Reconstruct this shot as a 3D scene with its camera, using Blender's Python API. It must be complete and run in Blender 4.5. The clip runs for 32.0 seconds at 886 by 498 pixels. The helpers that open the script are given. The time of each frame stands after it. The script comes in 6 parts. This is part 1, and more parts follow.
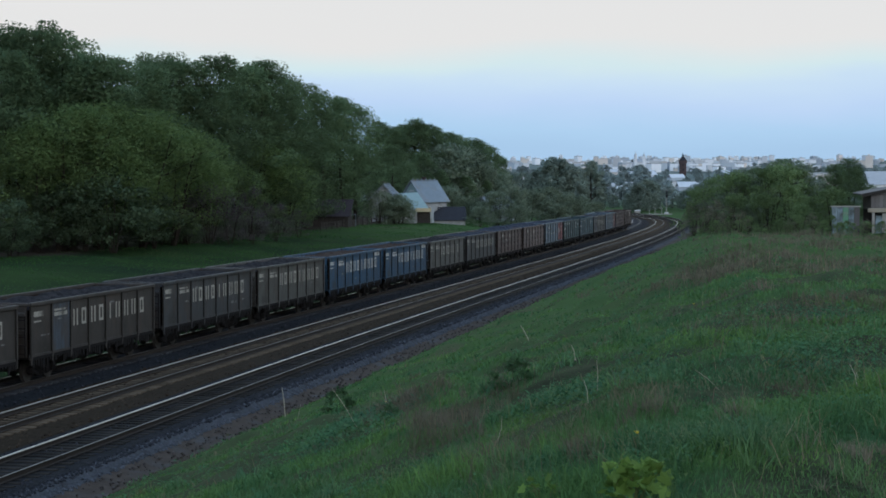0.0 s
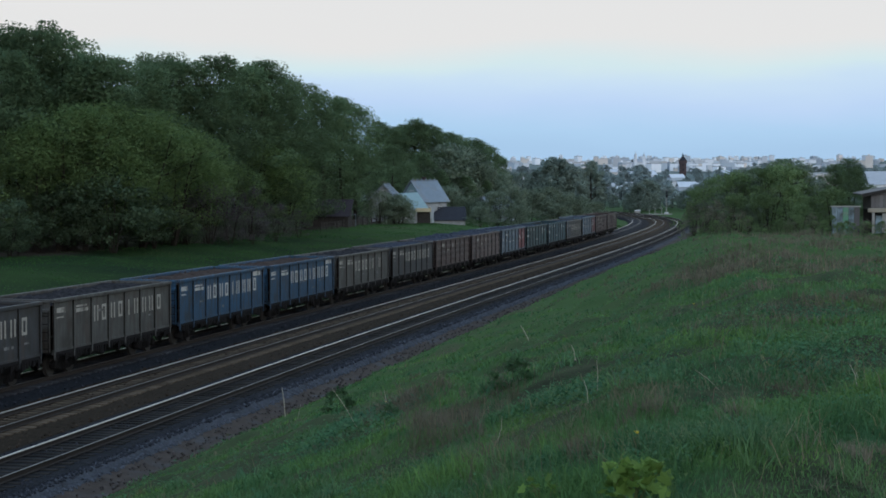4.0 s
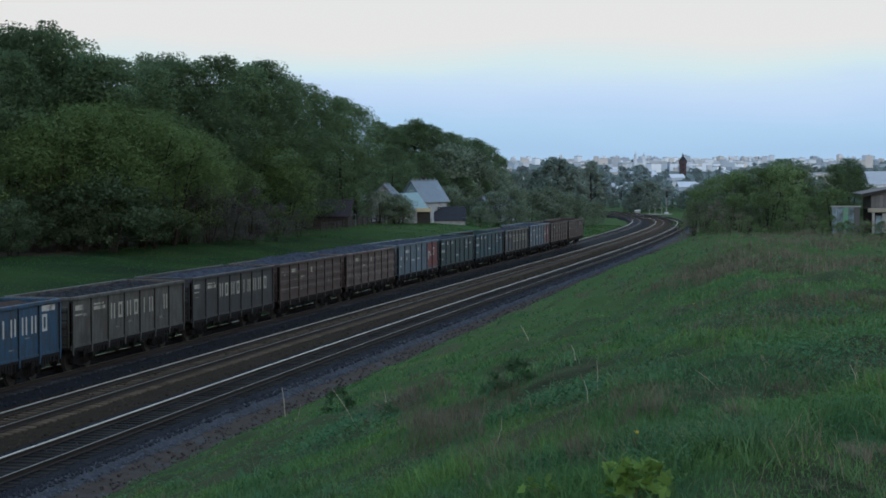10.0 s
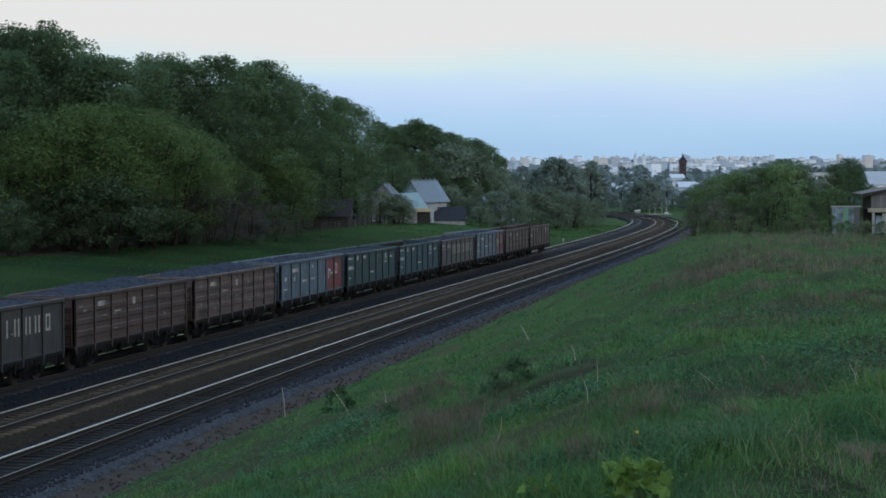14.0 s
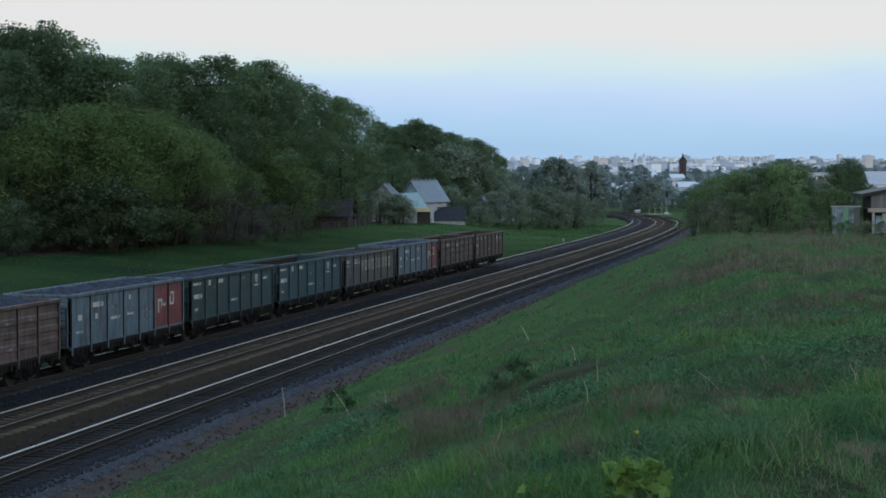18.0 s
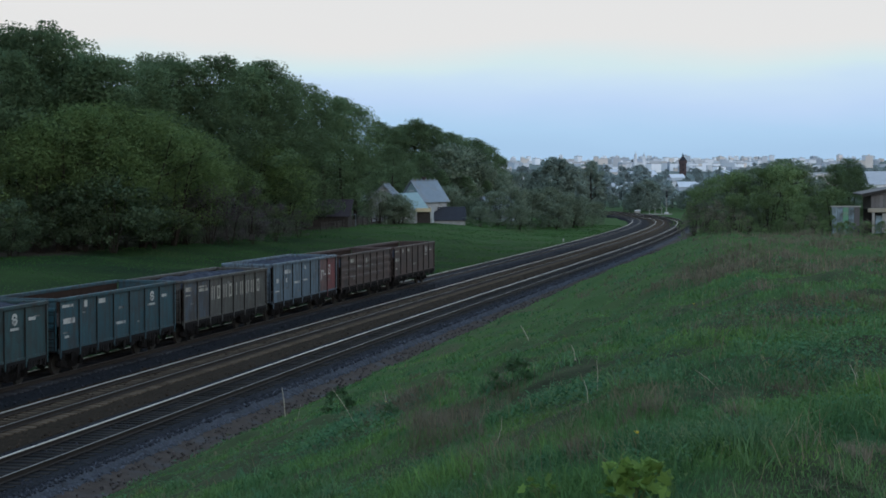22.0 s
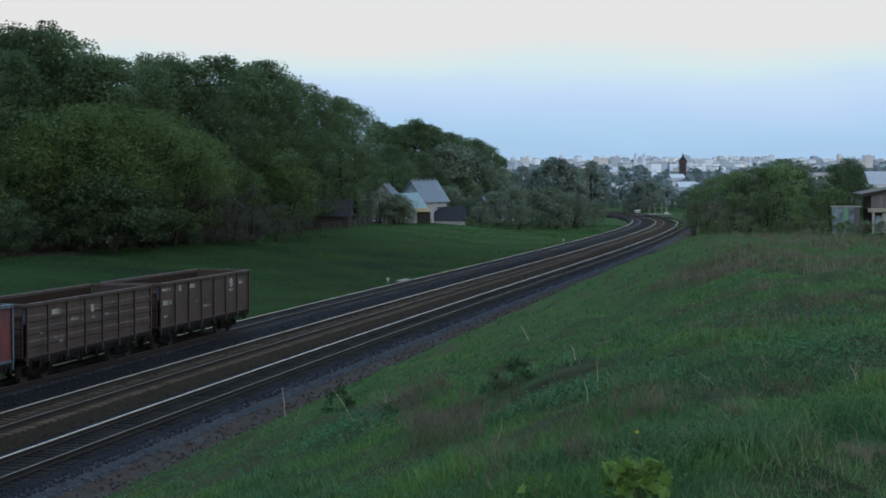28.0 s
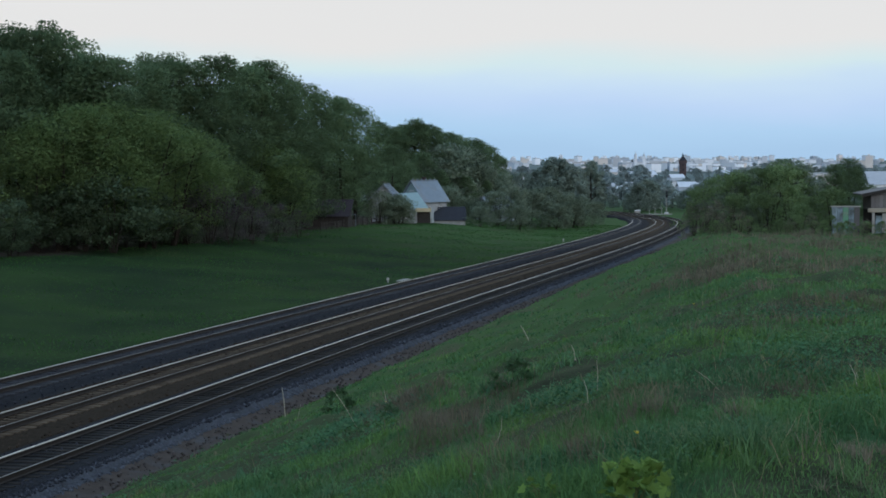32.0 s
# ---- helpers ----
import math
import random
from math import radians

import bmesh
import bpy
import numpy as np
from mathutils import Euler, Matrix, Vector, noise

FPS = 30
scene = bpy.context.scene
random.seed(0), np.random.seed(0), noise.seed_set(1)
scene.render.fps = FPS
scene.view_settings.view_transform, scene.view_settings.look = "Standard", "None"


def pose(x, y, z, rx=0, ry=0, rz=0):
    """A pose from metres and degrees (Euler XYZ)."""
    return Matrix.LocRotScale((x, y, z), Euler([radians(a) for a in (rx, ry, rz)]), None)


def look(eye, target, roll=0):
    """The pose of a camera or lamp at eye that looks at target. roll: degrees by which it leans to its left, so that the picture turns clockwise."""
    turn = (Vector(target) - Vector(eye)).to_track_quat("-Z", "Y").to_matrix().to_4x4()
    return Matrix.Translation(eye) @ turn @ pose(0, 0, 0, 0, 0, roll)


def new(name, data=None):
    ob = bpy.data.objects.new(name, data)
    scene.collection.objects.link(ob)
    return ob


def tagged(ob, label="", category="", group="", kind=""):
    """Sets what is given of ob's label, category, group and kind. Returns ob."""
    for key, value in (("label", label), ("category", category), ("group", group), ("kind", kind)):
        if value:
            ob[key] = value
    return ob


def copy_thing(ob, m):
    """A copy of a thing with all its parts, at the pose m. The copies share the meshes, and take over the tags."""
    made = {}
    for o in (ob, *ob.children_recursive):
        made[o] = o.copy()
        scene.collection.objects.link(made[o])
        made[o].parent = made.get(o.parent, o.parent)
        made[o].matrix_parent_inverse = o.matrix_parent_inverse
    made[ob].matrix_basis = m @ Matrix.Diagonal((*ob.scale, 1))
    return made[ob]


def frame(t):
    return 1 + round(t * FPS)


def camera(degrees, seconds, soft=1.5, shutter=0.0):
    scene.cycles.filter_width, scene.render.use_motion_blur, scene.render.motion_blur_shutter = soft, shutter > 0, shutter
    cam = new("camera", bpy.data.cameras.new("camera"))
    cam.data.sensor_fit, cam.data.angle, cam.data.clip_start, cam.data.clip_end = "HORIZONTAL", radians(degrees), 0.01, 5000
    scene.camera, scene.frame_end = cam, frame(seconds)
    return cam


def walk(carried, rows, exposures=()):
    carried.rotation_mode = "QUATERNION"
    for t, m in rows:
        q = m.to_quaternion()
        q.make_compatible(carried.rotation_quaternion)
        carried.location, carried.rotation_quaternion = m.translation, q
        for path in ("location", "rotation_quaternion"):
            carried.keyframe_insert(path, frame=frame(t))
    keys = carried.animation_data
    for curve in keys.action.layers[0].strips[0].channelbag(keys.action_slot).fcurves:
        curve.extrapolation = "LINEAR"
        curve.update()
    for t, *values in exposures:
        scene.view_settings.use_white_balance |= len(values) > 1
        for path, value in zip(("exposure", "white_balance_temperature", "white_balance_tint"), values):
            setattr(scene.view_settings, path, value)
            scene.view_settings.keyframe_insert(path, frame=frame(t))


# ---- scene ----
# camera: a fixed tripod shot from the brow of a railway cutting
EYE_Z = 9.81
cam = camera(31.06, 32.0, soft=1.7)
SHOT = pose(0, 0, EYE_Z, 90 - 2.957, 0, 0)
walk(cam, [(0.0, SHOT), (32.0, SHOT)])

# dusk sky: pale veil of cloud low down, dimmer blue overhead, no sun disc
world = bpy.data.worlds.new("dusk_sky")
scene.world = world
world.use_nodes = True
wn, wl = world.node_tree.nodes, world.node_tree.links
wn.clear()
w_out, w_bg = wn.new("ShaderNodeOutputWorld"), wn.new("ShaderNodeBackground")
w_sky, w_tc, w_sep = wn.new("ShaderNodeTexSky"), wn.new("ShaderNodeTexCoord"), wn.new("ShaderNodeSeparateXYZ")
w_ramp, w_mix, w_scale = wn.new("ShaderNodeValToRGB"), wn.new("ShaderNodeMixRGB"), wn.new("ShaderNodeMixRGB")
w_sky.sky_type, w_sky.sun_disc = "NISHITA", False
w_sky.sun_elevation, w_sky.sun_rotation = radians(9), radians(155)
w_scale.blend_type, w_scale.inputs[0].default_value = "MULTIPLY", 1.0
w_scale.inputs[2].default_value = (0.02, 0.02, 0.02, 1)
w_mix.inputs[0].default_value = 0.96
ramp = w_ramp.color_ramp
VEIL = [(0.0, (0.42, 0.62, 0.87)), (0.010, (0.40, 0.605, 0.85)), (0.024, (0.44, 0.66, 0.91)), (0.040, (0.53, 0.70, 0.96)), (0.053, (0.60, 0.77, 0.95)), (0.063, (0.68, 0.84, 0.88)),
        (0.079, (0.815, 0.815, 0.815)), (0.16, (0.80, 0.81, 0.82)), (0.45, (0.64, 0.83, 1.0)), (1.0, (0.42, 0.66, 1.0))]
while len(ramp.elements) < len(VEIL):
    ramp.elements.new(0.5)
for el, (at, col) in zip(ramp.elements, VEIL):
    el.position, el.color = at, (*col, 1)
wl.new(w_tc.outputs["Generated"], w_sep.inputs[0])
w_wave, w_warp = wn.new("ShaderNodeTexNoise"), wn.new("ShaderNodeMath")
w_map = wn.new("ShaderNodeMapping")
w_map.inputs["Scale"].default_value = (4.5, 4.5, 16)
w_wave.inputs["Scale"].default_value, w_wave.inputs["Detail"].default_value = 1.6, 4
wl.new(w_tc.outputs["Generated"], w_map.inputs[0])
wl.new(w_map.outputs[0], w_wave.inputs["Vector"])
w_warp.operation, w_warp.inputs[1].default_value = "MULTIPLY_ADD", 0.026
w_low = wn.new("ShaderNodeMath")
w_low.operation, w_low.inputs[1].default_value = "SUBTRACT", 0.0125
wl.new(w_sep.outputs["Z"], w_low.inputs[0])
wl.new(w_wave.outputs["Fac"], w_warp.inputs[0])
wl.new(w_low.outputs[0], w_warp.inputs[2])
wl.new(w_warp.outputs[0], w_ramp.inputs[0])
wl.new(w_sky.outputs[0], w_scale.inputs[1])
wl.new(w_scale.outputs[0], w_mix.inputs[1])
wl.new(w_ramp.outputs[0], w_mix.inputs[2])
wl.new(w_mix.outputs[0], w_bg.inputs[0])
w_bg.inputs[1].default_value = 1.0
wl.new(w_bg.outputs[0], w_out.inputs[0])

# the last glow of the sun, spread by cloud, from behind the camera
sun = new("sun", bpy.data.lights.new("sun", "SUN"))
sun.data.energy, sun.data.angle, sun.data.color = 0.70, radians(40), (1.0, 0.95, 0.92)
sun.matrix_basis = look((70, -150, 42), (0, 0, 0))
# ---- plan: railway line, ground ----
LEN = 13.92                                   # wagon, coupler to coupler
TRACKS = (0.0, 4.77, 9.10)                    # lateral places of the three tracks, the train runs on the first
SINK = (0.0, -0.04, -0.13)                    # and their small differences in height
ST = np.arange(-190.0, 520.0, 1.0)            # stations along the line
bend = np.interp(ST, [-69.3, 138.8, 160, 215], [0.000339, -0.000603, -0.0012, -0.0062])
heading = np.concatenate([[0], np.cumsum((bend[1:] + bend[:-1]) / 2)])
i0 = int(np.argmin(abs(ST)))
heading += 0.23821 - heading[i0]
half_way = (heading[1:] + heading[:-1]) / 2
LX = np.concatenate([[0], np.cumsum(np.sin(half_way))])
LY = np.concatenate([[0], np.cumsum(np.cos(half_way))])
LX += 1.1517 - LX[i0]
LY += 149.0475 - LY[i0]
grade = np.interp(ST, [-190, 150, 235], [-0.0103, -0.0079, 0.002])
LZ = np.concatenate([[0], np.cumsum((grade[1:] + grade[:-1]) / 2)])
LZ -= LZ[i0]


def line(s, n=0.0, z=0.0):
    """World place at station s, n metres to the right of the train's track, z above its rails."""
    h = np.interp(s, ST, heading)
    return (np.interp(s, ST, LX) + n * np.cos(h), np.interp(s, ST, LY) - n * np.sin(h), np.interp(s, ST, LZ) + z)


def yaw(s):
    return 90 - math.degrees(float(np.interp(s, ST, heading)))


def station(x, y):
    """Station and lateral place of world points."""
    x, y = np.atleast_1d(np.asarray(x, float)), np.atleast_1d(np.asarray(y, float))
    s, n = np.empty(len(x)), np.empty(len(x))
    k = np.arange(0, len(ST), 4)
    for a in range(0, len(x), 4000):
        d2 = (x[a:a + 4000, None] - LX[k]) ** 2 + (y[a:a + 4000, None] - LY[k]) ** 2
        j = k[np.argmin(d2, 1)]
        dx, dy = x[a:a + 4000] - LX[j], y[a:a + 4000] - LY[j]
        s[a:a + 4000] = ST[j] + np.clip(dx * np.sin(heading[j]) + dy * np.cos(heading[j]), -3, 3)
        n[a:a + 4000] = dx * np.cos(heading[j]) - dy * np.sin(heading[j])
    return s, n


def sm(a, b, v):
    t = np.clip((v - a) / (b - a), 0, 1)
    return t * t * (3 - 2 * t)


def lumps(x, y):
    """Soft unevenness of the ground, in metres."""
    return (0.10 * np.sin(x * 0.9 + 1.3 * np.sin(y * 0.31)) * np.sin(y * 0.7 + 0.5)
            + 0.05 * np.sin(x * 2.3 + y * 1.1) * np.sin(y * 1.9 - x * 0.7)
            + 0.24 * np.maximum(0, np.sin(x * 1.55 + 0.9 * np.sin(y * 0.37) + 2.1) * np.sin(y * 0.62 + 0.8 * np.sin(x * 0.9))) ** 1.5 - 0.05)


def ground_z(x, y):
    x, y = np.atleast_1d(np.asarray(x, float)), np.atleast_1d(np.asarray(y, float))
    s, n = station(x, y)
    zr = np.interp(s, ST, LZ)
    far = sm(330, 900, np.hypot(x, y))
    q = n - TRACKS[2]
    # near side: ditch, slope of the cutting, meadow on top
    foot = zr - 0.80
    top = np.maximum(8.15 - 0.0268 * (s + 146), foot + 0.2) + 0.012 * np.clip(q - 22.4, 0, 60)
    w = np.clip((q - 3.6) / (18.8 - 7.0 * sm(-115, 0, s)), 0, 1) ** 0.9
    right = foot + (top - foot) * w + lumps(x, y) * np.clip((q - 4) / 4, 0, 1)
    # far side: shallow bank, field, then the rise under the wood
    m = -n
    left = zr - 0.75 + 2.05 * sm(3.5, 34, m) + 0.45 * sm(1.2, 2.4, m) + 4.0 * sm(36, 75, m) * sm(260, 120, s) + 0.6 * lumps(x * 0.5, y * 0.5) * np.clip((m - 3) / 3, 0, 1)
    bed = zr - 0.95
    bed = np.where(q > 2.4, zr - 0.80 + 0.4 * lumps(x * 2, y * 2), bed)
    z = np.where(q > 3.6, right, np.where(m > 1.2, left, bed))
    return z * (1 - far) + far * (-3.0 + 0.0082 * np.clip(np.hypot(x, y) - 900, 0, 3600))


def patches(x, y, f, off):
    return 0.5 + 0.25 * np.sin(x * f + off + 1.7 * np.sin(y * f * 0.6)) + 0.25 * np.sin(y * f * 1.3 - off + 1.3 * np.sin(x * f * 0.8))


# ---- materials ----
def surface(name, low, high, scale=8.0, rough=0.8, metal=0.0, bump=0.3, fine=60.0, dirt=None, dirt_scale=0.7, dirt_amount=0.5, by_piece=0.0, by_island=0.0, coord="Object", spec=0.5):
    """A surface that runs between two colours at two scales, with stains of a third and fine relief."""
    m = bpy.data.materials.new(name)
    m.use_nodes = True
    nt, ln = m.node_tree.nodes, m.node_tree.links
    bs = nt["Principled BSDF"]
    bs.inputs["Roughness"].default_value, bs.inputs["Metallic"].default_value = rough, metal
    bs.inputs["Specular IOR Level"].default_value = spec if rough < 0.78 else 0.06
    tc = nt.new("ShaderNodeTexCoord")
    n1, n2 = nt.new("ShaderNodeTexNoise"), nt.new("ShaderNodeTexNoise")
    n1.inputs["Scale"].default_value, n1.inputs["Detail"].default_value = scale, 6
    n2.inputs["Scale"].default_value, n2.inputs["Detail"].default_value = fine, 3
    ln.new(tc.outputs[coord], n1.inputs["Vector"])
    ln.new(tc.outputs[coord], n2.inputs["Vector"])
    mix = nt.new("ShaderNodeMixRGB")
    mix.inputs[1].default_value, mix.inputs[2].default_value = (*low, 1), (*high, 1)
    add = nt.new("ShaderNodeMath")
    add.operation, add.use_clamp = "MULTIPLY_ADD", True
    ln.new(n2.outputs["Fac"], add.inputs[0])
    add.inputs[1].default_value = 0.8
    sub = nt.new("ShaderNodeMath")
    sub.operation = "SUBTRACT"
    ln.new(n1.outputs["Fac"], sub.inputs[0])
    sub.inputs[1].default_value = 0.4
    ln.new(sub.outputs[0], add.inputs[2])
    ln.new(add.outputs[0], mix.inputs[0])
    col = mix.outputs[0]
    if dirt:
        n3, rp, dm = nt.new("ShaderNodeTexNoise"), nt.new("ShaderNodeValToRGB"), nt.new("ShaderNodeMixRGB")
        n3.inputs["Scale"].default_value, n3.inputs["Detail"].default_value = dirt_scale, 8
        ln.new(tc.outputs[coord], n3.inputs["Vector"])
        rp.color_ramp.elements[0].position, rp.color_ramp.elements[1].position = 0.62 - 0.3 * dirt_amount, 0.78 - 0.2 * dirt_amount
        ln.new(n3.outputs["Fac"], rp.inputs[0])
        ln.new(rp.outputs[0], dm.inputs[0])
        ln.new(col, dm.inputs[1])
        dm.inputs[2].default_value = (*dirt, 1)
        col = dm.outputs[0]
    for amount, node_type, socket in ((by_piece, "ShaderNodeObjectInfo", "Random"), (by_island, "ShaderNodeNewGeometry", "Random Per Island")):
        if amount:
            src, mr, hs = nt.new(node_type), nt.new("ShaderNodeMapRange"), nt.new("ShaderNodeHueSaturation")
            mr.inputs["To Min"].default_value, mr.inputs["To Max"].default_value = 1 - amount, 1 + amount
            ln.new(src.outputs[socket], mr.inputs[0])
            ln.new(mr.outputs[0], hs.inputs["Value"])
            ln.new(col, hs.inputs["Color"])
            col = hs.outputs[0]
    ln.new(col, bs.inputs["Base Color"])
    if bump:
        b = nt.new("ShaderNodeBump")
        b.inputs["Strength"].default_value, b.inputs["Distance"].default_value = bump, 0.03
        ln.new(add.outputs[0], b.inputs["Height"])
        ln.new(b.outputs[0], bs.inputs["Normal"])
    return m


def leafy(name, low, high, spread=0.35, through_light=0.4):
    """Leaves: each its own shade of green, some light passing through."""
    m = bpy.data.materials.new(name)
    m.use_nodes = True
    nt, ln = m.node_tree.nodes, m.node_tree.links
    bs, out = nt["Principled BSDF"], nt["Material Output"]
    bs.inputs["Roughness"].default_value, bs.inputs["Specular IOR Level"].default_value = 0.7, 0.12
    geo, mix, oi = nt.new("ShaderNodeNewGeometry"), nt.new("ShaderNodeMixRGB"), nt.new("ShaderNodeObjectInfo")
    mix.inputs[1].default_value, mix.inputs[2].default_value = (*low, 1), (*high, 1)
    ln.new(geo.outputs["Random Per Island"], mix.inputs[0])
    mr, hs = nt.new("ShaderNodeMapRange"), nt.new("ShaderNodeHueSaturation")
    mr.inputs["To Min"].default_value, mr.inputs["To Max"].default_value = 1 - spread, 1 + spread
    ln.new(oi.outputs["Random"], mr.inputs[0])
    ln.new(mr.outputs[0], hs.inputs["Value"])
    ln.new(mix.outputs[0], hs.inputs["Color"])
    ln.new(hs.outputs[0], bs.inputs["Base Color"])
    tl, ms = nt.new("ShaderNodeBsdfTranslucent"), nt.new("ShaderNodeMixShader")
    ln.new(hs.outputs[0], tl.inputs["Color"])
    ms.inputs[0].default_value = through_light
    ln.new(bs.outputs[0], ms.inputs[1])
    ln.new(tl.outputs[0], ms.inputs[2])
    ln.new(ms.outputs[0], out.inputs["Surface"])
    return m


M_GROUND = surface("meadow_soil", (0.030, 0.070, 0.026), (0.056, 0.112, 0.032), 0.30, 0.95, 0, 0.8, 3.0, (0.070, 0.072, 0.042), 0.16, 0.30)


def cover(m, mask, low, high, scale):
    """Lays another colour over a surface where the ground's mask says so."""
    nt, ln = m.node_tree.nodes, m.node_tree.links
    bs = nt["Principled BSDF"]
    old = bs.inputs["Base Color"].links[0].from_socket
    tc, nz, rg, tone, at, mx = nt.new("ShaderNodeTexCoord"), nt.new("ShaderNodeTexNoise"), nt.new("ShaderNodeMapRange"), nt.new("ShaderNodeMixRGB"), nt.new("ShaderNodeAttribute"), nt.new("ShaderNodeMixRGB")
    nz.inputs["Scale"].default_value, nz.inputs["Detail"].default_value = scale, 7
    rg.inputs["From Min"].default_value, rg.inputs["From Max"].default_value = 0.33, 0.67
    tone.inputs[1].default_value, tone.inputs[2].default_value = (*low, 1), (*high, 1)
    at.attribute_name = mask
    ln.new(tc.outputs["Object"], nz.inputs["Vector"])
    ln.new(nz.outputs["Fac"], rg.inputs[0])
    ln.new(rg.outputs[0], tone.inputs[0])
    ln.new(at.outputs["Fac"], mx.inputs[0])
    ln.new(old, mx.inputs[1])
    ln.new(tone.outputs[0], mx.inputs[2])
    ln.new(mx.outputs[0], bs.inputs["Base Color"])


cover(M_GROUND, "field", (0.0078, 0.0225, 0.0088), (0.020, 0.047, 0.0115), 0.11)
cover(M_GROUND, "thatch", (0.020, 0.028, 0.014), (0.050, 0.062, 0.032), 1.3)
# dark brown litter under the wood also carries the trees' painted shade
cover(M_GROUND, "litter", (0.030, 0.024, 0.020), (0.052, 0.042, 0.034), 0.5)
# town ground: the haze of distance is put into this grey-green
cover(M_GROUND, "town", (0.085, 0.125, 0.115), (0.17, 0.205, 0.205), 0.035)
M_BALLAST = surface("ballast_stone", (0.005, 0.006, 0.008), (0.023, 0.026, 0.033), 3.0, 0.9, 0, 1.0, 14.0)
M_BALLAST_RUST = surface("rusty_ballast", (0.011, 0.0078, 0.0055), (0.037, 0.027, 0.018), 3.0, 0.9, 0, 1.0, 14.0)
M_RAIL = surface("rail_rust", (0.015, 0.011, 0.010), (0.038, 0.028, 0.023), 4.0, 0.7, 0.3, 0.2)
M_HEAD = surface("polished_rail_head", (0.56, 0.53, 0.49), (0.72, 0.69, 0.64), 2.0, 0.35, 0.6, 0.03)
M_HEAD_DULL = surface("dull_rail_head", (0.16, 0.155, 0.15), (0.27, 0.26, 0.255), 2.0, 0.5, 0.6, 0.05)
M_SLEEPER = surface("tarred_timber", (0.010, 0.009, 0.009), (0.036, 0.033, 0.030), 3.0, 0.85, 0, 0.6, 40, by_piece=0.35)
M_CONCRETE_GREY = surface("grey_sleeper_concrete", (0.030, 0.032, 0.038), (0.070, 0.073, 0.082), 3.0, 0.9, 0, 0.4, 30, (0.025, 0.025, 0.028), 1.3, 0.6, by_piece=0.25)
M_CONCRETE = surface("sleeper_concrete", (0.060, 0.046, 0.035), (0.134, 0.106, 0.079), 3.0, 0.9, 0, 0.4, 30, (0.04, 0.028, 0.02), 1.3, 0.7, by_piece=0.25)
M_BALLAST_PALE = surface("blue_grey_shoulder_stone", (0.026, 0.029, 0.036), (0.088, 0.095, 0.112), 2.0, 0.9, 0, 1.0, 14.0, (0.035, 0.036, 0.040), 0.8, 0.4)
M_EARTH = surface("trodden_brown_earth", (0.042, 0.034, 0.030), (0.086, 0.070, 0.062), 2.0, 0.95, 0, 0.9, 12.0, (0.075, 0.080, 0.088), 0.6, 0.35)
M_BARK = surface("bark", (0.016, 0.014, 0.012), (0.046, 0.040, 0.034), 5.0, 0.95, 0, 0.8)
M_WAGON_IRON = surface("sooty_underframe", (0.010, 0.0095, 0.010), (0.028, 0.026, 0.027), 4.0, 0.8, 0.2, 0.4, 30)
# the shade on the stanchions' flanks, put into a darker colour
M_FLANK_SHADE = surface("shaded_stanchion_flanks", (0.014, 0.013, 0.013), (0.030, 0.027, 0.026), 3.0, 0.85, 0, 0.3, 20)
M_WHEEL = surface("wheel_steel", (0.025, 0.023, 0.022), (0.06, 0.054, 0.05), 4.0, 0.7, 0.3, 0.2)
M_COAL = surface("coal", (0.010, 0.013, 0.020), (0.062, 0.075, 0.106), 3.0, 0.9, 0, 1.0, 9.0)
M_COAL_DARK = surface("dull_fine_coal", (0.008, 0.008, 0.010), (0.034, 0.034, 0.040), 3.0, 0.9, 0, 1.0, 9.0)
M_DUST = surface("brown_dusty_load", (0.030, 0.022, 0.020), (0.066, 0.048, 0.042), 3.0, 0.9, 0, 1.0, 9.0)
M_INSIDE = surface("rusty_inside", (0.020, 0.014, 0.012), (0.052, 0.034, 0.028), 2.0, 0.85, 0.1, 0.3, 20)
M_FAINT_MARK = surface("faded_marking", (0.17, 0.17, 0.17), (0.30, 0.30, 0.30), 3.0, 0.8, 0, 0.05, 20, (0.07, 0.07, 0.07), 3.0, 0.6)
M_WORN_MARK = surface("yellowed_worn_marking", (0.27, 0.26, 0.23), (0.43, 0.41, 0.37), 3.0, 0.7, 0, 0.05, 20, (0.10, 0.095, 0.085), 2.0, 0.5)
M_WHITE_MARK = surface("worn_white_marking", (0.34, 0.34, 0.33), (0.54, 0.54, 0.52), 3.0, 0.7, 0, 0.05, 20, (0.16, 0.16, 0.16), 2.0, 0.4)


# ---- building helpers ----
def mesh_of(name, verts, faces, material=None):
    me = bpy.data.meshes.new(name)
    me.from_pydata([tuple(map(float, v)) for v in verts], [], faces)
    me.update()
    if material:
        me.materials.append(material)
    return me


def fast_mesh(name, verts, quads, material):
    """A mesh from arrays of vertices and of faces with one number of corners."""
    verts, quads = np.asarray(verts, np.float32), np.asarray(quads, np.int32)
    me = bpy.data.meshes.new(name)
    me.vertices.add(len(verts))
    me.vertices.foreach_set("co", verts.ravel())
    c = quads.shape[1]
    me.loops.add(quads.size)
    me.loops.foreach_set("vertex_index", quads.ravel())
    me.polygons.add(len(quads))
    me.polygons.foreach_set("loop_start", np.arange(0, quads.size, c, dtype=np.int32))
    me.polygons.foreach_set("loop_total", np.full(len(quads), c, np.int32))
    me.update(calc_edges=True)
    me.materials.append(material)
    return me


def child(name, me, parent, label="", m=None):
    ob = new(name, me)
    ob.parent = parent
    if m is not None:
        ob.matrix_basis = m
    return tagged(ob, label)


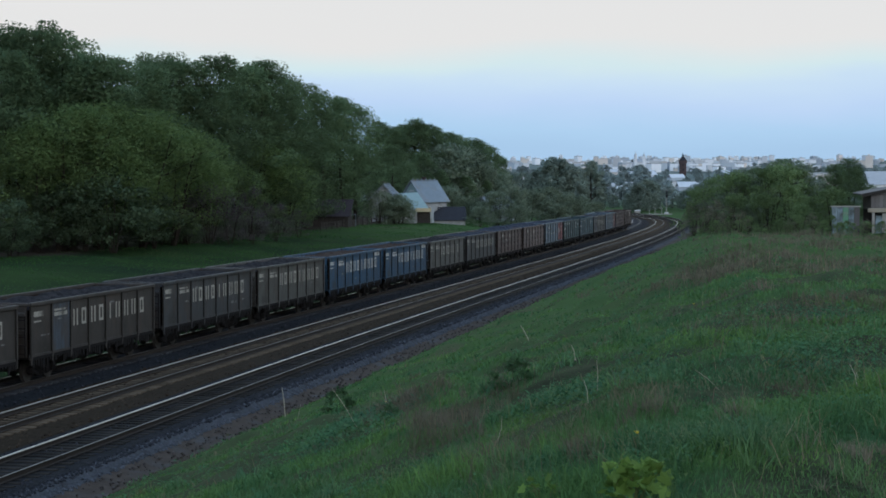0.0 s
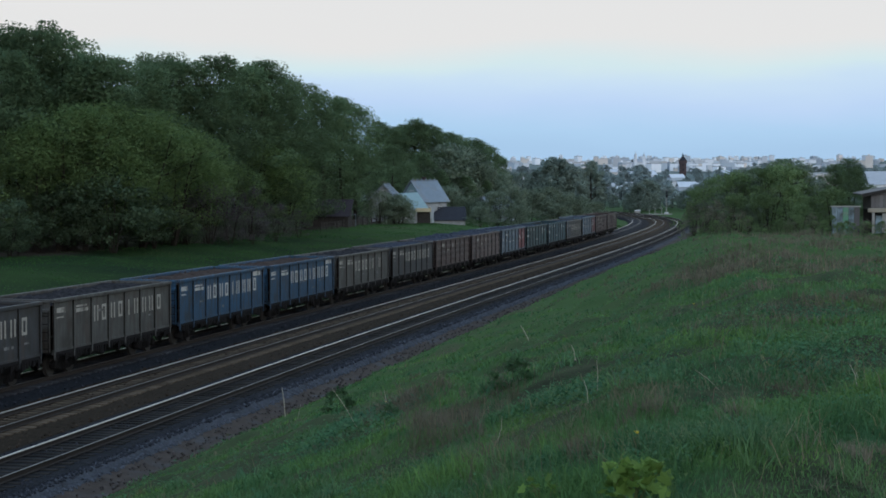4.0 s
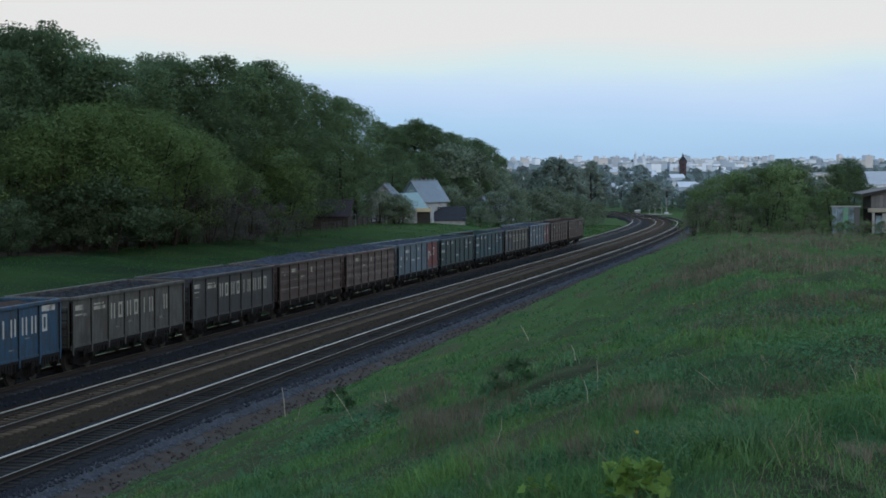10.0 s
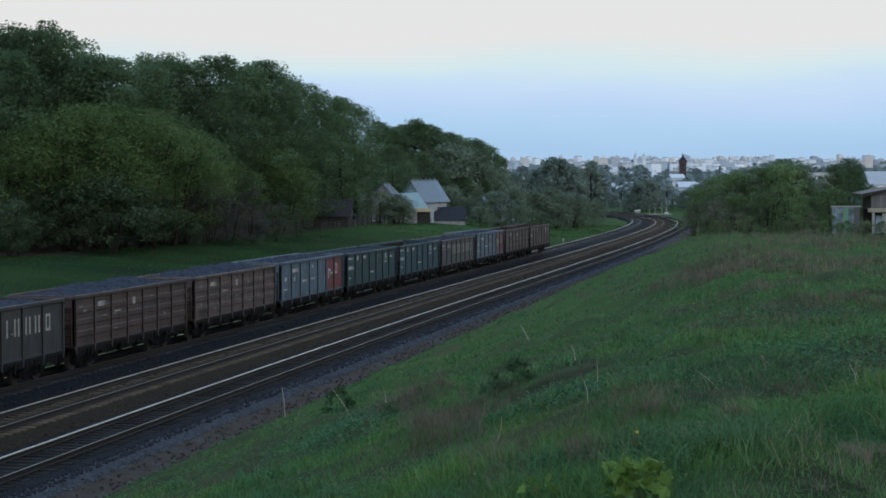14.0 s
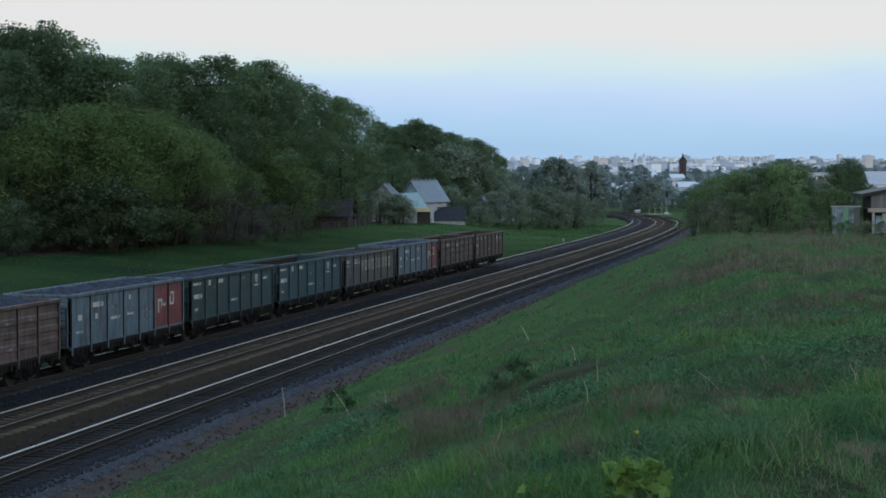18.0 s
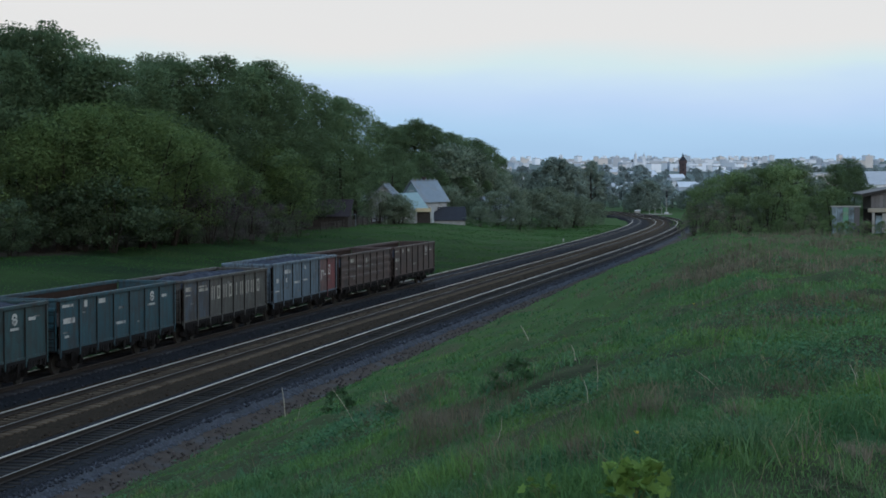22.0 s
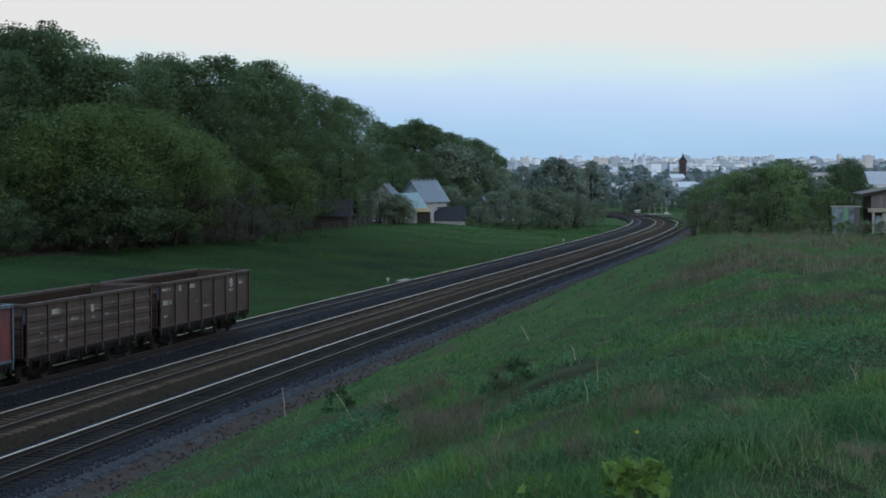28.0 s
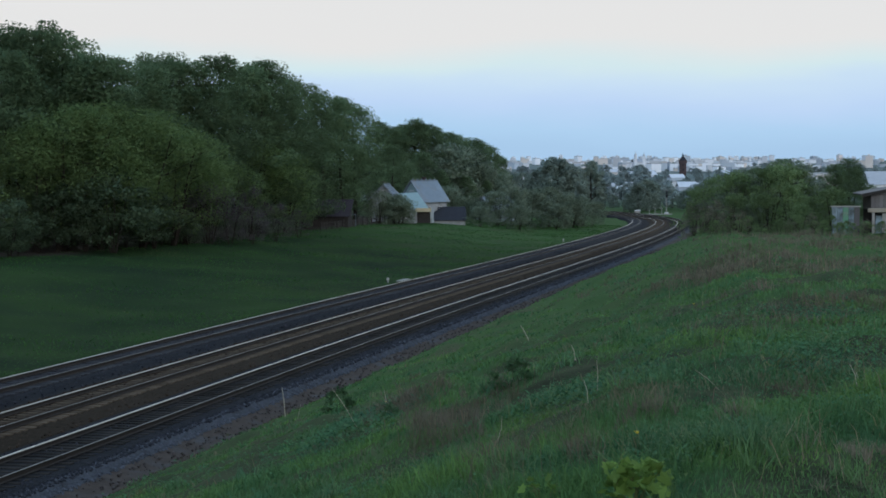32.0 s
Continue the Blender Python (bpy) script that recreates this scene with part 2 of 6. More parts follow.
def part(name, bm, material, parent, label="", m=None):
    me = bpy.data.meshes.new(name)
    bm.to_mesh(me)
    bm.free()
    me.materials.append(material)
    return child(name, me, parent, label, m)


def box(bm, x0, x1, y0, y1, z0, z1, bevel=0.0):
    r = bmesh.ops.create_cube(bm, size=1.0)
    for v in r["verts"]:
        v.co = Vector(((x0 + x1) / 2 + v.co.x * (x1 - x0), (y0 + y1) / 2 + v.co.y * (y1 - y0), (z0 + z1) / 2 + v.co.z * (z1 - z0)))
    if bevel:
        edges = list({e for v in r["verts"] for e in v.link_edges})
        bmesh.ops.bevel(bm, geom=edges, offset=bevel, segments=1, affect="EDGES")


def rod(bm, a, b, r0, r1=None, seg=10, caps=True):
    a, b = Vector(a), Vector(b)
    d = b - a
    m = Matrix.Translation((a + b) / 2) @ d.to_track_quat("Z", "Y").to_matrix().to_4x4()
    bmesh.ops.create_cone(bm, cap_ends=caps, segments=seg, radius1=r0, radius2=r0 if r1 is None else r1, depth=d.length, matrix=m)


def boxed(*sizes, bevel=0.0):
    bm = bmesh.new()
    for sz in sizes:
        box(bm, *sz, bevel)
    return bm


def empty(name, m, label="", category="", group="", kind=""):
    ob = new(name)
    ob.empty_display_size = 0.3
    ob.matrix_basis = m
    return tagged(ob, label, category, group, kind)


def sweep(name, profile, stations, n, z, material, closed=True):
    """A profile of (lateral, height) points carried along the line at lateral place n."""
    k, verts, faces = len(profile), [], []
    for s in stations:
        for pn, pz in profile:
            verts.append(line(s, n + pn, z + pz))
    for i in range(len(stations) - 1):
        for j in range(k if closed else k - 1):
            a, b = i * k + j, i * k + (j + 1) % k
            faces.append((a, b, b + k, a + k))
    if closed:
        faces.append(tuple(range(k))[::-1])
        faces.append(tuple(range((len(stations) - 1) * k, len(stations) * k)))
    return mesh_of(name, verts, faces, material)


# ---- ground ----
def ground():
    ys = np.concatenate([np.arange(-40, 6, 4.0), np.arange(6, 60, 0.6), np.arange(60, 140, 1.2), np.arange(140, 320, 3.0), np.geomspace(320, 4900, 46)])
    k = np.linspace(-1, 1, 241)
    verts, nx = [], len(k)
    for y in ys:
        wide = 0.42 * abs(y) + 30
        x = np.sign(k) * np.abs(k) ** 1.25 * wide
        x = np.where(np.abs(k) == 1, k * (wide + 2500), x)
        verts.append(np.stack([x, np.full(nx, y), ground_z(x, np.full(nx, y))], 1))
    v = np.concatenate(verts)
    i = (np.arange(len(ys) - 1)[:, None] * nx + np.arange(nx - 1)[None]).ravel()
    ob = new("ground", fast_mesh("ground", v, np.stack([i, i + 1, i + nx + 1, i + nx], 1), M_GROUND))
    ob.data.polygons.foreach_set("use_smooth", np.ones(len(ob.data.polygons), bool))
    st, n = station(v[:, 0], v[:, 1])
    edge = 3.0 * np.sin(st * 0.17) + 1.5 * np.sin(st * 0.61)
    hollow = 0.5 * patches(v[:, 0], v[:, 1], 0.55, 2.0) + 0.5 * patches(v[:, 0], v[:, 1], 1.9, 0.7)
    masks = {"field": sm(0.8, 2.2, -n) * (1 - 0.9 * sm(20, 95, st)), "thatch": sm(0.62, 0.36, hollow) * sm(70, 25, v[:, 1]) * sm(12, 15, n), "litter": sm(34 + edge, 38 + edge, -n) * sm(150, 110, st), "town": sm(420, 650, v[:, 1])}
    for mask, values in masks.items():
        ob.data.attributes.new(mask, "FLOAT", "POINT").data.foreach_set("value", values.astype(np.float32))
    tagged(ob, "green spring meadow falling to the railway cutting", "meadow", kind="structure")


ground()

# ---- the line: ballast, rails, sleepers ----
BED = list(np.arange(-185, 420, 3.0))


def ballast():
    bed = [(-2.0, -1.0), (-1.5, -0.40), (-1.3, -0.26), (1.7, -0.25), (2.3, -0.36), (3.0, -0.33), (6.4, -0.33), (7.0, -0.36), (7.5, -0.36), (10.9, -0.35), (11.3, -0.45), (11.9, -0.78), (12.6, -1.1)]
    ob = new("ballast_bed", sweep("ballast_bed", bed, BED, 0, 0, M_BALLAST, closed=False))
    tagged(ob, "dark grey crushed stone ballast under three tracks", "ballast", kind="structure")
    mid = [(2.35, -0.45), (2.9, -0.27), (6.5, -0.29), (7.25, -0.34), (7.6, -0.45)]
    ob2 = new("rusty_ballast_strip", sweep("rusty_ballast_strip", mid, BED, 0, 0, M_BALLAST_RUST, closed=False))
    tagged(ob2, "brown rust-dusted ballast between the tracks", "ballast", kind="structure")
    pale = [(10.85, -0.42), (11.1, -0.36), (11.32, -0.425), (11.80, -0.69), (12.05, -0.86)]
    ob3 = new("ballast_shoulder", sweep("ballast_shoulder", pale, BED, 0, 0, M_BALLAST_PALE, closed=False))
    tagged(ob3, "blue-grey stone shoulder of the nearest track", "ballast", kind="structure")
    soil = [(11.45, -0.70), (11.62, -0.58), (12.0, -0.69), (12.4, -0.73), (12.9, -0.70), (13.4, -0.95)]
    ob4 = new("trackside_path", sweep("trackside_path", soil, BED, 0, 0, M_EARTH, closed=False))
    tagged(ob4, "strip of bare brown earth below the ballast", "earth", kind="structure")


ballast()
RAIL = [(-0.066, -0.18), (0.066, -0.18), (0.066, -0.168), (0.012, -0.145), (0.010, -0.045), (0.036, -0.035), (0.036, -0.004), (-0.036, -0.004), (-0.036, -0.035), (-0.010, -0.045), (-0.012, -0.145), (-0.066, -0.168)]
TAGS = ("concrete-sleepered track with a grass-edged far rail, under the train", "middle track with rusty concrete sleepers and bright rail", "near track with dark timber sleepers and bright rail")


def sleeper_mesh(name, concrete, material):
    hl, hw = 1.35, 0.125
    verts, faces, secs = [], [], (-hl, -0.95, -0.55, 0.0, 0.55, 0.95, hl)
    for y in secs:
        top = (-0.19 if abs(y) > 0.6 else -0.225) if concrete else -0.19
        w = hw if (abs(y) > 0.3 or not concrete) else hw - 0.02
        verts += [(-w - 0.015, y, -0.40), (w + 0.015, y, -0.40), (w, y, top - 0.02), (w - 0.02, y, top), (-w + 0.02, y, top), (-w, y, top - 0.02)]
    for i in range(len(secs) - 1):
        faces += [(i * 6 + j, i * 6 + (j + 1) % 6, i * 6 + 6 + (j + 1) % 6, i * 6 + 6 + j) for j in range(6)]
    faces += [tuple(range(6))[::-1], tuple(range(len(secs) * 6 - 6, len(secs) * 6))]
    return mesh_of(name, verts, faces, material)


def track(i):
    n, dz = TRACKS[i], SINK[i]
    base = empty("railway_track", Matrix(), TAGS[i], "railway track", "tracks of the line", "structure")
    for side in (-0.8, 0.8):
        r = child("rail", sweep("rail", RAIL, BED, n + side, dz, M_RAIL), base)
        shiny = side < 0
        head = [(-0.034, -0.003), (0.037, -0.003), (0.037, -0.030 if i == 2 else -0.022), (0.043, -0.030 if i == 2 else -0.022), (0.043, -0.002), (0.037, 0.002), (-0.034, 0.002)] if shiny else [(-0.020, -0.003), (0.030, -0.003), (0.030, 0.002), (-0.020, 0.002)]
        child("rail_head", sweep("rail_head", head, BED, n + side, dz + 0.001, M_HEAD if shiny else M_HEAD_DULL), r, "polished running surface")
    me = sleeper_mesh("sleeper", i < 2, (M_CONCRETE_GREY, M_CONCRETE, M_SLEEPER)[i])
    rnd = random.Random(5 + i)
    near = np.arange(-118, 45, 0.55)
    for s in near:
        x, y, z = line(s, n + rnd.uniform(-0.04, 0.04), dz + rnd.uniform(-0.012, 0.008))
        child("sleeper", me, base, m=pose(x, y, z, 0, 0, yaw(s) + rnd.uniform(-1.2, 1.2)))
    co = np.array([v.co[:] for v in me.vertices])
    idx = [list(p.vertices) for p in me.polygons]
    verts, faces = [], []
    for s in np.arange(45.2, 300, 0.55):
        m, b = np.array(pose(*line(s, n, dz), 0, 0, yaw(s))), len(verts)
        verts += list(co @ m[:3, :3].T + m[:3, 3])
        faces += [tuple(b + j for j in f) for f in idx]
    tagged(child("far_sleepers", mesh_of("far_sleepers", verts, faces, me.materials[0]), base), kind="stuff")


for i in range(3):
    track(i)


# ---- grass and weeds ----
def grassy(name, fresh, deep, dry, dry_amount, patch=0.35, vary=0.3):
    """Blades whose colour drifts from patch to patch and from blade to blade."""
    m = bpy.data.materials.new(name)
    m.use_nodes = True
    nt, ln = m.node_tree.nodes, m.node_tree.links
    bs, out = nt["Principled BSDF"], nt["Material Output"]
    bs.inputs["Roughness"].default_value, bs.inputs["Specular IOR Level"].default_value = 0.75, 0.08
    tc, geo = nt.new("ShaderNodeTexCoord"), nt.new("ShaderNodeNewGeometry")
    n1, n2 = nt.new("ShaderNodeTexNoise"), nt.new("ShaderNodeTexNoise")
    n1.inputs["Scale"].default_value, n1.inputs["Detail"].default_value = patch, 4
    n2.inputs["Scale"].default_value, n2.inputs["Detail"].default_value = patch * 0.45, 5
    for n in (n1, n2):
        ln.new(tc.outputs["Object"], n.inputs["Vector"])
    r1 = nt.new("ShaderNodeMapRange")
    r1.inputs["From Min"].default_value, r1.inputs["From Max"].default_value = 0.35, 0.65
    ln.new(n1.outputs["Fac"], r1.inputs[0])
    a = nt.new("ShaderNodeMixRGB")
    a.inputs[1].default_value, a.inputs[2].default_value = (*deep, 1), (*fresh, 1)
    ln.new(r1.outputs[0], a.inputs[0])
    r2, add = nt.new("ShaderNodeMapRange"), nt.new("ShaderNodeMath")
    add.operation = "MULTIPLY_ADD"
    add.inputs[1].default_value = 0.22
    ln.new(geo.outputs["Random Per Island"], add.inputs[0])
    ln.new(n2.outputs["Fac"], add.inputs[2])
    r2.inputs["From Min"].default_value, r2.inputs["From Max"].default_value = 0.78 - dry_amount * 0.3, 0.86 - dry_amount * 0.3
    ln.new(add.outputs[0], r2.inputs[0])
    b = nt.new("ShaderNodeMixRGB")
    b.inputs[2].default_value = (*dry, 1)
    ln.new(r2.outputs[0], b.inputs[0])
    ln.new(a.outputs[0], b.inputs[1])
    mr, hs = nt.new("ShaderNodeMapRange"), nt.new("ShaderNodeHueSaturation")
    mr.inputs["To Min"].default_value, mr.inputs["To Max"].default_value = 1 - vary, 1 + vary
    ln.new(geo.outputs["Random Per Island"], mr.inputs[0])
    ln.new(mr.outputs[0], hs.inputs["Value"])
    ln.new(b.outputs[0], hs.inputs["Color"])
    ln.new(hs.outputs[0], bs.inputs["Base Color"])
    tl, ms = nt.new("ShaderNodeBsdfTranslucent"), nt.new("ShaderNodeMixShader")
    ln.new(hs.outputs[0], tl.inputs["Color"])
    ms.inputs[0].default_value = 0.3
    ln.new(bs.outputs[0], ms.inputs[1])
    ln.new(tl.outputs[0], ms.inputs[2])
    ln.new(ms.outputs[0], out.inputs["Surface"])
    return m


M_GRASS = grassy("spring_grass", (0.114, 0.220, 0.066), (0.054, 0.138, 0.070), (0.15, 0.145, 0.095), 0.12, 0.6, 0.30)
M_SHORT = grassy("short_grass", (0.062, 0.138, 0.038), (0.034, 0.090, 0.035), (0.08, 0.095, 0.05), 0.15, 0.12, 0.2)
M_STRAW = grassy("dry_straw", (0.30, 0.25, 0.17), (0.20, 0.155, 0.11), (0.15, 0.11, 0.085), 0.5, 0.8)
M_WEED = grassy("withered_weeds", (0.195, 0.180, 0.136), (0.110, 0.098, 0.074), (0.10, 0.11, 0.065), 0.35, 0.8)
M_DEAD = grassy("flat_dead_grass", (0.13, 0.105, 0.085), (0.085, 0.068, 0.056), (0.10, 0.12, 0.06), 0.3, 0.6)
M_TUFT = grassy("coarse_grass", (0.120, 0.215, 0.085), (0.070, 0.160, 0.085), (0.16, 0.17, 0.09), 0.25, 0.9)
M_HERB = grassy("broad_herbs", (0.080, 0.186, 0.080), (0.044, 0.122, 0.068), (0.10, 0.15, 0.06), 0.2, 0.5)


def blades(name, x, y, height, width, material, seed, lean=0.35):
    """Bent, tapering blades rooted at the given places."""
    r = np.random.RandomState(seed)
    n = len(x)
    z = ground_z(x, y) - 0.02
    a, b = r.uniform(0, 2 * np.pi, n), r.uniform(0, 2 * np.pi, n)
    side = np.stack([np.cos(a), np.sin(a), np.zeros(n)], 1) * (width / 2)[:, None]
    tilt = r.uniform(0.05, 1, n) * lean
    bend = np.stack([np.cos(b), np.sin(b), np.zeros(n)], 1) * (height * tilt)[:, None]
    root = np.stack([x, y, z], 1)
    up = np.zeros((n, 3))
    up[:, 2] = height
    mid = root + up * 0.58 + bend * 0.35
    tip = root + up * (1 - 0.25 * tilt)[:, None] + bend
    v = np.stack([root - side, root + side, mid + side * 0.8, mid - side * 0.8, tip], 1).reshape(-1, 3)
    k = np.arange(n)[:, None] * 5
    tri = np.concatenate([k + [0, 1, 2], k + [0, 2, 3], k + [3, 2, 4]], 1).reshape(-1, 3)
    return new(name, fast_mesh(name, v, tri, material))


def wedge(n, near, deep, seed, spread=0.31):
    """Places that thin out with distance from the brow, in a fan over the meadow."""
    r = np.random.RandomState(seed)
    d = near * (deep / near) ** r.uniform(0, 1, n)
    return r.uniform(-spread, spread, n) * d, d, r


def meadow_grass():
    x, y, r = wedge(270000, 7.0, 270.0, 1)
    s, n = station(x, y)
    q = n - TRACKS[2]
    keep = q > 3.9 + 1.4 * patches(x, y, 0.9, 0.3) + 0.6 * r.uniform(-1, 1, len(x))
    x, y, q = x[keep], y[keep], q[keep]
    lush = 0.5 * patches(x, y, 0.55, 2.0) + 0.5 * patches(x, y, 1.9, 0.7)
    h = r.uniform(0.04, 0.22, len(x)) * (0.12 + 2.2 * lush ** 1.8) * np.clip(0.9 - y / 200, 0.45, 1.0)
    wd = 0.0078 * np.clip((y / 10) ** 0.95, 0.8, 14) * r.uniform(0.6, 1.4, len(x))
    tagged(blades("meadow_grass", x, y, h, wd, M_GRASS, 2, 1.3), "lush green spring grass on the meadow slope", "grass", kind="stuff")
    x, y, r = wedge(1700, 8.0, 130.0, 3)
    s, n = station(x, y)
    keep = (n - TRACKS[2] > 5.0) & (patches(x, y, 0.33, 5.0) * r.uniform(0.4, 1, len(x)) > 0.42)
    x, y = x[keep], y[keep]
    h = r.uniform(0.08, 0.32, len(x))
    tagged(blades("dry_stalks", x, y, h, 0.004 * np.clip(y / 9, 1, 7), M_STRAW, 4, 0.9), "pale dry grass stalks among the green", "dry stalks", kind="stuff")
    # broad low herbs in clumps
    x, y, r = wedge(26000, 7.5, 50.0, 5)
    s, n = station(x, y)
    keep = (n - TRACKS[2] > 4.8) & (patches(x, y, 1.1, 4.0) + 0.5 * patches(x, y, 0.37, 1.0) + r.uniform(-0.25, 0.25, len(x)) > 0.80)
    hx = [cx + r.normal(0, rx, m) for cx, cy, rx, ry, m in HERBS]
    hy = [cy + r.normal(0, ry, m) for cx, cy, rx, ry, m in HERBS]
    x, y = np.concatenate([x[keep], *hx]), np.concatenate([y[keep], *hy])
    p = np.stack([x, y, ground_z(x, y) + r.uniform(0.02, 0.20, len(x))], 1)
    a, b = r.uniform(0, 2 * np.pi, len(x)), r.uniform(-0.5, 0.7, len(x))
    along = np.stack([np.cos(a), np.sin(a), b], 1)
    across = np.stack([-np.sin(a), np.cos(a), r.uniform(-0.4, 0.4, len(x))], 1)
    k = (r.uniform(0.010, 0.026, len(x)) * np.clip(y / 14, 0.8, 2.5))[:, None]
    v = np.stack([p - along * k, p + across * k * 0.5, p + along * k, p - across * k * 0.5], 1).reshape(-1, 3)
    tagged(new("meadow_herbs", fast_mesh("meadow_herbs", v, np.arange(len(v)).reshape(-1, 4), M_HERB)), "low broad-leaved herbs in clumps among the grass", "herbs", kind="stuff")
    # withered brown weeds in drifts
    rw = np.random.RandomState(8)
    px, py, ph = [], [], []
    for cx, cy, rx, ry, m, tall in WEEDS:
        # stalks stand in bunches within a drift
        g = max(3, m // 22)
        bx, by = cx + rw.normal(0, rx, g), cy + rw.normal(0, ry, g)
        pick = rw.randint(0, g, m)
        px.append(bx[pick] + rw.normal(0, 0.16 * rx, m))
        py.append(by[pick] + rw.normal(0, 0.16 * ry, m))
        ph.append(tall * rw.uniform(0.25, 1.0, g)[pick] * rw.uniform(0.5, 1.0, m))
    x, y, h = np.concatenate(px), np.concatenate(py), np.concatenate(ph)
    tagged(blades("withered_weeds", x, y, h, 0.0040 * np.clip(y / 9, 1, 8) * rw.uniform(0.6, 1.5, len(x)), M_WEED, 9, 1.15), "withered brown weeds in drifts on the meadow", "dry weeds", kind="stuff")
    # bleached twigs standing in the drifts
    tx = np.concatenate([cx + rw.normal(0, rx, m) for cx, cy, rx, ry, m in TWIGS])
    ty = np.concatenate([cy + rw.normal(0, ry, m) for cx, cy, rx, ry, m in TWIGS])
    tagged(blades("bleached_twigs", tx, ty, rw.uniform(0.15, 0.52, len(tx)), 0.0036 * np.clip(ty / 10, 1, 4) * rw.uniform(0.6, 1.3, len(tx)), M_STRAW, 10, 0.9), "thin bleached twigs of last year's weeds", "dry twigs", kind="stuff")
    # arching tufts of coarse grass
    r = np.random.RandomState(17)
    cx, cy, _ = wedge(150, 8.5, 36.0, 18)
    cx[:26], cy[:26] = 1.95 + r.normal(0, 0.24, 26), 10.9 + r.normal(0, 0.45, 26)
    x = (cx[:, None] + r.normal(0, 0.07, (150, 42)) * np.clip(cy[:, None] / 14, 0.8, 2)).ravel()
    y = (cy[:, None] + r.normal(0, 0.09, (150, 42)) * np.clip(cy[:, None] / 14, 0.8, 2)).ravel()
    far_enough = station(x, y)[1] - TRACKS[2] > 5.5
    x, y = x[far_enough], y[far_enough]
    tagged(blades("grass_tufts", x, y, r.uniform(0.12, 0.34, len(x)), 0.008 * np.clip(y / 10, 0.9, 3), M_TUFT, 19, 1.7), "arching tufts of coarse pale green grass", "grass tufts", kind="stuff")
    # dead grass along the ballast's edge
    r = np.random.RandomState(12)
    s, q = -122 + 190 * r.uniform(0, 1, 22000) ** 1.3, r.normal(3.25, 0.75, 22000)
    x, y, _ = line(s, TRACKS[2] + q)
    tagged(blades("dead_grass", x, y, r.uniform(0.03, 0.12, len(x)), np.full(len(x), 0.05), M_DEAD, 13, 1.6), "flattened dead grass along the ballast", "dead grass", kind="stuff")


# drifts: place, spread across and along, stalks, height
WEEDS = [(-0.73, 32.1, 0.36, 1.6, 1300, 0.44), (-0.05, 22.5, 0.26, 1.6, 1200, 0.60), (0.40, 14.2, 0.15, 0.9, 800, 0.46), (1.12, 13.0, 0.10, 0.6, 260, 0.50), (0.88, 26.5, 0.22, 1.3, 320, 0.46), (0.37, 25.6, 0.20, 0.8, 420, 0.20),
         (2.28, 12.7, 0.09, 0.35, 420, 0.30), (3.43, 15.4, 0.12, 0.5, 380, 0.34), (1.97, 14.9, 0.15, 0.6, 340, 0.34), (2.70, 10.3, 0.12, 0.35, 300, 0.22), (2.45, 9.3, 0.16, 0.3, 220, 0.20),
         (8.9, 47.5, 1.1, 2.2, 900, 0.50), (10.1, 55.0, 1.5, 2.8, 1300, 0.60), (8.2, 52.0, 0.9, 2.2, 350, 0.45), (10.9, 42.0, 0.8, 2.4, 800, 0.55), (12.3, 48.0, 1.0, 2.4, 900, 0.60), (5.5, 23.4, 0.6, 1.2, 600, 0.28), (6.7, 27.0, 0.6, 1.5, 800, 0.38),
         (6.4, 34.0, 0.7, 2.0, 330, 0.35), (7.5, 75.0, 1.2, 4.0, 300, 0.45), (13.5, 66.0, 2.2, 5.0, 500, 0.50), (15.5, 72.0, 2.2, 4.0, 600, 0.60), (18.4, 83.0, 2.6, 5.0, 700, 0.65), (20.4, 77.0, 2.4, 5.0, 700, 0.60),
         (19.0, 101.0, 1.6, 2.0, 420, 0.60), (22.5, 100.0, 2.0, 2.0, 420, 0.65), (26.5, 99.0, 1.8, 2.0, 420, 0.65), (28.0, 92.0, 2.0, 3.0, 400, 0.60), (23.0, 92.0, 2.5, 4.0, 400, 0.60), (3.4, 22.0, 0.4, 1.4, 120, 0.30), (-1.55, 31.0, 0.12, 0.5, 160, 0.35), (-1.6, 47.0, 0.6, 2.0, 160, 0.30)]
TWIGS = [(-0.73, 32.1, 0.4, 1.6, 50), (-0.05, 22.0, 0.28, 1.6, 80), (0.42, 14.0, 0.16, 0.9, 70), (1.12, 13.0, 0.10, 0.6, 45), (0.85, 25.5, 0.3, 1.5, 40), (2.28, 12.5, 0.12, 0.4, 22), (6.0, 25.0, 0.9, 2.0, 50), (9.8, 50.0, 1.8, 4.0, 120), (11.5, 45.0, 1.0, 3.0, 70), (2.4, 10.0, 0.3, 0.5, 30), (4.0, 19.0, 1.2, 3.0, 40), (19.5, 85.0, 3.0, 6.0, 120)]
HERBS = [(2.12, 18.6, 0.30, 0.9, 1300), (4.10, 17.0, 0.45, 1.1, 2000), (4.6, 19.5, 0.4, 1.0, 1100), (1.50, 19.6, 0.36, 1.0, 1400), (1.55, 10.6, 0.16, 0.4, 500), (-1.7, 30.6, 0.50, 2.0, 2200), (9.3, 74.0, 1.8, 4.0, 1500), (1.9, 11.2, 0.2, 0.4, 500), (3.3, 12.6, 0.25, 0.5, 700), (5.9, 24.6, 0.5, 1.0, 900)]
meadow_grass()


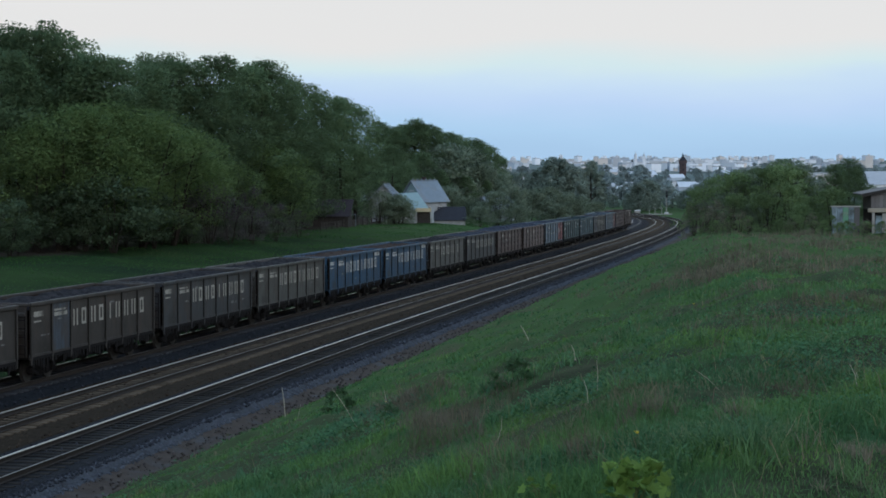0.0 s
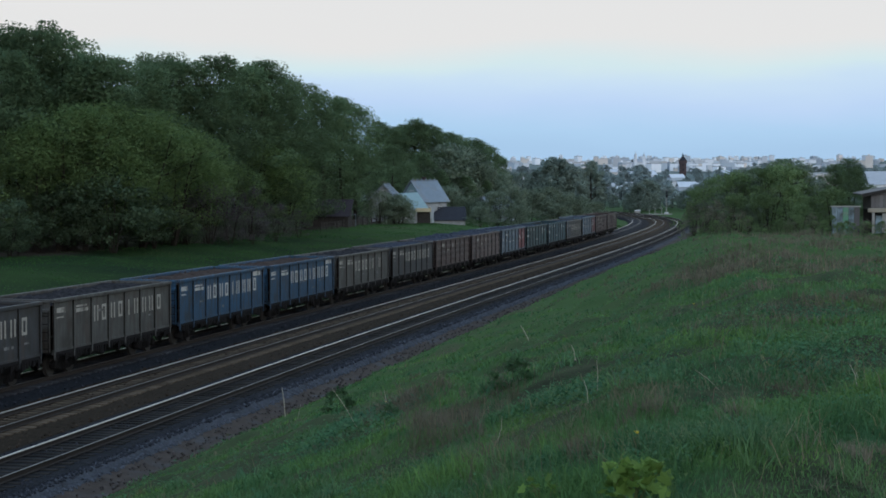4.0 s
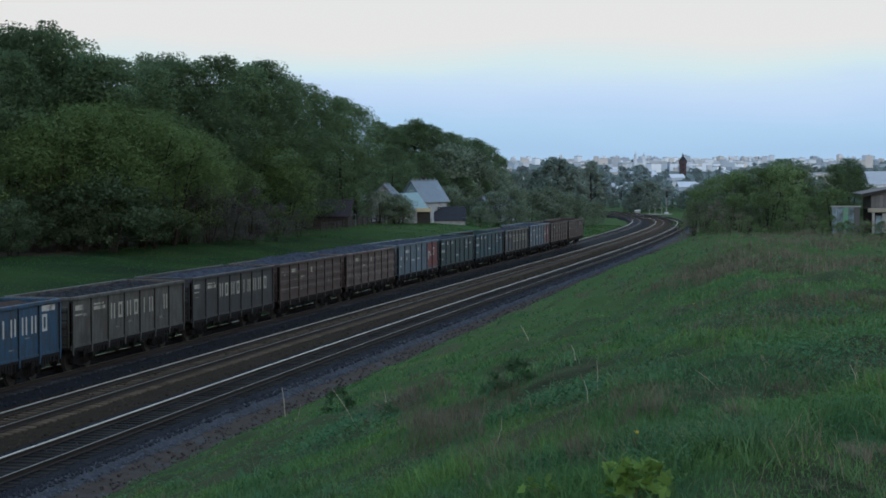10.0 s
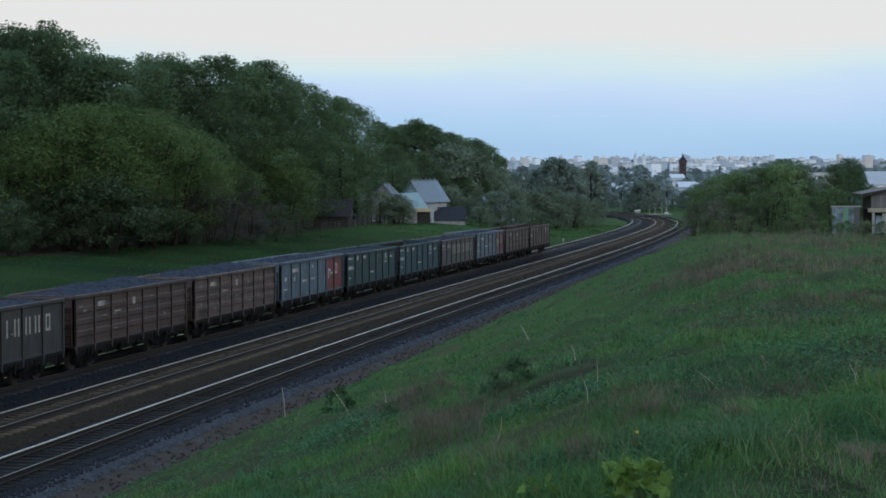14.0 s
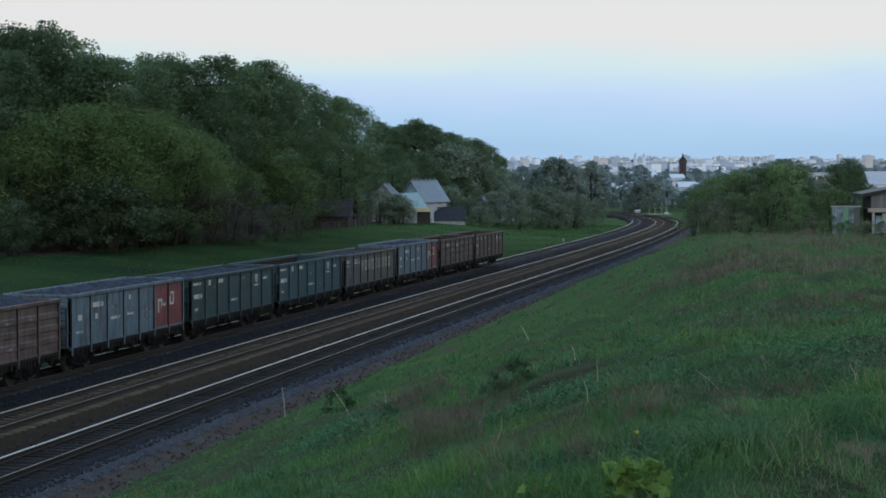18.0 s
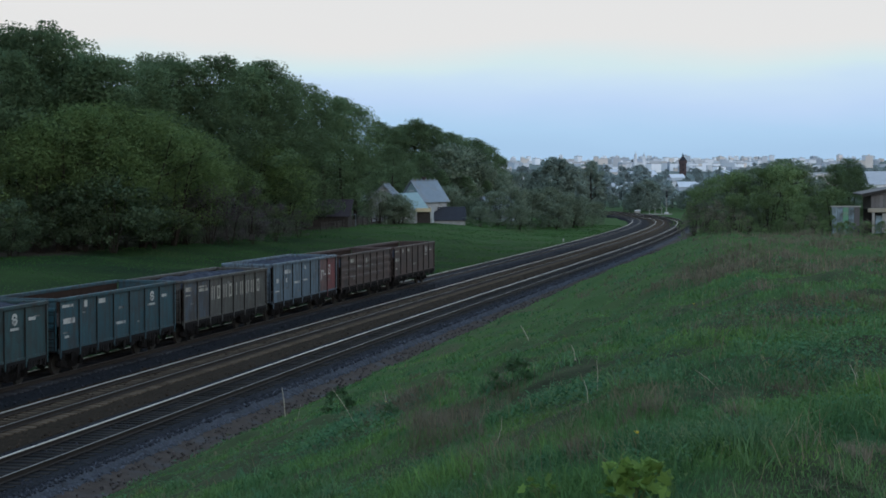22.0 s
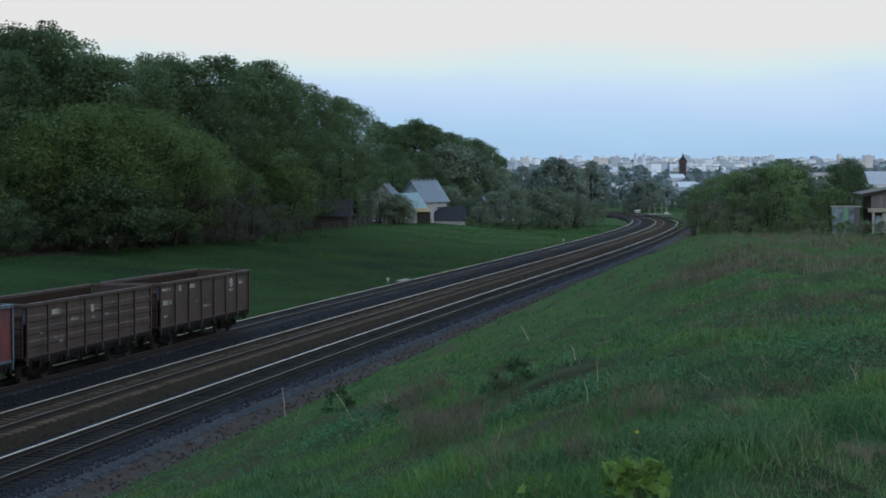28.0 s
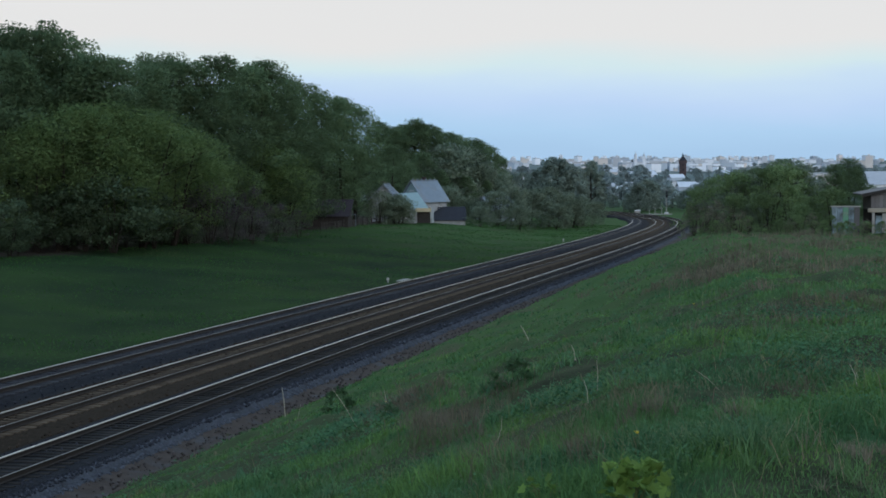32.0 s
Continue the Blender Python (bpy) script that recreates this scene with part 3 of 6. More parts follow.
def field_grass():
    r = np.random.RandomState(21)
    n = 62000
    s, m = -95 + 260 * r.uniform(0, 1, n) ** 1.25, 1.25 + 34 * r.uniform(0, 1, n) ** 1.2
    x, y, _ = line(s, -m)
    d = np.hypot(x, y)
    h = r.uniform(0.03, 0.14, n) * (0.4 + 1.2 * patches(x, y, 0.3, 1.0))
    tagged(blades("field_grass", x, y, h, 0.05 * np.clip(d / 80, 1, 4) * r.uniform(0.6, 1.4, n), M_SHORT, 22, 1.5), "short dark green grass beside the tracks", "grass", kind="stuff")


field_grass()


# ---- loose stones on the ballast ----
M_STONES = surface("loose_stones", (0.014, 0.016, 0.021), (0.044, 0.048, 0.060), 2.0, 0.9, 0, 0, 10, by_island=0.45)
M_STONES_PALE = surface("pale_loose_stones", (0.046, 0.052, 0.066), (0.105, 0.115, 0.140), 2.0, 0.9, 0, 0, 10, by_island=0.3)
M_STONES_RUST = surface("rusty_stones", (0.016, 0.012, 0.009), (0.070, 0.052, 0.038), 2.0, 0.9, 0, 0, 10, by_island=0.6)
M_STONES_EARTH = surface("earthy_stones", (0.050, 0.044, 0.043), (0.098, 0.086, 0.084), 2.0, 0.9, 0, 0, 10, by_island=0.25)
OCTA = np.array([[1, 0, 0], [0, 1, 0], [-1, 0, 0], [0, -1, 0], [0, 0, 1], [0, 0, -1]], float)
SIDES = np.array([[0, 1, 4], [1, 2, 4], [2, 3, 4], [3, 0, 4], [1, 0, 5], [2, 1, 5], [3, 2, 5], [0, 3, 5]])


def stones(name, count, bands, material, seed, label):
    """Angular stones strewn over bands of (from, to, height at from, height at to, share)."""
    r = np.random.RandomState(seed)
    s = -122 + 190 * r.uniform(0, 1, count) ** 1.5
    pick = r.choice(len(bands), count, p=[b[4] for b in bands])
    b = np.array([x[:4] for x in bands])[pick]
    u = r.uniform(0, 1, count)
    n, z = b[:, 0] + u * (b[:, 1] - b[:, 0]), b[:, 2] + u * (b[:, 3] - b[:, 2])
    x, y, h = line(s, n, z)
    size = r.uniform(0.025, 0.075, (count, 1, 1)) * np.clip(1 + (s[:, None, None] + 122) / 160, 1, 2.2)
    v = OCTA[None] * size * r.uniform(0.5, 1.2, (count, 6, 1)) + np.stack([x, y, h], 1)[:, None]
    tri = (np.arange(count)[:, None, None] * 6 + SIDES[None]).reshape(-1, 3)
    tagged(new(name, fast_mesh(name, v.reshape(-1, 3), tri, material)), label, "stones", kind="stuff")


stones("shoulder_stones", 7000, [(11.05, 11.7, -0.36, -0.60, 1.0)], M_STONES_PALE, 33, "loose blue-grey stones of the ballast shoulder")
stones("ballast_stones", 14000, [(-1.3, 1.7, -0.26, -0.25, 0.18), (1.7, 2.9, -0.26, -0.34, 0.07), (7.4, 11.0, -0.36, -0.35, 0.28), (10.9, 11.3, -0.35, -0.40, 0.47)], M_STONES, 31, "loose dark grey ballast stones")
stones("path_stones", 1800, [(11.6, 13.1, -0.60, -0.72, 1.0)], M_STONES_EARTH, 35, "loose brown and grey stones on the trackside earth")
stones("rusty_stones", 7000, [(2.9, 7.3, -0.26, -0.33, 1.0)], M_STONES_RUST, 32, "loose rust-brown ballast stones")


# ---- the goods train ----
def paint(name, low, high, dirt, amount=0.5):
    """Sheet paint with patches of dirt, scuffs and soot run down in streaks."""
    m = surface(name, [0.85 * c for c in low], [1.2 * c for c in high], 1.2, 0.6, 0.0, 0.12, 11.0, dirt, 1.1, amount, by_piece=0.10)
    nt, ln = m.node_tree.nodes, m.node_tree.links
    bs = nt["Principled BSDF"]
    old = bs.inputs["Base Color"].links[0].from_socket
    for stretch, colour, lo, hi, most in (((2.6, 2.6, 0.35), (0.020, 0.017, 0.016), 0.46, 0.70, 0.80), ((1.1, 1.1, 0.55), (0.050, 0.034, 0.027), 0.52, 0.66, 0.55 if amount > 0.4 else 0.25), ((1.3, 1.3, 3.2), (0.20, 0.20, 0.20), 0.66, 0.76, 0.16)):
        tc, mp, nz, rg, mx = nt.new("ShaderNodeTexCoord"), nt.new("ShaderNodeMapping"), nt.new("ShaderNodeTexNoise"), nt.new("ShaderNodeMapRange"), nt.new("ShaderNodeMixRGB")
        mp.inputs["Scale"].default_value = stretch
        nz.inputs["Scale"].default_value, nz.inputs["Detail"].default_value = 1.6, 6
        rg.inputs["From Min"].default_value, rg.inputs["From Max"].default_value, rg.inputs["To Max"].default_value = lo, hi, most
        ln.new(tc.outputs["Object"], mp.inputs[0])
        ln.new(mp.outputs[0], nz.inputs["Vector"])
        ln.new(nz.outputs["Fac"], rg.inputs[0])
        ln.new(rg.outputs[0], mx.inputs[0])
        ln.new(old, mx.inputs[1])
        mx.inputs[2].default_value = (*colour, 1)
        old = mx.outputs[0]
    ln.new(old, bs.inputs["Base Color"])
    return m


PAINTS = {
    "brown": paint("oxide_brown_paint", (0.046, 0.027, 0.025), (0.082, 0.049, 0.045), (0.027, 0.020, 0.019)),
    "umber": paint("worn_umber_paint", (0.074, 0.048, 0.045), (0.124, 0.085, 0.080), (0.033, 0.022, 0.020)),
    "grey": paint("dusty_grey_paint", (0.024, 0.027, 0.032), (0.043, 0.048, 0.055), (0.019, 0.019, 0.020)),
    "olive": paint("olive_grey_paint", (0.052, 0.054, 0.053), (0.086, 0.087, 0.083), (0.036, 0.034, 0.031)),
    "soot": paint("sooty_brown_paint", (0.024, 0.020, 0.019), (0.042, 0.036, 0.033), (0.016, 0.014, 0.013)),
    "blue": paint("deep_blue_paint", (0.005, 0.040, 0.090), (0.014, 0.070, 0.142), (0.016, 0.030, 0.047), 0.35),
    "slate": paint("slate_blue_paint", (0.062, 0.102, 0.142), (0.104, 0.156, 0.204), (0.056, 0.072, 0.092), 0.35),
    "teal": paint("teal_paint", (0.007, 0.042, 0.060), (0.016, 0.070, 0.096), (0.017, 0.029, 0.038), 0.35),
    "pine": paint("dark_pine_green_paint", (0.008, 0.036, 0.044), (0.018, 0.062, 0.073), (0.011, 0.017, 0.019), 0.35),
    "patched": paint("blue_grey_patched_paint", (0.036, 0.052, 0.076), (0.062, 0.082, 0.112), (0.040, 0.040, 0.042), 0.5),
    "red": paint("faded_red_paint", (0.122, 0.022, 0.027), (0.185, 0.044, 0.050), (0.086, 0.036, 0.042), 0.45),
    "pink": paint("red_paint_gone_grey", (0.107, 0.055, 0.057), (0.159, 0.086, 0.088), (0.069, 0.052, 0.052), 0.45),
}
BODY, HALF_W, FLOOR = 12.8, 1.57, 1.05
XS = [-6.40, -4.45, -2.67, -0.89, 0.89, 2.67, 4.45, 6.40]
MESHES = {}


def shared(key, make, material):
    """One mesh for all parts alike."""
    key = (*key, material.name)
    if key not in MESHES:
        bm = make()
        MESHES[key] = bpy.data.meshes.new(key[0])
        bm.to_mesh(MESHES[key])
        bm.free()
        MESHES[key].materials.append(material)
    return MESHES[key]


def panel_bm(x0, x1, top, ribbed):
    """A pressed side sheet in the plane y = 0, its outside towards -y."""
    bm = bmesh.new()
    hs = [FLOOR + 0.18, FLOOR + 0.45]
    if ribbed:
        z = FLOOR + 0.5
        while z < top - 0.45:
            hs += [z, z + 0.05, z + 0.26, z + 0.31]
            z += 0.52
    hs.append(top - 0.16)
    rows = []
    for k, z in enumerate(hs):
        out = 0.0
        if ribbed and 2 <= k < len(hs) - 1 and (k - 2) % 4 in (1, 2):
            out = -0.03
        rows.append([bm.verts.new((x, o, z)) for x, o in ((x0 + 0.07, 0.0), (x0 + 0.12, out), (x1 - 0.12, out), (x1 - 0.07, 0.0))])
    for a, b in zip(rows, rows[1:]):
        for i in range(3):
            bm.faces.new((a[i], a[i + 1], b[i + 1], b[i]))
    geo = bmesh.ops.extrude_face_region(bm, geom=bm.faces[:])
    for v in geo["geom"]:
        if isinstance(v, bmesh.types.BMVert):
            v.co.y = 0.03
    bmesh.ops.recalc_face_normals(bm, faces=bm.faces[:])
    return bm


def post_bm(top):
    """Hat-shaped side stanchion that narrows to its foot."""
    bm = bmesh.new()
    prof = [(-0.080, 0.0), (-0.065, -0.065), (0.060, -0.065), (0.080, 0.0)]
    rows = [[bm.verts.new((x * w, y * d, z)) for x, y in prof] for z, w, d in ((FLOOR - 0.22, 0.75, 0.7), (FLOOR + 0.2, 1, 1), (top - 0.14, 1, 1))]
    for a, b in zip(rows, rows[1:]):
        for i in range(3):
            # flanks take slot 1, the colour with painted shade
            bm.faces.new((a[i], a[i + 1], b[i + 1], b[i])).material_index = int(i != 1)
        bm.faces.new((a[3], a[0], b[0], b[3]))
    bm.faces.new(rows[0])
    bm.faces.new(rows[-1][::-1])
    bmesh.ops.recalc_face_normals(bm, faces=bm.faces[:])
    return bm


def end_bm(top):
    bm = boxed((-0.03, 0.03, -1.45, 1.45, FLOOR + 0.1, top - 0.1))
    for z in (FLOOR + 0.55, FLOOR + 1.15, top - 0.5):
        box(bm, -0.12, -0.03, -1.42, 1.42, z - 0.09, z + 0.09, 0.03)
    for y in (-0.5, 0.5):
        box(bm, -0.10, -0.03, y - 0.06, y + 0.06, FLOOR + 0.1, top - 0.15)
    return bm


def side_frame_bm():
    """Cast bogie side frame with its spring opening and axle boxes."""
    bm = bmesh.new()
    prof = [(-1.22, 0.42), (-1.20, 0.62), (-0.75, 0.70), (-0.42, 0.86), (0.42, 0.86), (0.75, 0.70), (1.20, 0.62), (1.22, 0.42), (0.74, 0.40), (0.55, 0.24), (-0.55, 0.24), (-0.74, 0.40)]
    a = [bm.verts.new((x, -0.07, z)) for x, z in prof]
    f = bm.faces.new(a)
    geo = bmesh.ops.extrude_face_region(bm, geom=[f])
    for v in geo["geom"]:
        if isinstance(v, bmesh.types.BMVert):
            v.co.y = 0.07
    for x in (-0.925, 0.925):
        box(bm, x - 0.19, x + 0.19, -0.16, 0.12, 0.32, 0.64, 0.05)
    bmesh.ops.recalc_face_normals(bm, faces=bm.faces[:])
    return bm


def spring_bm():
    bm = bmesh.new()
    rings = [[bm.verts.new(((0.10 if i % 2 else 0.075) * math.cos(a), (0.10 if i % 2 else 0.075) * math.sin(a), 0.28 + 0.035 * i)) for a in np.linspace(0, 2 * math.pi, 9)[:-1]] for i in range(9)]
    for p, q in zip(rings, rings[1:]):
        for i in range(8):
            bm.faces.new((p[i], p[(i + 1) % 8], q[(i + 1) % 8], q[i]))
    return bm


def wheelset_bm():
    bm = bmesh.new()
    rod(bm, (0, -1.06, 0), (0, 1.06, 0), 0.085, seg=10)
    for sgn in (-1, 1):
        rod(bm, (0, sgn * 0.735, 0), (0, sgn * 0.76, 0), 0.51, seg=28)
        rod(bm, (0, sgn * 0.76, 0), (0, sgn * 0.865, 0), 0.475, seg=28)
        rod(bm, (0, sgn * 0.86, 0), (0, sgn * 0.90, 0), 0.36, 0.14, seg=20)
        box(bm, -0.03, 0.03, sgn * 0.87 - 0.012, sgn * 0.87 + 0.012, 0.30, 0.42)
    return bm


def coupler_bm():
    bm = boxed((6.25, 6.85, -0.10, 0.10, 0.95, 1.12))
    box(bm, 6.72, 6.96, -0.22, 0.20, 0.90, 1.18, 0.05)
    rod(bm, (6.4, -0.45, 0.98), (6.8, -0.5, 0.72), 0.03, seg=6)
    return bm


def gear_bm():
    """Centre sill, cross bearers and floor plate, with an added low block."""
    bm = boxed((-6.35, 6.35, -1.5, 1.5, FLOOR + 0.02, FLOOR + 0.10), (-6.3, 6.3, -0.34, 0.34, 0.52, FLOOR))
    for x in XS[1:-1]:
        box(bm, x - 0.09, x + 0.09, -1.48, 1.48, FLOOR - 0.16, FLOOR)
    for y in (-0.95, 0.95):
        for p in range(1, 6):
            box(bm, XS[p] + 0.12, XS[p + 1] - 0.12, y - 0.45, y + 0.45, 0.78, FLOOR - 0.01)
    # block added to keep the gap below dark, not a wagon part
    box(bm, -2.9, 2.9, -0.5, 0.5, 0.40, 0.54)
    rod(bm, (-3.3, -0.55, 0.55), (3.3, -0.55, 0.55), 0.03, seg=6)
    rod(bm, (-3.3, 0.6, 0.5), (3.3, 0.6, 0.5), 0.03, seg=6)
    for x in (-4.33, 4.33):
        box(bm, x - 0.22, x + 0.22, -1.2, 1.2, 0.86, FLOOR)
    return bm


def latch_bm(rnd):
    """The serrated row of hatch catches under one side sheet."""
    bm, low, x = bmesh.new(), [], -0.82
    while x < 0.76:
        w, d = rnd.uniform(0.07, 0.18), rnd.uniform(0.10, 0.44)
        low += [(x, FLOOR - d), (x + w, FLOOR - d * rnd.uniform(0.8, 1.0))]
        x += w
        g = rnd.uniform(0.05, 0.2)
        low += [(x + 0.004, FLOOR - 0.02), (x + g, FLOOR - 0.02)]
        x += g + 0.004
    rows = [[bm.verts.new((px, y, pz)) for px, pz in low] + [bm.verts.new((px, y, FLOOR + 0.10)) for px, pz in low] for y in (-0.045, 0.0)]
    k = len(low)
    for i in range(k - 1):
        for r in rows:
            bm.faces.new((r[i], r[i + 1], r[k + i + 1], r[k + i]))
        bm.faces.new((rows[0][i], rows[1][i], rows[1][i + 1], rows[0][i + 1]))
    bmesh.ops.recalc_face_normals(bm, faces=bm.faces[:])
    return bm


def load_bm(level, heap, seed):
    bm = bmesh.new()
    nx, ny = 56, 14
    grid = []
    for i in range(nx + 1):
        row = []
        for j in range(ny + 1):
            x, y = -6.3 + 12.6 * i / nx, -1.45 + 2.9 * j / ny
            edge = (1 - abs(x / 6.3) ** 6) * (1 - abs(y / 1.45) ** 3)
            hill = heap * edge * (0.75 + 0.45 * math.sin(x * 1.45 + seed)) + 0.10 * noise.noise((x * 1.7, y * 1.7, seed)) + 0.11 * noise.noise((x * 6, y * 6, seed))
            row.append(bm.verts.new((x, y, level + hill)))
        grid.append(row)
    for i in range(nx):
        for j in range(ny):
            bm.faces.new((grid[i][j], grid[i + 1][j], grid[i + 1][j + 1], grid[i][j + 1]))
    return bm


def wordmark(top, fade):
    """Nine pairs of tall white strokes, two to a panel."""
    places, k = [], 0
    for p in (2, 3, 4, 5, 6):
        for c in (0.28, 0.74):
            if k < 9:
                x = XS[p] + c * (XS[p + 1] - XS[p] if p < 6 else 1.78)
                if not (fade and k in fade):
                    lo, hi = top - 1.28, top - 0.56
                    if k == 4:
                        places += [(x - 0.06, x + 0.06, lo, hi)]
                    else:
                        places += [(x - 0.22, x - 0.10, lo, hi), (x + 0.10, x + 0.22, lo, hi)]
                        if k in (1, 3, 8):
                            places += [(x - 0.10, x + 0.10, hi - 0.12, hi), (x - 0.10, x + 0.10, lo, lo + 0.12)]

                k += 1
    return places


def small_marks(rnd, top, dense):
    out = []
    for p in range(7):
        for _ in range(dense):
            if rnd.random() < 0.55:
                w, h = rnd.uniform(0.25, 0.8), rnd.choice((0.06, 0.08, 0.12))
                x, z = XS[p] + rnd.uniform(0.2, 1.5 - w * 0.7), rnd.uniform(FLOOR + 0.5, top - 0.5)
                out.append((x, min(x + w, XS[p + 1] - 0.15), z, z + h))
    return out


def marks_bm(rects, out=-0.006):
    bm = bmesh.new()
    for x0, x1, z0, z1 in rects:
        box(bm, x0, x1, out - 0.006, out, z0, z1)
    return bm


def emblem_bm():
    """A broken ring with a slanting bar, standing against a side sheet."""
    bm = bmesh.new()
    for r0, r1, a0, a1 in ((0.13, 0.25, 20, 175), (0.13, 0.25, 200, 355)):
        ring = [[bm.verts.new((r * math.cos(a), -0.006 * lift, r * math.sin(a))) for r, lift in ((r0, 1), (r1, 1), (r1, 0), (r0, 0))] for a in np.radians(np.linspace(a0, a1, 12))]
        for p, q in zip(ring, ring[1:]):
            for i in range(4):
                bm.faces.new((p[i], p[(i + 1) % 4], q[(i + 1) % 4], q[i]))
        bm.faces.new(ring[0])
        bm.faces.new(ring[-1][::-1])
    box(bm, -0.16, 0.16, -0.006, 0.0, -0.06, 0.05)
    bmesh.ops.recalc_face_normals(bm, faces=bm.faces[:])
    return bm


# paint, height, lettering, load (level, heap), ribbed sheets
WAGONS = [
    ("brown", 3.40, "badge", (2.6, 0.1), False), ("brown", 3.40, "few", (2.6, 0.1), True), ("slate", 3.50, "flag", (3.28, 0.15), False),
    ("olive", 3.34, "word", (3.0, 0.3), False), ("teal", 3.42, "badge", (2.25, 0.1), False), ("pine", 3.42, "badge", (3.24, 0.1), False),
    ("slate", 3.50, "flag", (3.32, 0.22), False), ("umber", 3.42, "few", (3.26, 0.36), True), ("brown", 3.42, "few", (3.26, 0.36), True),
    ("grey", 3.42, "word", (3.22, 0.2), False), ("olive", 3.38, "wordfade", (3.18, 0.2), False), ("blue", 3.42, "wordplate", (3.24, 0.1), False),
    ("blue", 3.42, "wordplate", (3.24, 0.1), False), ("olive", 3.42, "word", (3.2, 0.2), False), ("grey", 3.42, "word", (3.2, 0.2), False),
    ("soot", 3.42, "word", (3.2, 0.2), False), ("soot", 3.42, "word", (3.2, 0.2), False),
]
COLOUR = {"brown": "dark oxide-brown", "umber": "worn umber-brown", "soot": "sooty grey-brown", "grey": "dusty dark grey", "olive": "olive-grey", "blue": "deep blue", "slate": "slate-blue", "teal": "teal", "pine": "dark pine-green"}
EXTRA = {"badge": "with small white badges", "few": "with ribbed sides", "flag": "with faded red end panels", "word": "with white lettering strokes", "wordfade": "with half-faded lettering strokes", "wordplate": "with bold white lettering strokes"}


def wagon(k):
    colour, top, sign, (level, heap), ribbed = WAGONS[k]
    mat, rnd = PAINTS[colour], random.Random(40 + k)
    load = ", heaped with coal" if heap > 0.25 else ", coal-laden" if level > 2.8 else ", nearly empty"
    w = empty("gondola_wagon", Matrix(), COLOUR[colour] + " steel gondola wagon " + EXTRA[sign] + load, "railway wagon", "wagons of the train")
    for sgn in (-1, 1):
        turn = pose(0, sgn * HALF_W, 0, 0, 0, 0) if sgn < 0 else pose(0, HALF_W, 0, 0, 0, 180)
        for p in range(7):
            m = mat
            if sign == "flag" and sgn < 0 and p >= 5:
                m = PAINTS["pink"] if k == 2 and p == 5 else PAINTS["red"]
            if sgn < 0 and (k, p) in ((3, 0), (3, 1), (15, 1)):
                m = PAINTS["patched"]
            child("side_panel", shared(("side_panel", p, top, ribbed), lambda: panel_bm(XS[p], XS[p + 1], top, ribbed), m), w, "" if m is mat else "faded blue-grey panel" if k in (3, 15) else "faded red panel", turn)
            child("hatch_catch_strip", shared(("hatch_catch_strip", (p + k) % 3), lambda: latch_bm(random.Random(p)), M_WAGON_IRON), w, m=turn @ pose((XS[p] + XS[p + 1]) / 2, 0, 0))
        for p, x in enumerate(XS):
            x = max(-6.33, min(6.33, x))
            post = shared(("stanchion", top), lambda: post_bm(top), PAINTS["red"] if sign == "flag" and sgn < 0 and p == 6 else mat)
            if len(post.materials) == 1:
                post.materials.append(M_FLANK_SHADE)
            child("stanchion", post, w, m=turn @ pose(x, 0, 0))
        child("top_chord", shared(("top_chord", top), lambda: boxed((-6.42, 6.42, -0.09, 0.06, top - 0.16, top), bevel=0.02), mat), w, m=turn)
        child("side_sill", shared(("side_sill",), lambda: boxed((-6.42, 6.42, -0.03, 0.06, FLOOR, FLOOR + 0.2), bevel=0.01), mat), w, m=turn)
        child("inside_lining", shared(("inside_lining", top), lambda: boxed((-6.34, 6.34, 0.034, 0.05, FLOOR + 0.1, top - 0.17)), M_INSIDE), w, "rusty inner wall", turn)
    for turn in (pose(-6.40, 0, 0), pose(6.40, 0, 0, 0, 0, 180)):
        child("end_wall", shared(("end_wall", top), lambda: end_bm(top), mat), w, m=turn)
        child("end_chord", shared(("end_chord", top), lambda: boxed((-0.08, 0.06, -1.60, 1.60, top - 0.15, top - 0.01), bevel=0.02), mat), w, m=turn)
        child("ladder", shared(("ladder",), lambda: boxed(*[(-0.16, -0.13, -1.42, -1.02, z, z + 0.03) for z in (1.3, 1.65, 2.0, 2.35, 2.7)], (-0.16, -0.13, -1.44, -1.41, 1.1, 2.9), (-0.16, -0.13, -1.03, -1.0, 1.1, 2.9)), M_WAGON_IRON), w, m=turn)
    child("underframe", shared(("underframe",), gear_bm, M_WAGON_IRON), w)
    child("coupler", shared(("coupler",), coupler_bm, M_WAGON_IRON), w)
    child("coupler", shared(("coupler",), coupler_bm, M_WAGON_IRON), w, m=pose(0, 0, 0, 0, 0, 180))

    for name, x0, x1, y, z, r in (("air_tank", 0.6, 1.5, -0.75, 0.74, 0.17), ("brake_cylinder", -1.2, -0.7, -0.6, 0.76, 0.15)):
        def tank():
            bm = bmesh.new()
            rod(bm, (x0, y, z), (x1, y, z), r, seg=14)
            return bm
        child(name, shared((name,), tank, M_WAGON_IRON), w)
    wheels = []
    for bx in (-4.33, 4.33):
        bogie = child("bogie", shared(("bogie_bolster",), lambda: boxed((-0.22, 0.22, -1.1, 1.1, 0.50, 0.84), bevel=0.03), M_WAGON_IRON), w, m=pose(bx, 0, 0))
        for y in (-1.02, 1.02):
            child("side_frame", shared(("side_frame",), side_frame_bm, M_WAGON_IRON), bogie, m=pose(0, y, 0, 0, 0, 0 if y < 0 else 180))
            for x in (-0.24, 0.0, 0.24):
                child("spring", shared(("spring",), spring_bm, M_WAGON_IRON), bogie, m=pose(x, y * 1.05, 0))
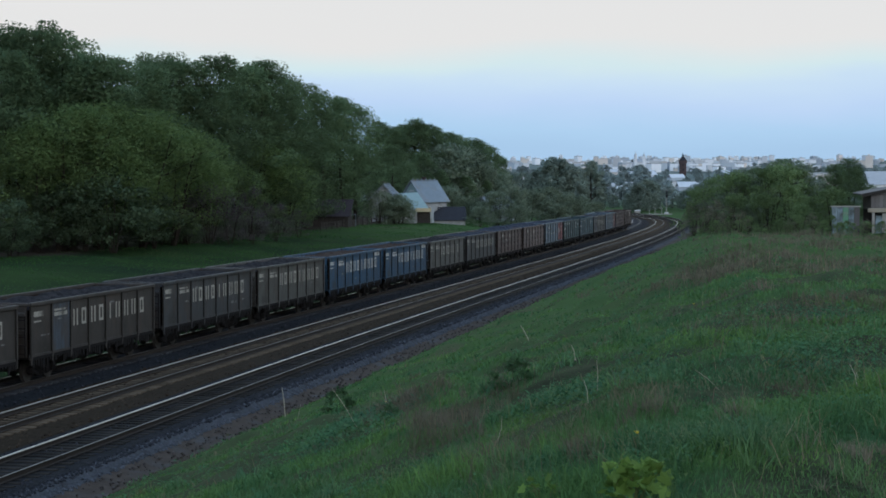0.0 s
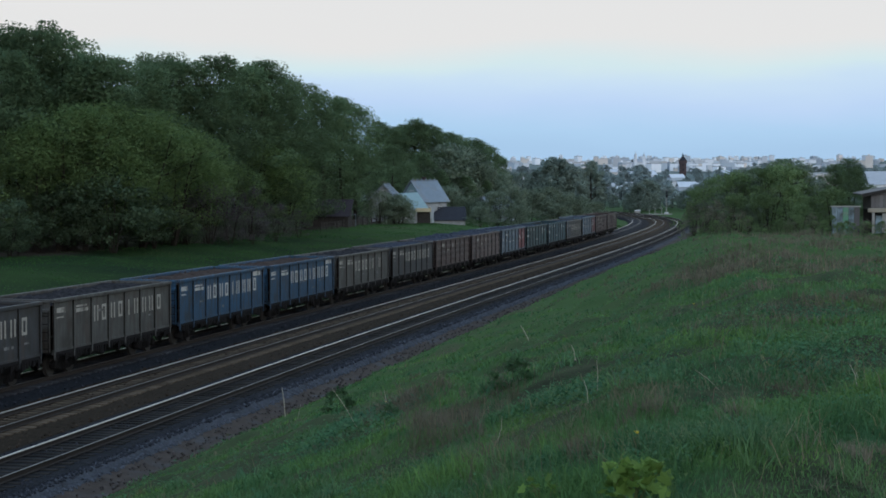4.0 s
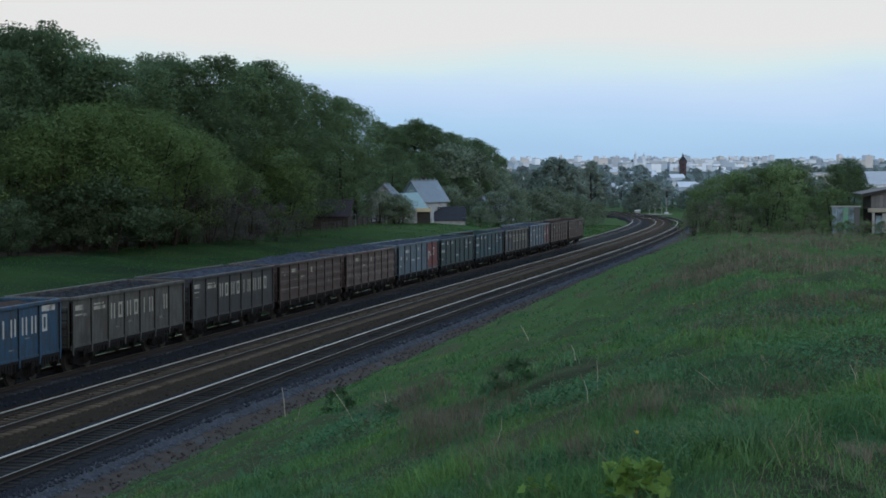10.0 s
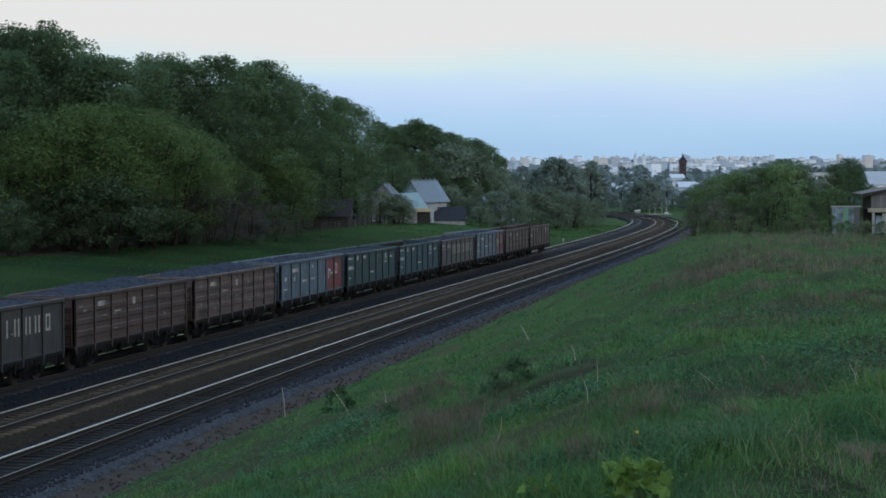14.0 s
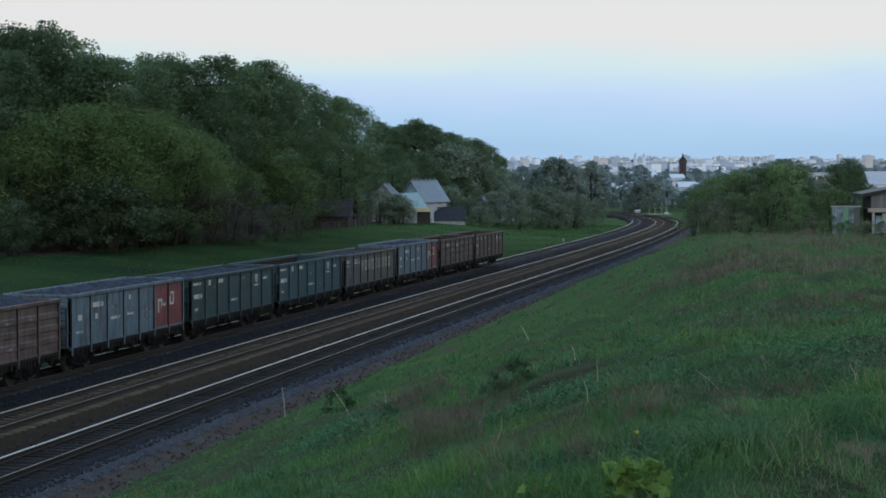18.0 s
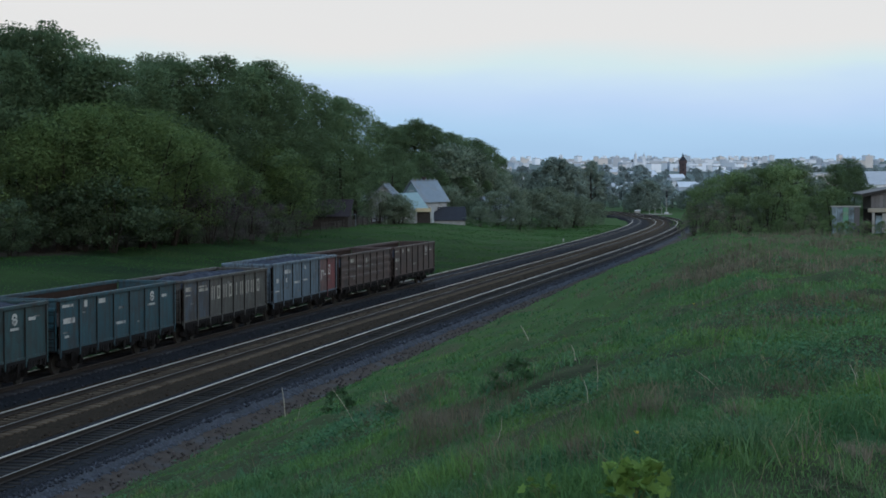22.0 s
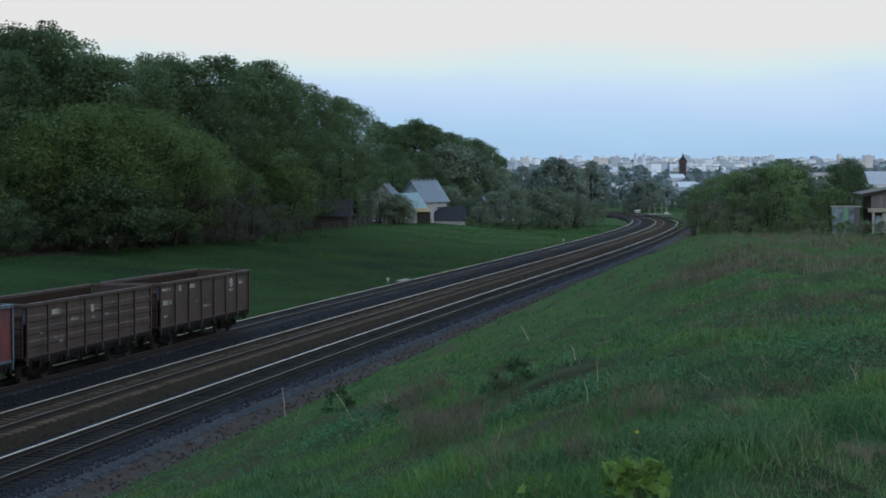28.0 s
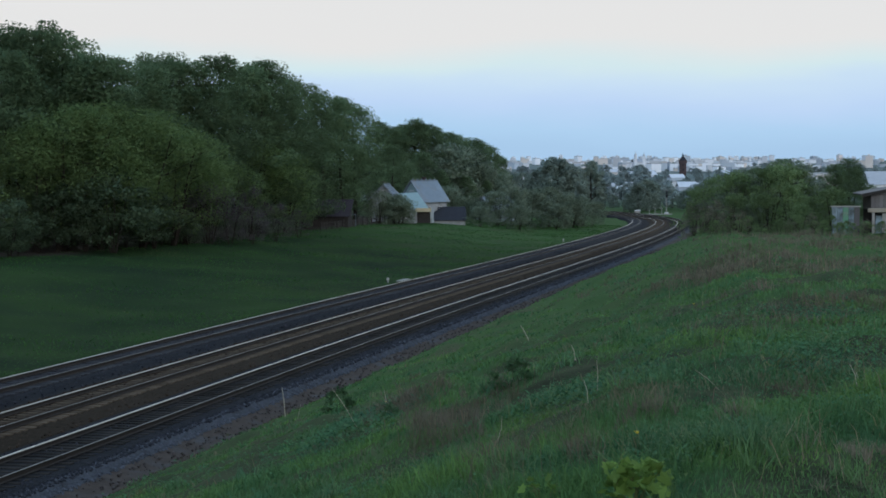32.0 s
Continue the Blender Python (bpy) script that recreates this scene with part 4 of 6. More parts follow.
        for x in (-0.925, 0.925):
            wheels.append((child("wheelset", shared(("wheelset",), wheelset_bm, M_WHEEL), bogie, m=pose(x, 0, 0.475)), x))
    child("coal_load", shared(("coal_load", level, heap, k % 3), lambda: load_bm(level, heap, k % 3 * 2.1), M_DUST if colour in ("blue", "teal") else M_COAL_DARK if k > 9 else M_COAL), w, "brown dusty load" if colour in ("blue", "teal") else "black coal")
    rects, bolds = [], []
    if sign.startswith("word"):
        rects = wordmark(top, (6, 8) if sign == "wordfade" else ()) + [(XS[0] + 0.35, XS[0] + 1.2, top - 0.62, top - 0.40), (XS[0] + 0.35, XS[0] + 1.0, top - 0.85, top - 0.78), (XS[1] + 0.25, XS[1] + 1.45, top - 0.72, top - 0.56), (XS[1] + 0.25, XS[1] + 1.3, top - 0.50, top - 0.42)]
        bolds = list(rects)
        rects += small_marks(rnd, top, 1)[:5]
        if sign == "wordplate":
            bolds.append((XS[6] + 0.25, XS[6] + 1.45, top - 0.44, top - 0.19))
            rects.append(bolds[-1])
    elif sign == "flag":
        rects = [(XS[5] + 0.5, XS[5] + 0.64, top - 1.55, top - 0.85), (XS[5] + 0.64, XS[5] + 1.0, top - 1.0, top - 0.88), (XS[5] + 0.9, XS[5] + 1.02, top - 1.25, top - 0.88), (XS[5] + 1.15, XS[5] + 1.45, top - 1.25, top - 1.13),
                 (XS[6] + 0.2, XS[6] + 0.32, top - 1.25, top - 0.8), (XS[6] + 0.32, XS[6] + 0.7, top - 1.25, top - 1.14), (XS[6] + 0.6, XS[6] + 0.72, top - 1.25, top - 0.6), (XS[6] + 0.3, XS[6] + 0.72, top - 0.72, top - 0.6)]
        rects += [(XS[1] + 0.25, XS[1] + 1.35, top - 0.72, top - 0.50), (XS[0] + 0.7, XS[0] + 1.1, top - 1.2, top - 0.95), (XS[0] + 0.5, XS[0] + 1.3, top - 1.75, top - 1.66), (XS[2] + 0.35, XS[2] + 1.35, top - 1.42, top - 1.28), (XS[3] + 0.6, XS[3] + 0.8, top - 0.62, top - 0.42), (XS[3] + 0.4, XS[3] + 1.2, top - 1.36, top - 1.24), (XS[1] + 0.5, XS[1] + 0.75, top - 1.25, top - 1.0)]
        bolds = list(rects)
        rects += small_marks(rnd, top, 2)[:9]
    elif sign == "badge":
        rects = [(XS[5] + 0.5, XS[5] + 1.25, top - 1.02, top - 0.92), (XS[6] + 0.3, XS[6] + 0.9, top - 0.72, top - 0.58), (XS[0] + 0.4, XS[0] + 1.5, top - 1.15, top - 0.92), (XS[1] + 0.5, XS[1] + 0.8, top - 0.55, top - 0.25), (XS[2] + 0.2, XS[2] + 0.9, top - 0.5, top - 0.3), (XS[0] + 0.3, XS[0] + 1.35, top - 0.44, top - 0.32), (XS[0] + 0.5, XS[0] + 0.95, top - 1.76, top - 1.66), (XS[3] + 0.3, XS[3] + 1.3, top - 1.62, top - 1.50)]
        bolds = rects[:8]
        child("emblem", shared(("emblem",), emblem_bm, M_WHITE_MARK), w, "round white emblem", pose(XS[5] + 0.88, -HALF_W - 0.006, top - 0.58))
        rects = rects + small_marks(rnd, top, 1)[:6]
    else:
        rects = [(XS[1] + 0.3, XS[1] + 1.2, top - 0.62, top - 0.40), (XS[3] + 0.55, XS[3] + 0.85, top - 0.8, top - 0.45), (XS[2] + 0.3, XS[2] + 1.1, top - 1.0, top - 0.93)] + small_marks(rnd, top, 2)[:8]
        bolds = rects[:3]
    for x0, x1, z0, z1 in rects:
        bold = (x0, x1, z0, z1) in bolds
        child("marking", shared(("marking", round(x1 - x0, 2), round(z1 - z0, 2)), lambda: marks_bm([(0, x1 - x0, 0, z1 - z0)]), M_FAINT_MARK if not bold else M_WORN_MARK if colour in ("soot", "grey", "olive", "brown", "umber") else M_WHITE_MARK), w, m=pose(x0, -HALF_W - (0.03 if ribbed else 0.0), z0))
    if k == 0:
        part("tail_lamp", boxed((6.50, 6.62, -0.95, -0.72, 0.86, 1.08), bevel=0.02), M_WHITE_MARK, w, "white tail marker")
        part("brake_hose", boxed((6.45, 6.55, -0.45, -0.38, 0.50, 0.95), bevel=0.02), M_WAGON_IRON, w)
    return w, wheels


TRAIN = [wagon(k) for k in range(len(WAGONS))]


# ---- trees ----
M_LEAF = leafy("dark_broad_leaves", (0.116, 0.178, 0.094), (0.142, 0.210, 0.108), 0.28, 0.55)
M_WILLOW = leafy("fresh_willow_leaves", (0.142, 0.214, 0.084), (0.170, 0.248, 0.095), 0.14, 0.55)
# for the valley and far trees, distance haze is mixed into the leaf colour
M_VALLEY_LEAF = leafy("haze_tinted_valley_leaves", (0.240, 0.305, 0.305), (0.305, 0.370, 0.370), 0.2)
M_FAR_LEAF = leafy("haze_tinted_far_leaves", (0.200, 0.262, 0.228), (0.260, 0.320, 0.275), 0.15)


def crown_mesh(name, height, radius, low, clumps, leaves, size, material, seed, droop=0.0, ragged=0.35):
    """Clumps of leaves through an uneven crown."""
    r = np.random.RandomState(seed)
    out, nrm = [], []
    for _ in range(clumps):
        u = r.uniform(0, 1) ** 0.75
        z = low + (height - low) * u
        k = math.sin(math.pi * min(1, (0.28 if low < 0.6 else 0.16) + (0.70 if low < 0.6 else 0.82) * u)) ** 0.6
        a, rr = r.uniform(0, 2 * math.pi), radius * k * math.sqrt(r.uniform(0.34, 1)) * (1 + ragged * r.uniform(-1, 1))
        c = np.array([rr * math.cos(a), rr * math.sin(a), z])
        cr = radius * r.uniform(0.20, 0.32)
        n = int(leaves * r.uniform(0.6, 1.3))
        d = r.normal(size=(n, 3))
        d /= np.linalg.norm(d, axis=1)[:, None]
        p = c + d * cr * (r.uniform(0.12, 1, (n, 1)) ** 0.38) * np.array([1, 1, 0.75])
        p[:, 2] -= droop * r.uniform(0, 1, n)
        out.append(p)
        o = np.array([c[0] / radius, c[1] / radius, (z - 0.5 * (low + height)) / (height - low) * 1.2])
        nrm.append(d + 0.55 * o + np.array([0, 0, 0.25]))
    p = np.concatenate(out)
    n = len(p)
    a, b = r.normal(size=(n, 3)), r.normal(size=(n, 3))
    a[:, 2] *= 0.6
    b[:, 2] *= 0.6
    a /= np.linalg.norm(a, axis=1)[:, None]
    b -= a * (a * b).sum(1)[:, None]
    b /= np.linalg.norm(b, axis=1)[:, None]
    sz = size * r.uniform(0.55, 1.3, (n, 1))
    # leaves face more or less outwards from their clump
    nv = np.concatenate(nrm)
    nv = nv / np.linalg.norm(nv, axis=1)[:, None] + 0.13 * r.normal(size=(n, 3))
    nv /= np.linalg.norm(nv, axis=1)[:, None]
    b = np.where(((np.cross(b, a) * nv).sum(1) < 0)[:, None], -b, b)
    v = np.stack([p - a * sz, p + b * sz * 1.15, p + a * sz], 1).reshape(-1, 3)
    me = fast_mesh(name, v, np.arange(3 * n).reshape(-1, 3), material)
    me.polygons.foreach_set("use_smooth", np.ones(n, bool))
    me.normals_split_custom_set_from_vertices(np.repeat(nv, 3, 0).tolist())
    return me


def trunk_mesh(height, radius, low, girth, seed, stems=1):
    rnd, bm = random.Random(seed), bmesh.new()
    for _ in range(1):
        lean = Vector((rnd.uniform(-1, 1), rnd.uniform(-1, 1), 0)) * (0.05 if stems == 1 else 0.28) * height
        p0, p1, p2 = Vector((0, 0, -0.4)) + lean * 0.05, Vector((0, 0, height * 0.45)) + lean * 0.5, Vector((0, 0, height * 0.88)) + lean
        g = girth
        rod(bm, p0, p1, g, g * 0.62, 9)
        rod(bm, p1, p2, g * 0.62, g * 0.12, 7)
        for _ in range(9 if stems == 1 else 4):
            t = rnd.uniform(low / height, 0.8)
            base = p0.lerp(p1, t / 0.45) if t < 0.45 else p1.lerp(p2, (t - 0.45) / 0.43)
            a = rnd.uniform(0, 2 * math.pi)
            tip = base + Vector((math.cos(a), math.sin(a), rnd.uniform(0.2, 0.7))) * radius * rnd.uniform(0.4, 0.75)
            tip.z = min(tip.z, height * 0.9)
            rod(bm, base, tip, g * 0.3, g * 0.06, 6)
    return bm


def tree_kind(name, label, height, radius, low, girth, clumps, leaves, size, material, seed, droop=0.0, stems=1, ragged=0.35):
    t = empty(name, pose(0, -300, -50), label, "tree" if "tree" in name or "willow" in name else "weed" if "weed" in name else "bush")
    for k in range(stems):
        part("trunk" if stems == 1 else "stem", trunk_mesh(height, radius, low, girth / math.sqrt(stems), seed + 7 * k, stems), M_BARK, t)
    child("crown", crown_mesh("crown", height, radius, low, clumps, leaves, size, material, seed, droop, ragged), t)
    return t, height


M_FRESH = leafy("fresh_bush_leaves", (0.124, 0.190, 0.086), (0.168, 0.242, 0.106), 0.3)
M_HEDGE = leafy("budding_bush_leaves", (0.148, 0.194, 0.138), (0.196, 0.242, 0.172), 0.2)
M_BARE = leafy("bare_twigs_and_buds", (0.104, 0.098, 0.104), (0.140, 0.128, 0.130), 0.2)
M_BUSH = leafy("deep_bush_leaves", (0.064, 0.098, 0.056), (0.088, 0.128, 0.072), 0.2)
M_NETTLE = leafy("nettle_leaves", (0.050, 0.112, 0.050), (0.080, 0.150, 0.066))
M_TWIG_LEAF = leafy("withered_leaves", (0.130, 0.120, 0.096), (0.185, 0.170, 0.135))
KINDS = {
    "tall": [tree_kind("broadleaf_tree", "tall dark green broadleaf tree at the wood's edge", 18, r, lo, 0.32, c, 140, 0.148, M_LEAF, sd, -0.3, 1, 0.4) for r, lo, c, sd in ((4.6, 0.8, 120, 3), (5.2, 0.8, 130, 4), (4.0, 1.0, 110, 5), (4.8, 1.2, 120, 6))],
    "airy": [tree_kind("broadleaf_tree", "tall open-crowned tree with gaps of sky", 18, r, 5, 0.3, c, 150, 0.135, M_LEAF, sd, 0, 1, 0.6) for r, c, sd in ((4.4, 78, 41), (4.0, 70, 42))],
    "dry": [tree_kind("dry_shrub", "brown half-bare shrub at the meadow's edge", 4.0, 1.6, 0.2, 0.06, 30, 26, 0.075, M_TWIG_LEAF, sd, 0.1, 9, 0.4) for sd in (45, 46)],
    "willow": [tree_kind("willow", "rounded fresh green willow above the railway field", 12, r, 1.6, 0.3, c, 200, 0.100, M_WILLOW, sd, -0.75, 4, 0.25) for r, c, sd in ((5.0, 95, 11), (4.4, 85, 12))],
    "bush": [tree_kind("bush", "dense dark green bush beside the railway field", 4.5, r, 0.1, 0.10, c, 70, 0.11, m, sd, 0.2, 5, 0.3) for r, c, m, sd in ((2.3, 55, M_HEDGE, 21), (2.6, 60, M_HEDGE, 23))],
    "thicket": [tree_kind("bush", "dense deep green bush at the foot of the wood", 4.5, r, 0.7, 0.10, c, 90, 0.10, M_BUSH, sd, 0.2, 5, 0.3) for r, c, sd in ((2.3, 55, 51), (2.6, 60, 53))],
    "bare": [tree_kind("bare_shrub", "bare purple-brown shrub at the wood's edge", 5.0, r, 0.2, 0.07, 40, 80, 0.060, M_BARE, sd, -0.3, 9, 0.4) for r, sd in ((2.1, 61), (1.8, 62))],
    "fresh": [tree_kind("bush", "fresh green bush on the meadow's edge", 5.0, r, 0.1, 0.12, c, 80, 0.085, M_FRESH, sd, 0.25, 5, 0.35) for r, c, sd in ((2.3, 60, 25), (2.0, 55, 26))],
    "nettle": [tree_kind("weed_clump", "low dark green weed clump in the grass", 0.5, 0.34, 0.02, 0.008, 16, 40, 0.035, M_NETTLE, 27, 0.02, 5, 0.3)],
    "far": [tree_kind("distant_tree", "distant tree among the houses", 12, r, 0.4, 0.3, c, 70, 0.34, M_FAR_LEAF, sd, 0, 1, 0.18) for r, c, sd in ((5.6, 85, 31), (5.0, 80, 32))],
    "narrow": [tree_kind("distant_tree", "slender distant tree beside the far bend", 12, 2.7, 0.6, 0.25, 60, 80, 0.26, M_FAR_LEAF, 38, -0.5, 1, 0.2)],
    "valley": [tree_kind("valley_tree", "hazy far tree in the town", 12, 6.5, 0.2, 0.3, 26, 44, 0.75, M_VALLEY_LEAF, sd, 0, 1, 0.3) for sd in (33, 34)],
}


def plant(kind, places, seed):
    """Copies at (x, y, height), turned and slightly widened by chance."""
    rnd = random.Random(seed)
    for i, (x, y, h) in enumerate(places):
        proto, ph = KINDS[kind][rnd.randrange(len(KINDS[kind]))]
        k = h / ph
        wide = k * (1.25 if kind == "willow" else 1.0)
        k *= 0.955 if kind in ("tall", "willow") else 1.0
        copy_thing(proto, pose(x, y, float(ground_z(x, y)[0]) - 0.05, 0, 0, rnd.uniform(0, 360)) @ Matrix.Diagonal((wide * rnd.uniform(0.9, 1.2), wide * rnd.uniform(0.9, 1.2), k, 1)))


OPEN_TREES = [(-43.2, 158, 21.2), (-40.4, 160, 22.1), (-43.2, 164, 20.9), (-39.8, 166, 21.5), (-23.2, 205, 21.2), (-32.2, 182, 21.0), (-13.8, 252, 18.6)]
plant("airy", OPEN_TREES, 10)
DRY_SHRUBS = [(19.2, 113.0, 2.4), (20.3, 106.0, 1.2), (21.4, 105.5, 1.0), (24.4, 105.0, 1.2), (27.6, 103.5, 1.0), (28.6, 103.5, 1.1), (23.8, 150, 3.6), (21.1, 128, 2.7), (20.2, 118, 2.6), (19.4, 108, 2.1), (18.7, 112, 1.5), (19.4, 104, 1.5), (22.5, 103, 1.3), (23.9, 103, 1.4), (25.9, 98, 1.1), (21.9, 140, 2.5), (18.3, 104, 1.1)]
plant("dry", DRY_SHRUBS, 10)
DARK_BUSHES = [(24.1, 128, 4.8), (24.8, 126, 4.5), (28.9, 135, 5.9), (30.4, 138, 5.6), (30.2, 130, 3.6), (22.8, 118, 2.1)]
plant("bush", DARK_BUSHES, 11)
WOOD_BACK = [(-46.3, 170, 19.7), (-43.3, 170, 20.0), (-40.6, 170, 19.8), (-34.8, 160, 19.4), (-33.9, 165, 19.6), (-32.2, 170, 19.4), (-31.5, 178, 20.7), (-29.0, 180, 20.3), (-26.2, 185, 21.3), (-24.8, 195, 21.5), (-22.6, 200, 21.9), (-21.6, 215, 21.3), (-19.5, 225, 20.6), (-17.4, 235, 20.2), (-15.5, 245, 19.6), (-12.3, 300, 17.3), (-10.2, 305, 16.7), (-5.3, 305, 18.6), (-1.6, 315, 17.3), (2.4, 325, 16.2), (6.1, 335, 15.8), (9.5, 345, 14.5), (12.7, 355, 12.3)]
plant("tall", WOOD_BACK, 9)
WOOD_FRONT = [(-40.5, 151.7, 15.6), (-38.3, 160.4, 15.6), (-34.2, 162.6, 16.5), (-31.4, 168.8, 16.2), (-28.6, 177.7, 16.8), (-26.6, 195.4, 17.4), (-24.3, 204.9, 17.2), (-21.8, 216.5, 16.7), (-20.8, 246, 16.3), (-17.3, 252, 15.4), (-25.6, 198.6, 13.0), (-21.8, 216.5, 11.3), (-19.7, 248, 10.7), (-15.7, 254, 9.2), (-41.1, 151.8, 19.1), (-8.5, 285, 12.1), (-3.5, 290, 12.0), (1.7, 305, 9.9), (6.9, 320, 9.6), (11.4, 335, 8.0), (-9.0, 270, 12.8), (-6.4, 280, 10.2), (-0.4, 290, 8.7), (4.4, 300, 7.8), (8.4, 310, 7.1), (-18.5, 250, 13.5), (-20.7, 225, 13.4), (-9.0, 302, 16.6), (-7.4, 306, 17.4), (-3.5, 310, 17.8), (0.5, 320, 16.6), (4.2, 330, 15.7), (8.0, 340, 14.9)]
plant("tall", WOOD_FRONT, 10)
WILLOWS = [(-38.1, 148.4, 11.4), (-35.7, 150.6, 13.5), (-33.2, 155.2, 13.9), (-30.1, 159.0, 13.4), (-28.1, 165.3, 12.2), (-27.2, 174.6, 9.7), (-25.4, 186.4, 8.6), (-24.3, 195.1, 11.7), (-22.5, 202.2, 11.2), (-20.5, 209.2, 7.7)]
plant("willow", WILLOWS, 7)
BUSHES = [(2.8, 300, 5.2), (5.8, 290, 3.9), (9.2, 270, 5.9), (11.8, 275, 6.9), (15.5, 280, 6.6), (18.8, 285, 7.1), (22.2, 290, 6.3), (26.2, 300, 5.6), (-8.6, 252, 3.6), (-6.4, 249, 3.9), (-7.6, 248, 4.6), (8.2, 285, 3.6), (6.6, 287, 3.4), (-14.3, 312, 9.4), (-8.7, 312, 9.4), (-5.7, 298, 10.2), (-1.5, 300, 10.9), (2.9, 310, 9.9), (7.4, 318, 10.2), (11.1, 325, 8.6), (-14.7, 270, 6.5), (-0.4, 305, 13.7), (5.1, 315, 12.9), (6.1, 262, 3.3), (12.6, 262, 4.0), (19.6, 275, 4.4), (-7.0, 250, 4.5), (-9.9, 246, 5.0), (0.6, 275, 5.9), (23.7, 290, 4.9), (29.2, 310, 4.7)]
plant("bush", BUSHES, 6)
BARE_SHRUBS = [(-27.2, 169.0, 5.6), (-24.9, 170.0, 6.4), (-22.9, 171.5, 5.2), (-20.7, 173.5, 4.2), (-19.2, 183.0, 4.4), (-17.2, 190.0, 3.4), (-25.8, 174.0, 7.4), (-21.6, 178.0, 6.0), (11.5, 284.0, 4.6), (14.0, 283.0, 3.6), (17.5, 284.0, 4.0), (21.0, 286.0, 3.8), (24.5, 291.0, 3.4)]
plant("bare", BARE_SHRUBS, 15)
THICKET = [(-26.8, 166.7, 2.8), (-25.0, 183.4, 2.7), (-22.3, 194.1, 2.2), (-30.8, 149.0, 7.3), (-37.6, 137.8, 5.0), (-35.6, 147.0, 6.1), (-28.3, 155.6, 5.3), (-33.3, 148.0, 5.1)]
plant("thicket", THICKET, 7)
SLOPE_BUSHES = [(18.9, 110.0, 1.1), (20.6, 107.5, 1.3), (21.8, 108.0, 0.8), (22.9, 106.0, 1.1), (23.8, 107.0, 1.5), (25.0, 105.0, 1.0), (25.9, 104.0, 0.9), (26.8, 104.2, 0.9), (19.6, 105.5, 0.9), (21.0, 104.0, 0.7), (22.2, 105.0, 1.2), (24.3, 104.5, 1.0), (27.0, 103.5, 0.7), (18.2, 108.0, 1.0), (24.5, 150, 4.6), (23.5, 135, 4.5), (22.9, 125, 4.7), (24.9, 122, 4.8), (26.2, 124, 5.3), (28.2, 128, 4.9), (21.6, 118, 2.9), (23.3, 116, 3.0), (25.1, 115, 3.5), (27.4, 118, 2.9), (27.4, 112, 3.3), (23.4, 140, 2.7), (26.9, 170, 4.0), (25.6, 101, 1.1), (26.6, 100, 0.9), (27.8, 101, 1.1), (20.1, 112, 0.8), (21.7, 110, 0.7), (23.4, 109, 1.0), (25.1, 108, 1.1), (25.8, 106, 1.4), (21.1, 128, 0.7), (25.2, 112, 2.2)]
plant("fresh", SLOPE_BUSHES, 12)
MEADOW_TREES = [(31.9, 150, 6.6), (33.0, 152, 6.1), (33.2, 135, 5.8), (34.7, 136, 6.4), (35.6, 138, 5.6), (32.1, 130, 4.9), (26.1, 135, 5.6), (27.2, 137, 5.4)]
plant("tall", MEADOW_TREES, 12)
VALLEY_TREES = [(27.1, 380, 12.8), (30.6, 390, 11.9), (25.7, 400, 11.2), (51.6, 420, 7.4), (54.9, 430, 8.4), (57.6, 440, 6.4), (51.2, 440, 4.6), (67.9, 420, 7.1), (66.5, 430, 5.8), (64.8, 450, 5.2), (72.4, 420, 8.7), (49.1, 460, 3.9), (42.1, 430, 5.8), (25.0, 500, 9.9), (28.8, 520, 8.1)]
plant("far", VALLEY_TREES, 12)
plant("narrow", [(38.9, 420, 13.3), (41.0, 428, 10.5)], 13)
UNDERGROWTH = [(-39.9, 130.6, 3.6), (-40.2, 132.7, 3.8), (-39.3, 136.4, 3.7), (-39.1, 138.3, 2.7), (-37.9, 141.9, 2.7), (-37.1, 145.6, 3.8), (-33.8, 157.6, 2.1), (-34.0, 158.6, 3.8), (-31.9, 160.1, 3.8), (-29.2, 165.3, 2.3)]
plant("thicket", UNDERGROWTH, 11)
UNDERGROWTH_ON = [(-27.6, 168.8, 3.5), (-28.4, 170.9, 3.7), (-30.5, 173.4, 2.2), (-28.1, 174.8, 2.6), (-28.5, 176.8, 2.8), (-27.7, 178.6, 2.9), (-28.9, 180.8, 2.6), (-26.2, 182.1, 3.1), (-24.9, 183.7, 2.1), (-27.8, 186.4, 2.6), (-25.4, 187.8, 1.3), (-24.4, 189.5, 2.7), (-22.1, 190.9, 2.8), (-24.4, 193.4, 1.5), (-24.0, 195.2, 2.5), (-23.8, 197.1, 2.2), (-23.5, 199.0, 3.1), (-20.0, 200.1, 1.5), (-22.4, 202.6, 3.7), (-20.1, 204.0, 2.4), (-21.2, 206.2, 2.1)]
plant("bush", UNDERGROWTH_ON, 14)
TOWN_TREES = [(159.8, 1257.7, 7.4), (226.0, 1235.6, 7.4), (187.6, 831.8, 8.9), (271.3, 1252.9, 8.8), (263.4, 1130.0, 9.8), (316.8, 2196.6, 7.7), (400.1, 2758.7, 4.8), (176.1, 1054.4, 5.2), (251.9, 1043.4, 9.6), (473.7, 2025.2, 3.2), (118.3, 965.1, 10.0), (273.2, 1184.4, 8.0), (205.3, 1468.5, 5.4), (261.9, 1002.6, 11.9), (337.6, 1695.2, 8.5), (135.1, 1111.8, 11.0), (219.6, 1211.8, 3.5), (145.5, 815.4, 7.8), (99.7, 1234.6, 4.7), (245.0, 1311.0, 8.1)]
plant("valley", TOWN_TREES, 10)
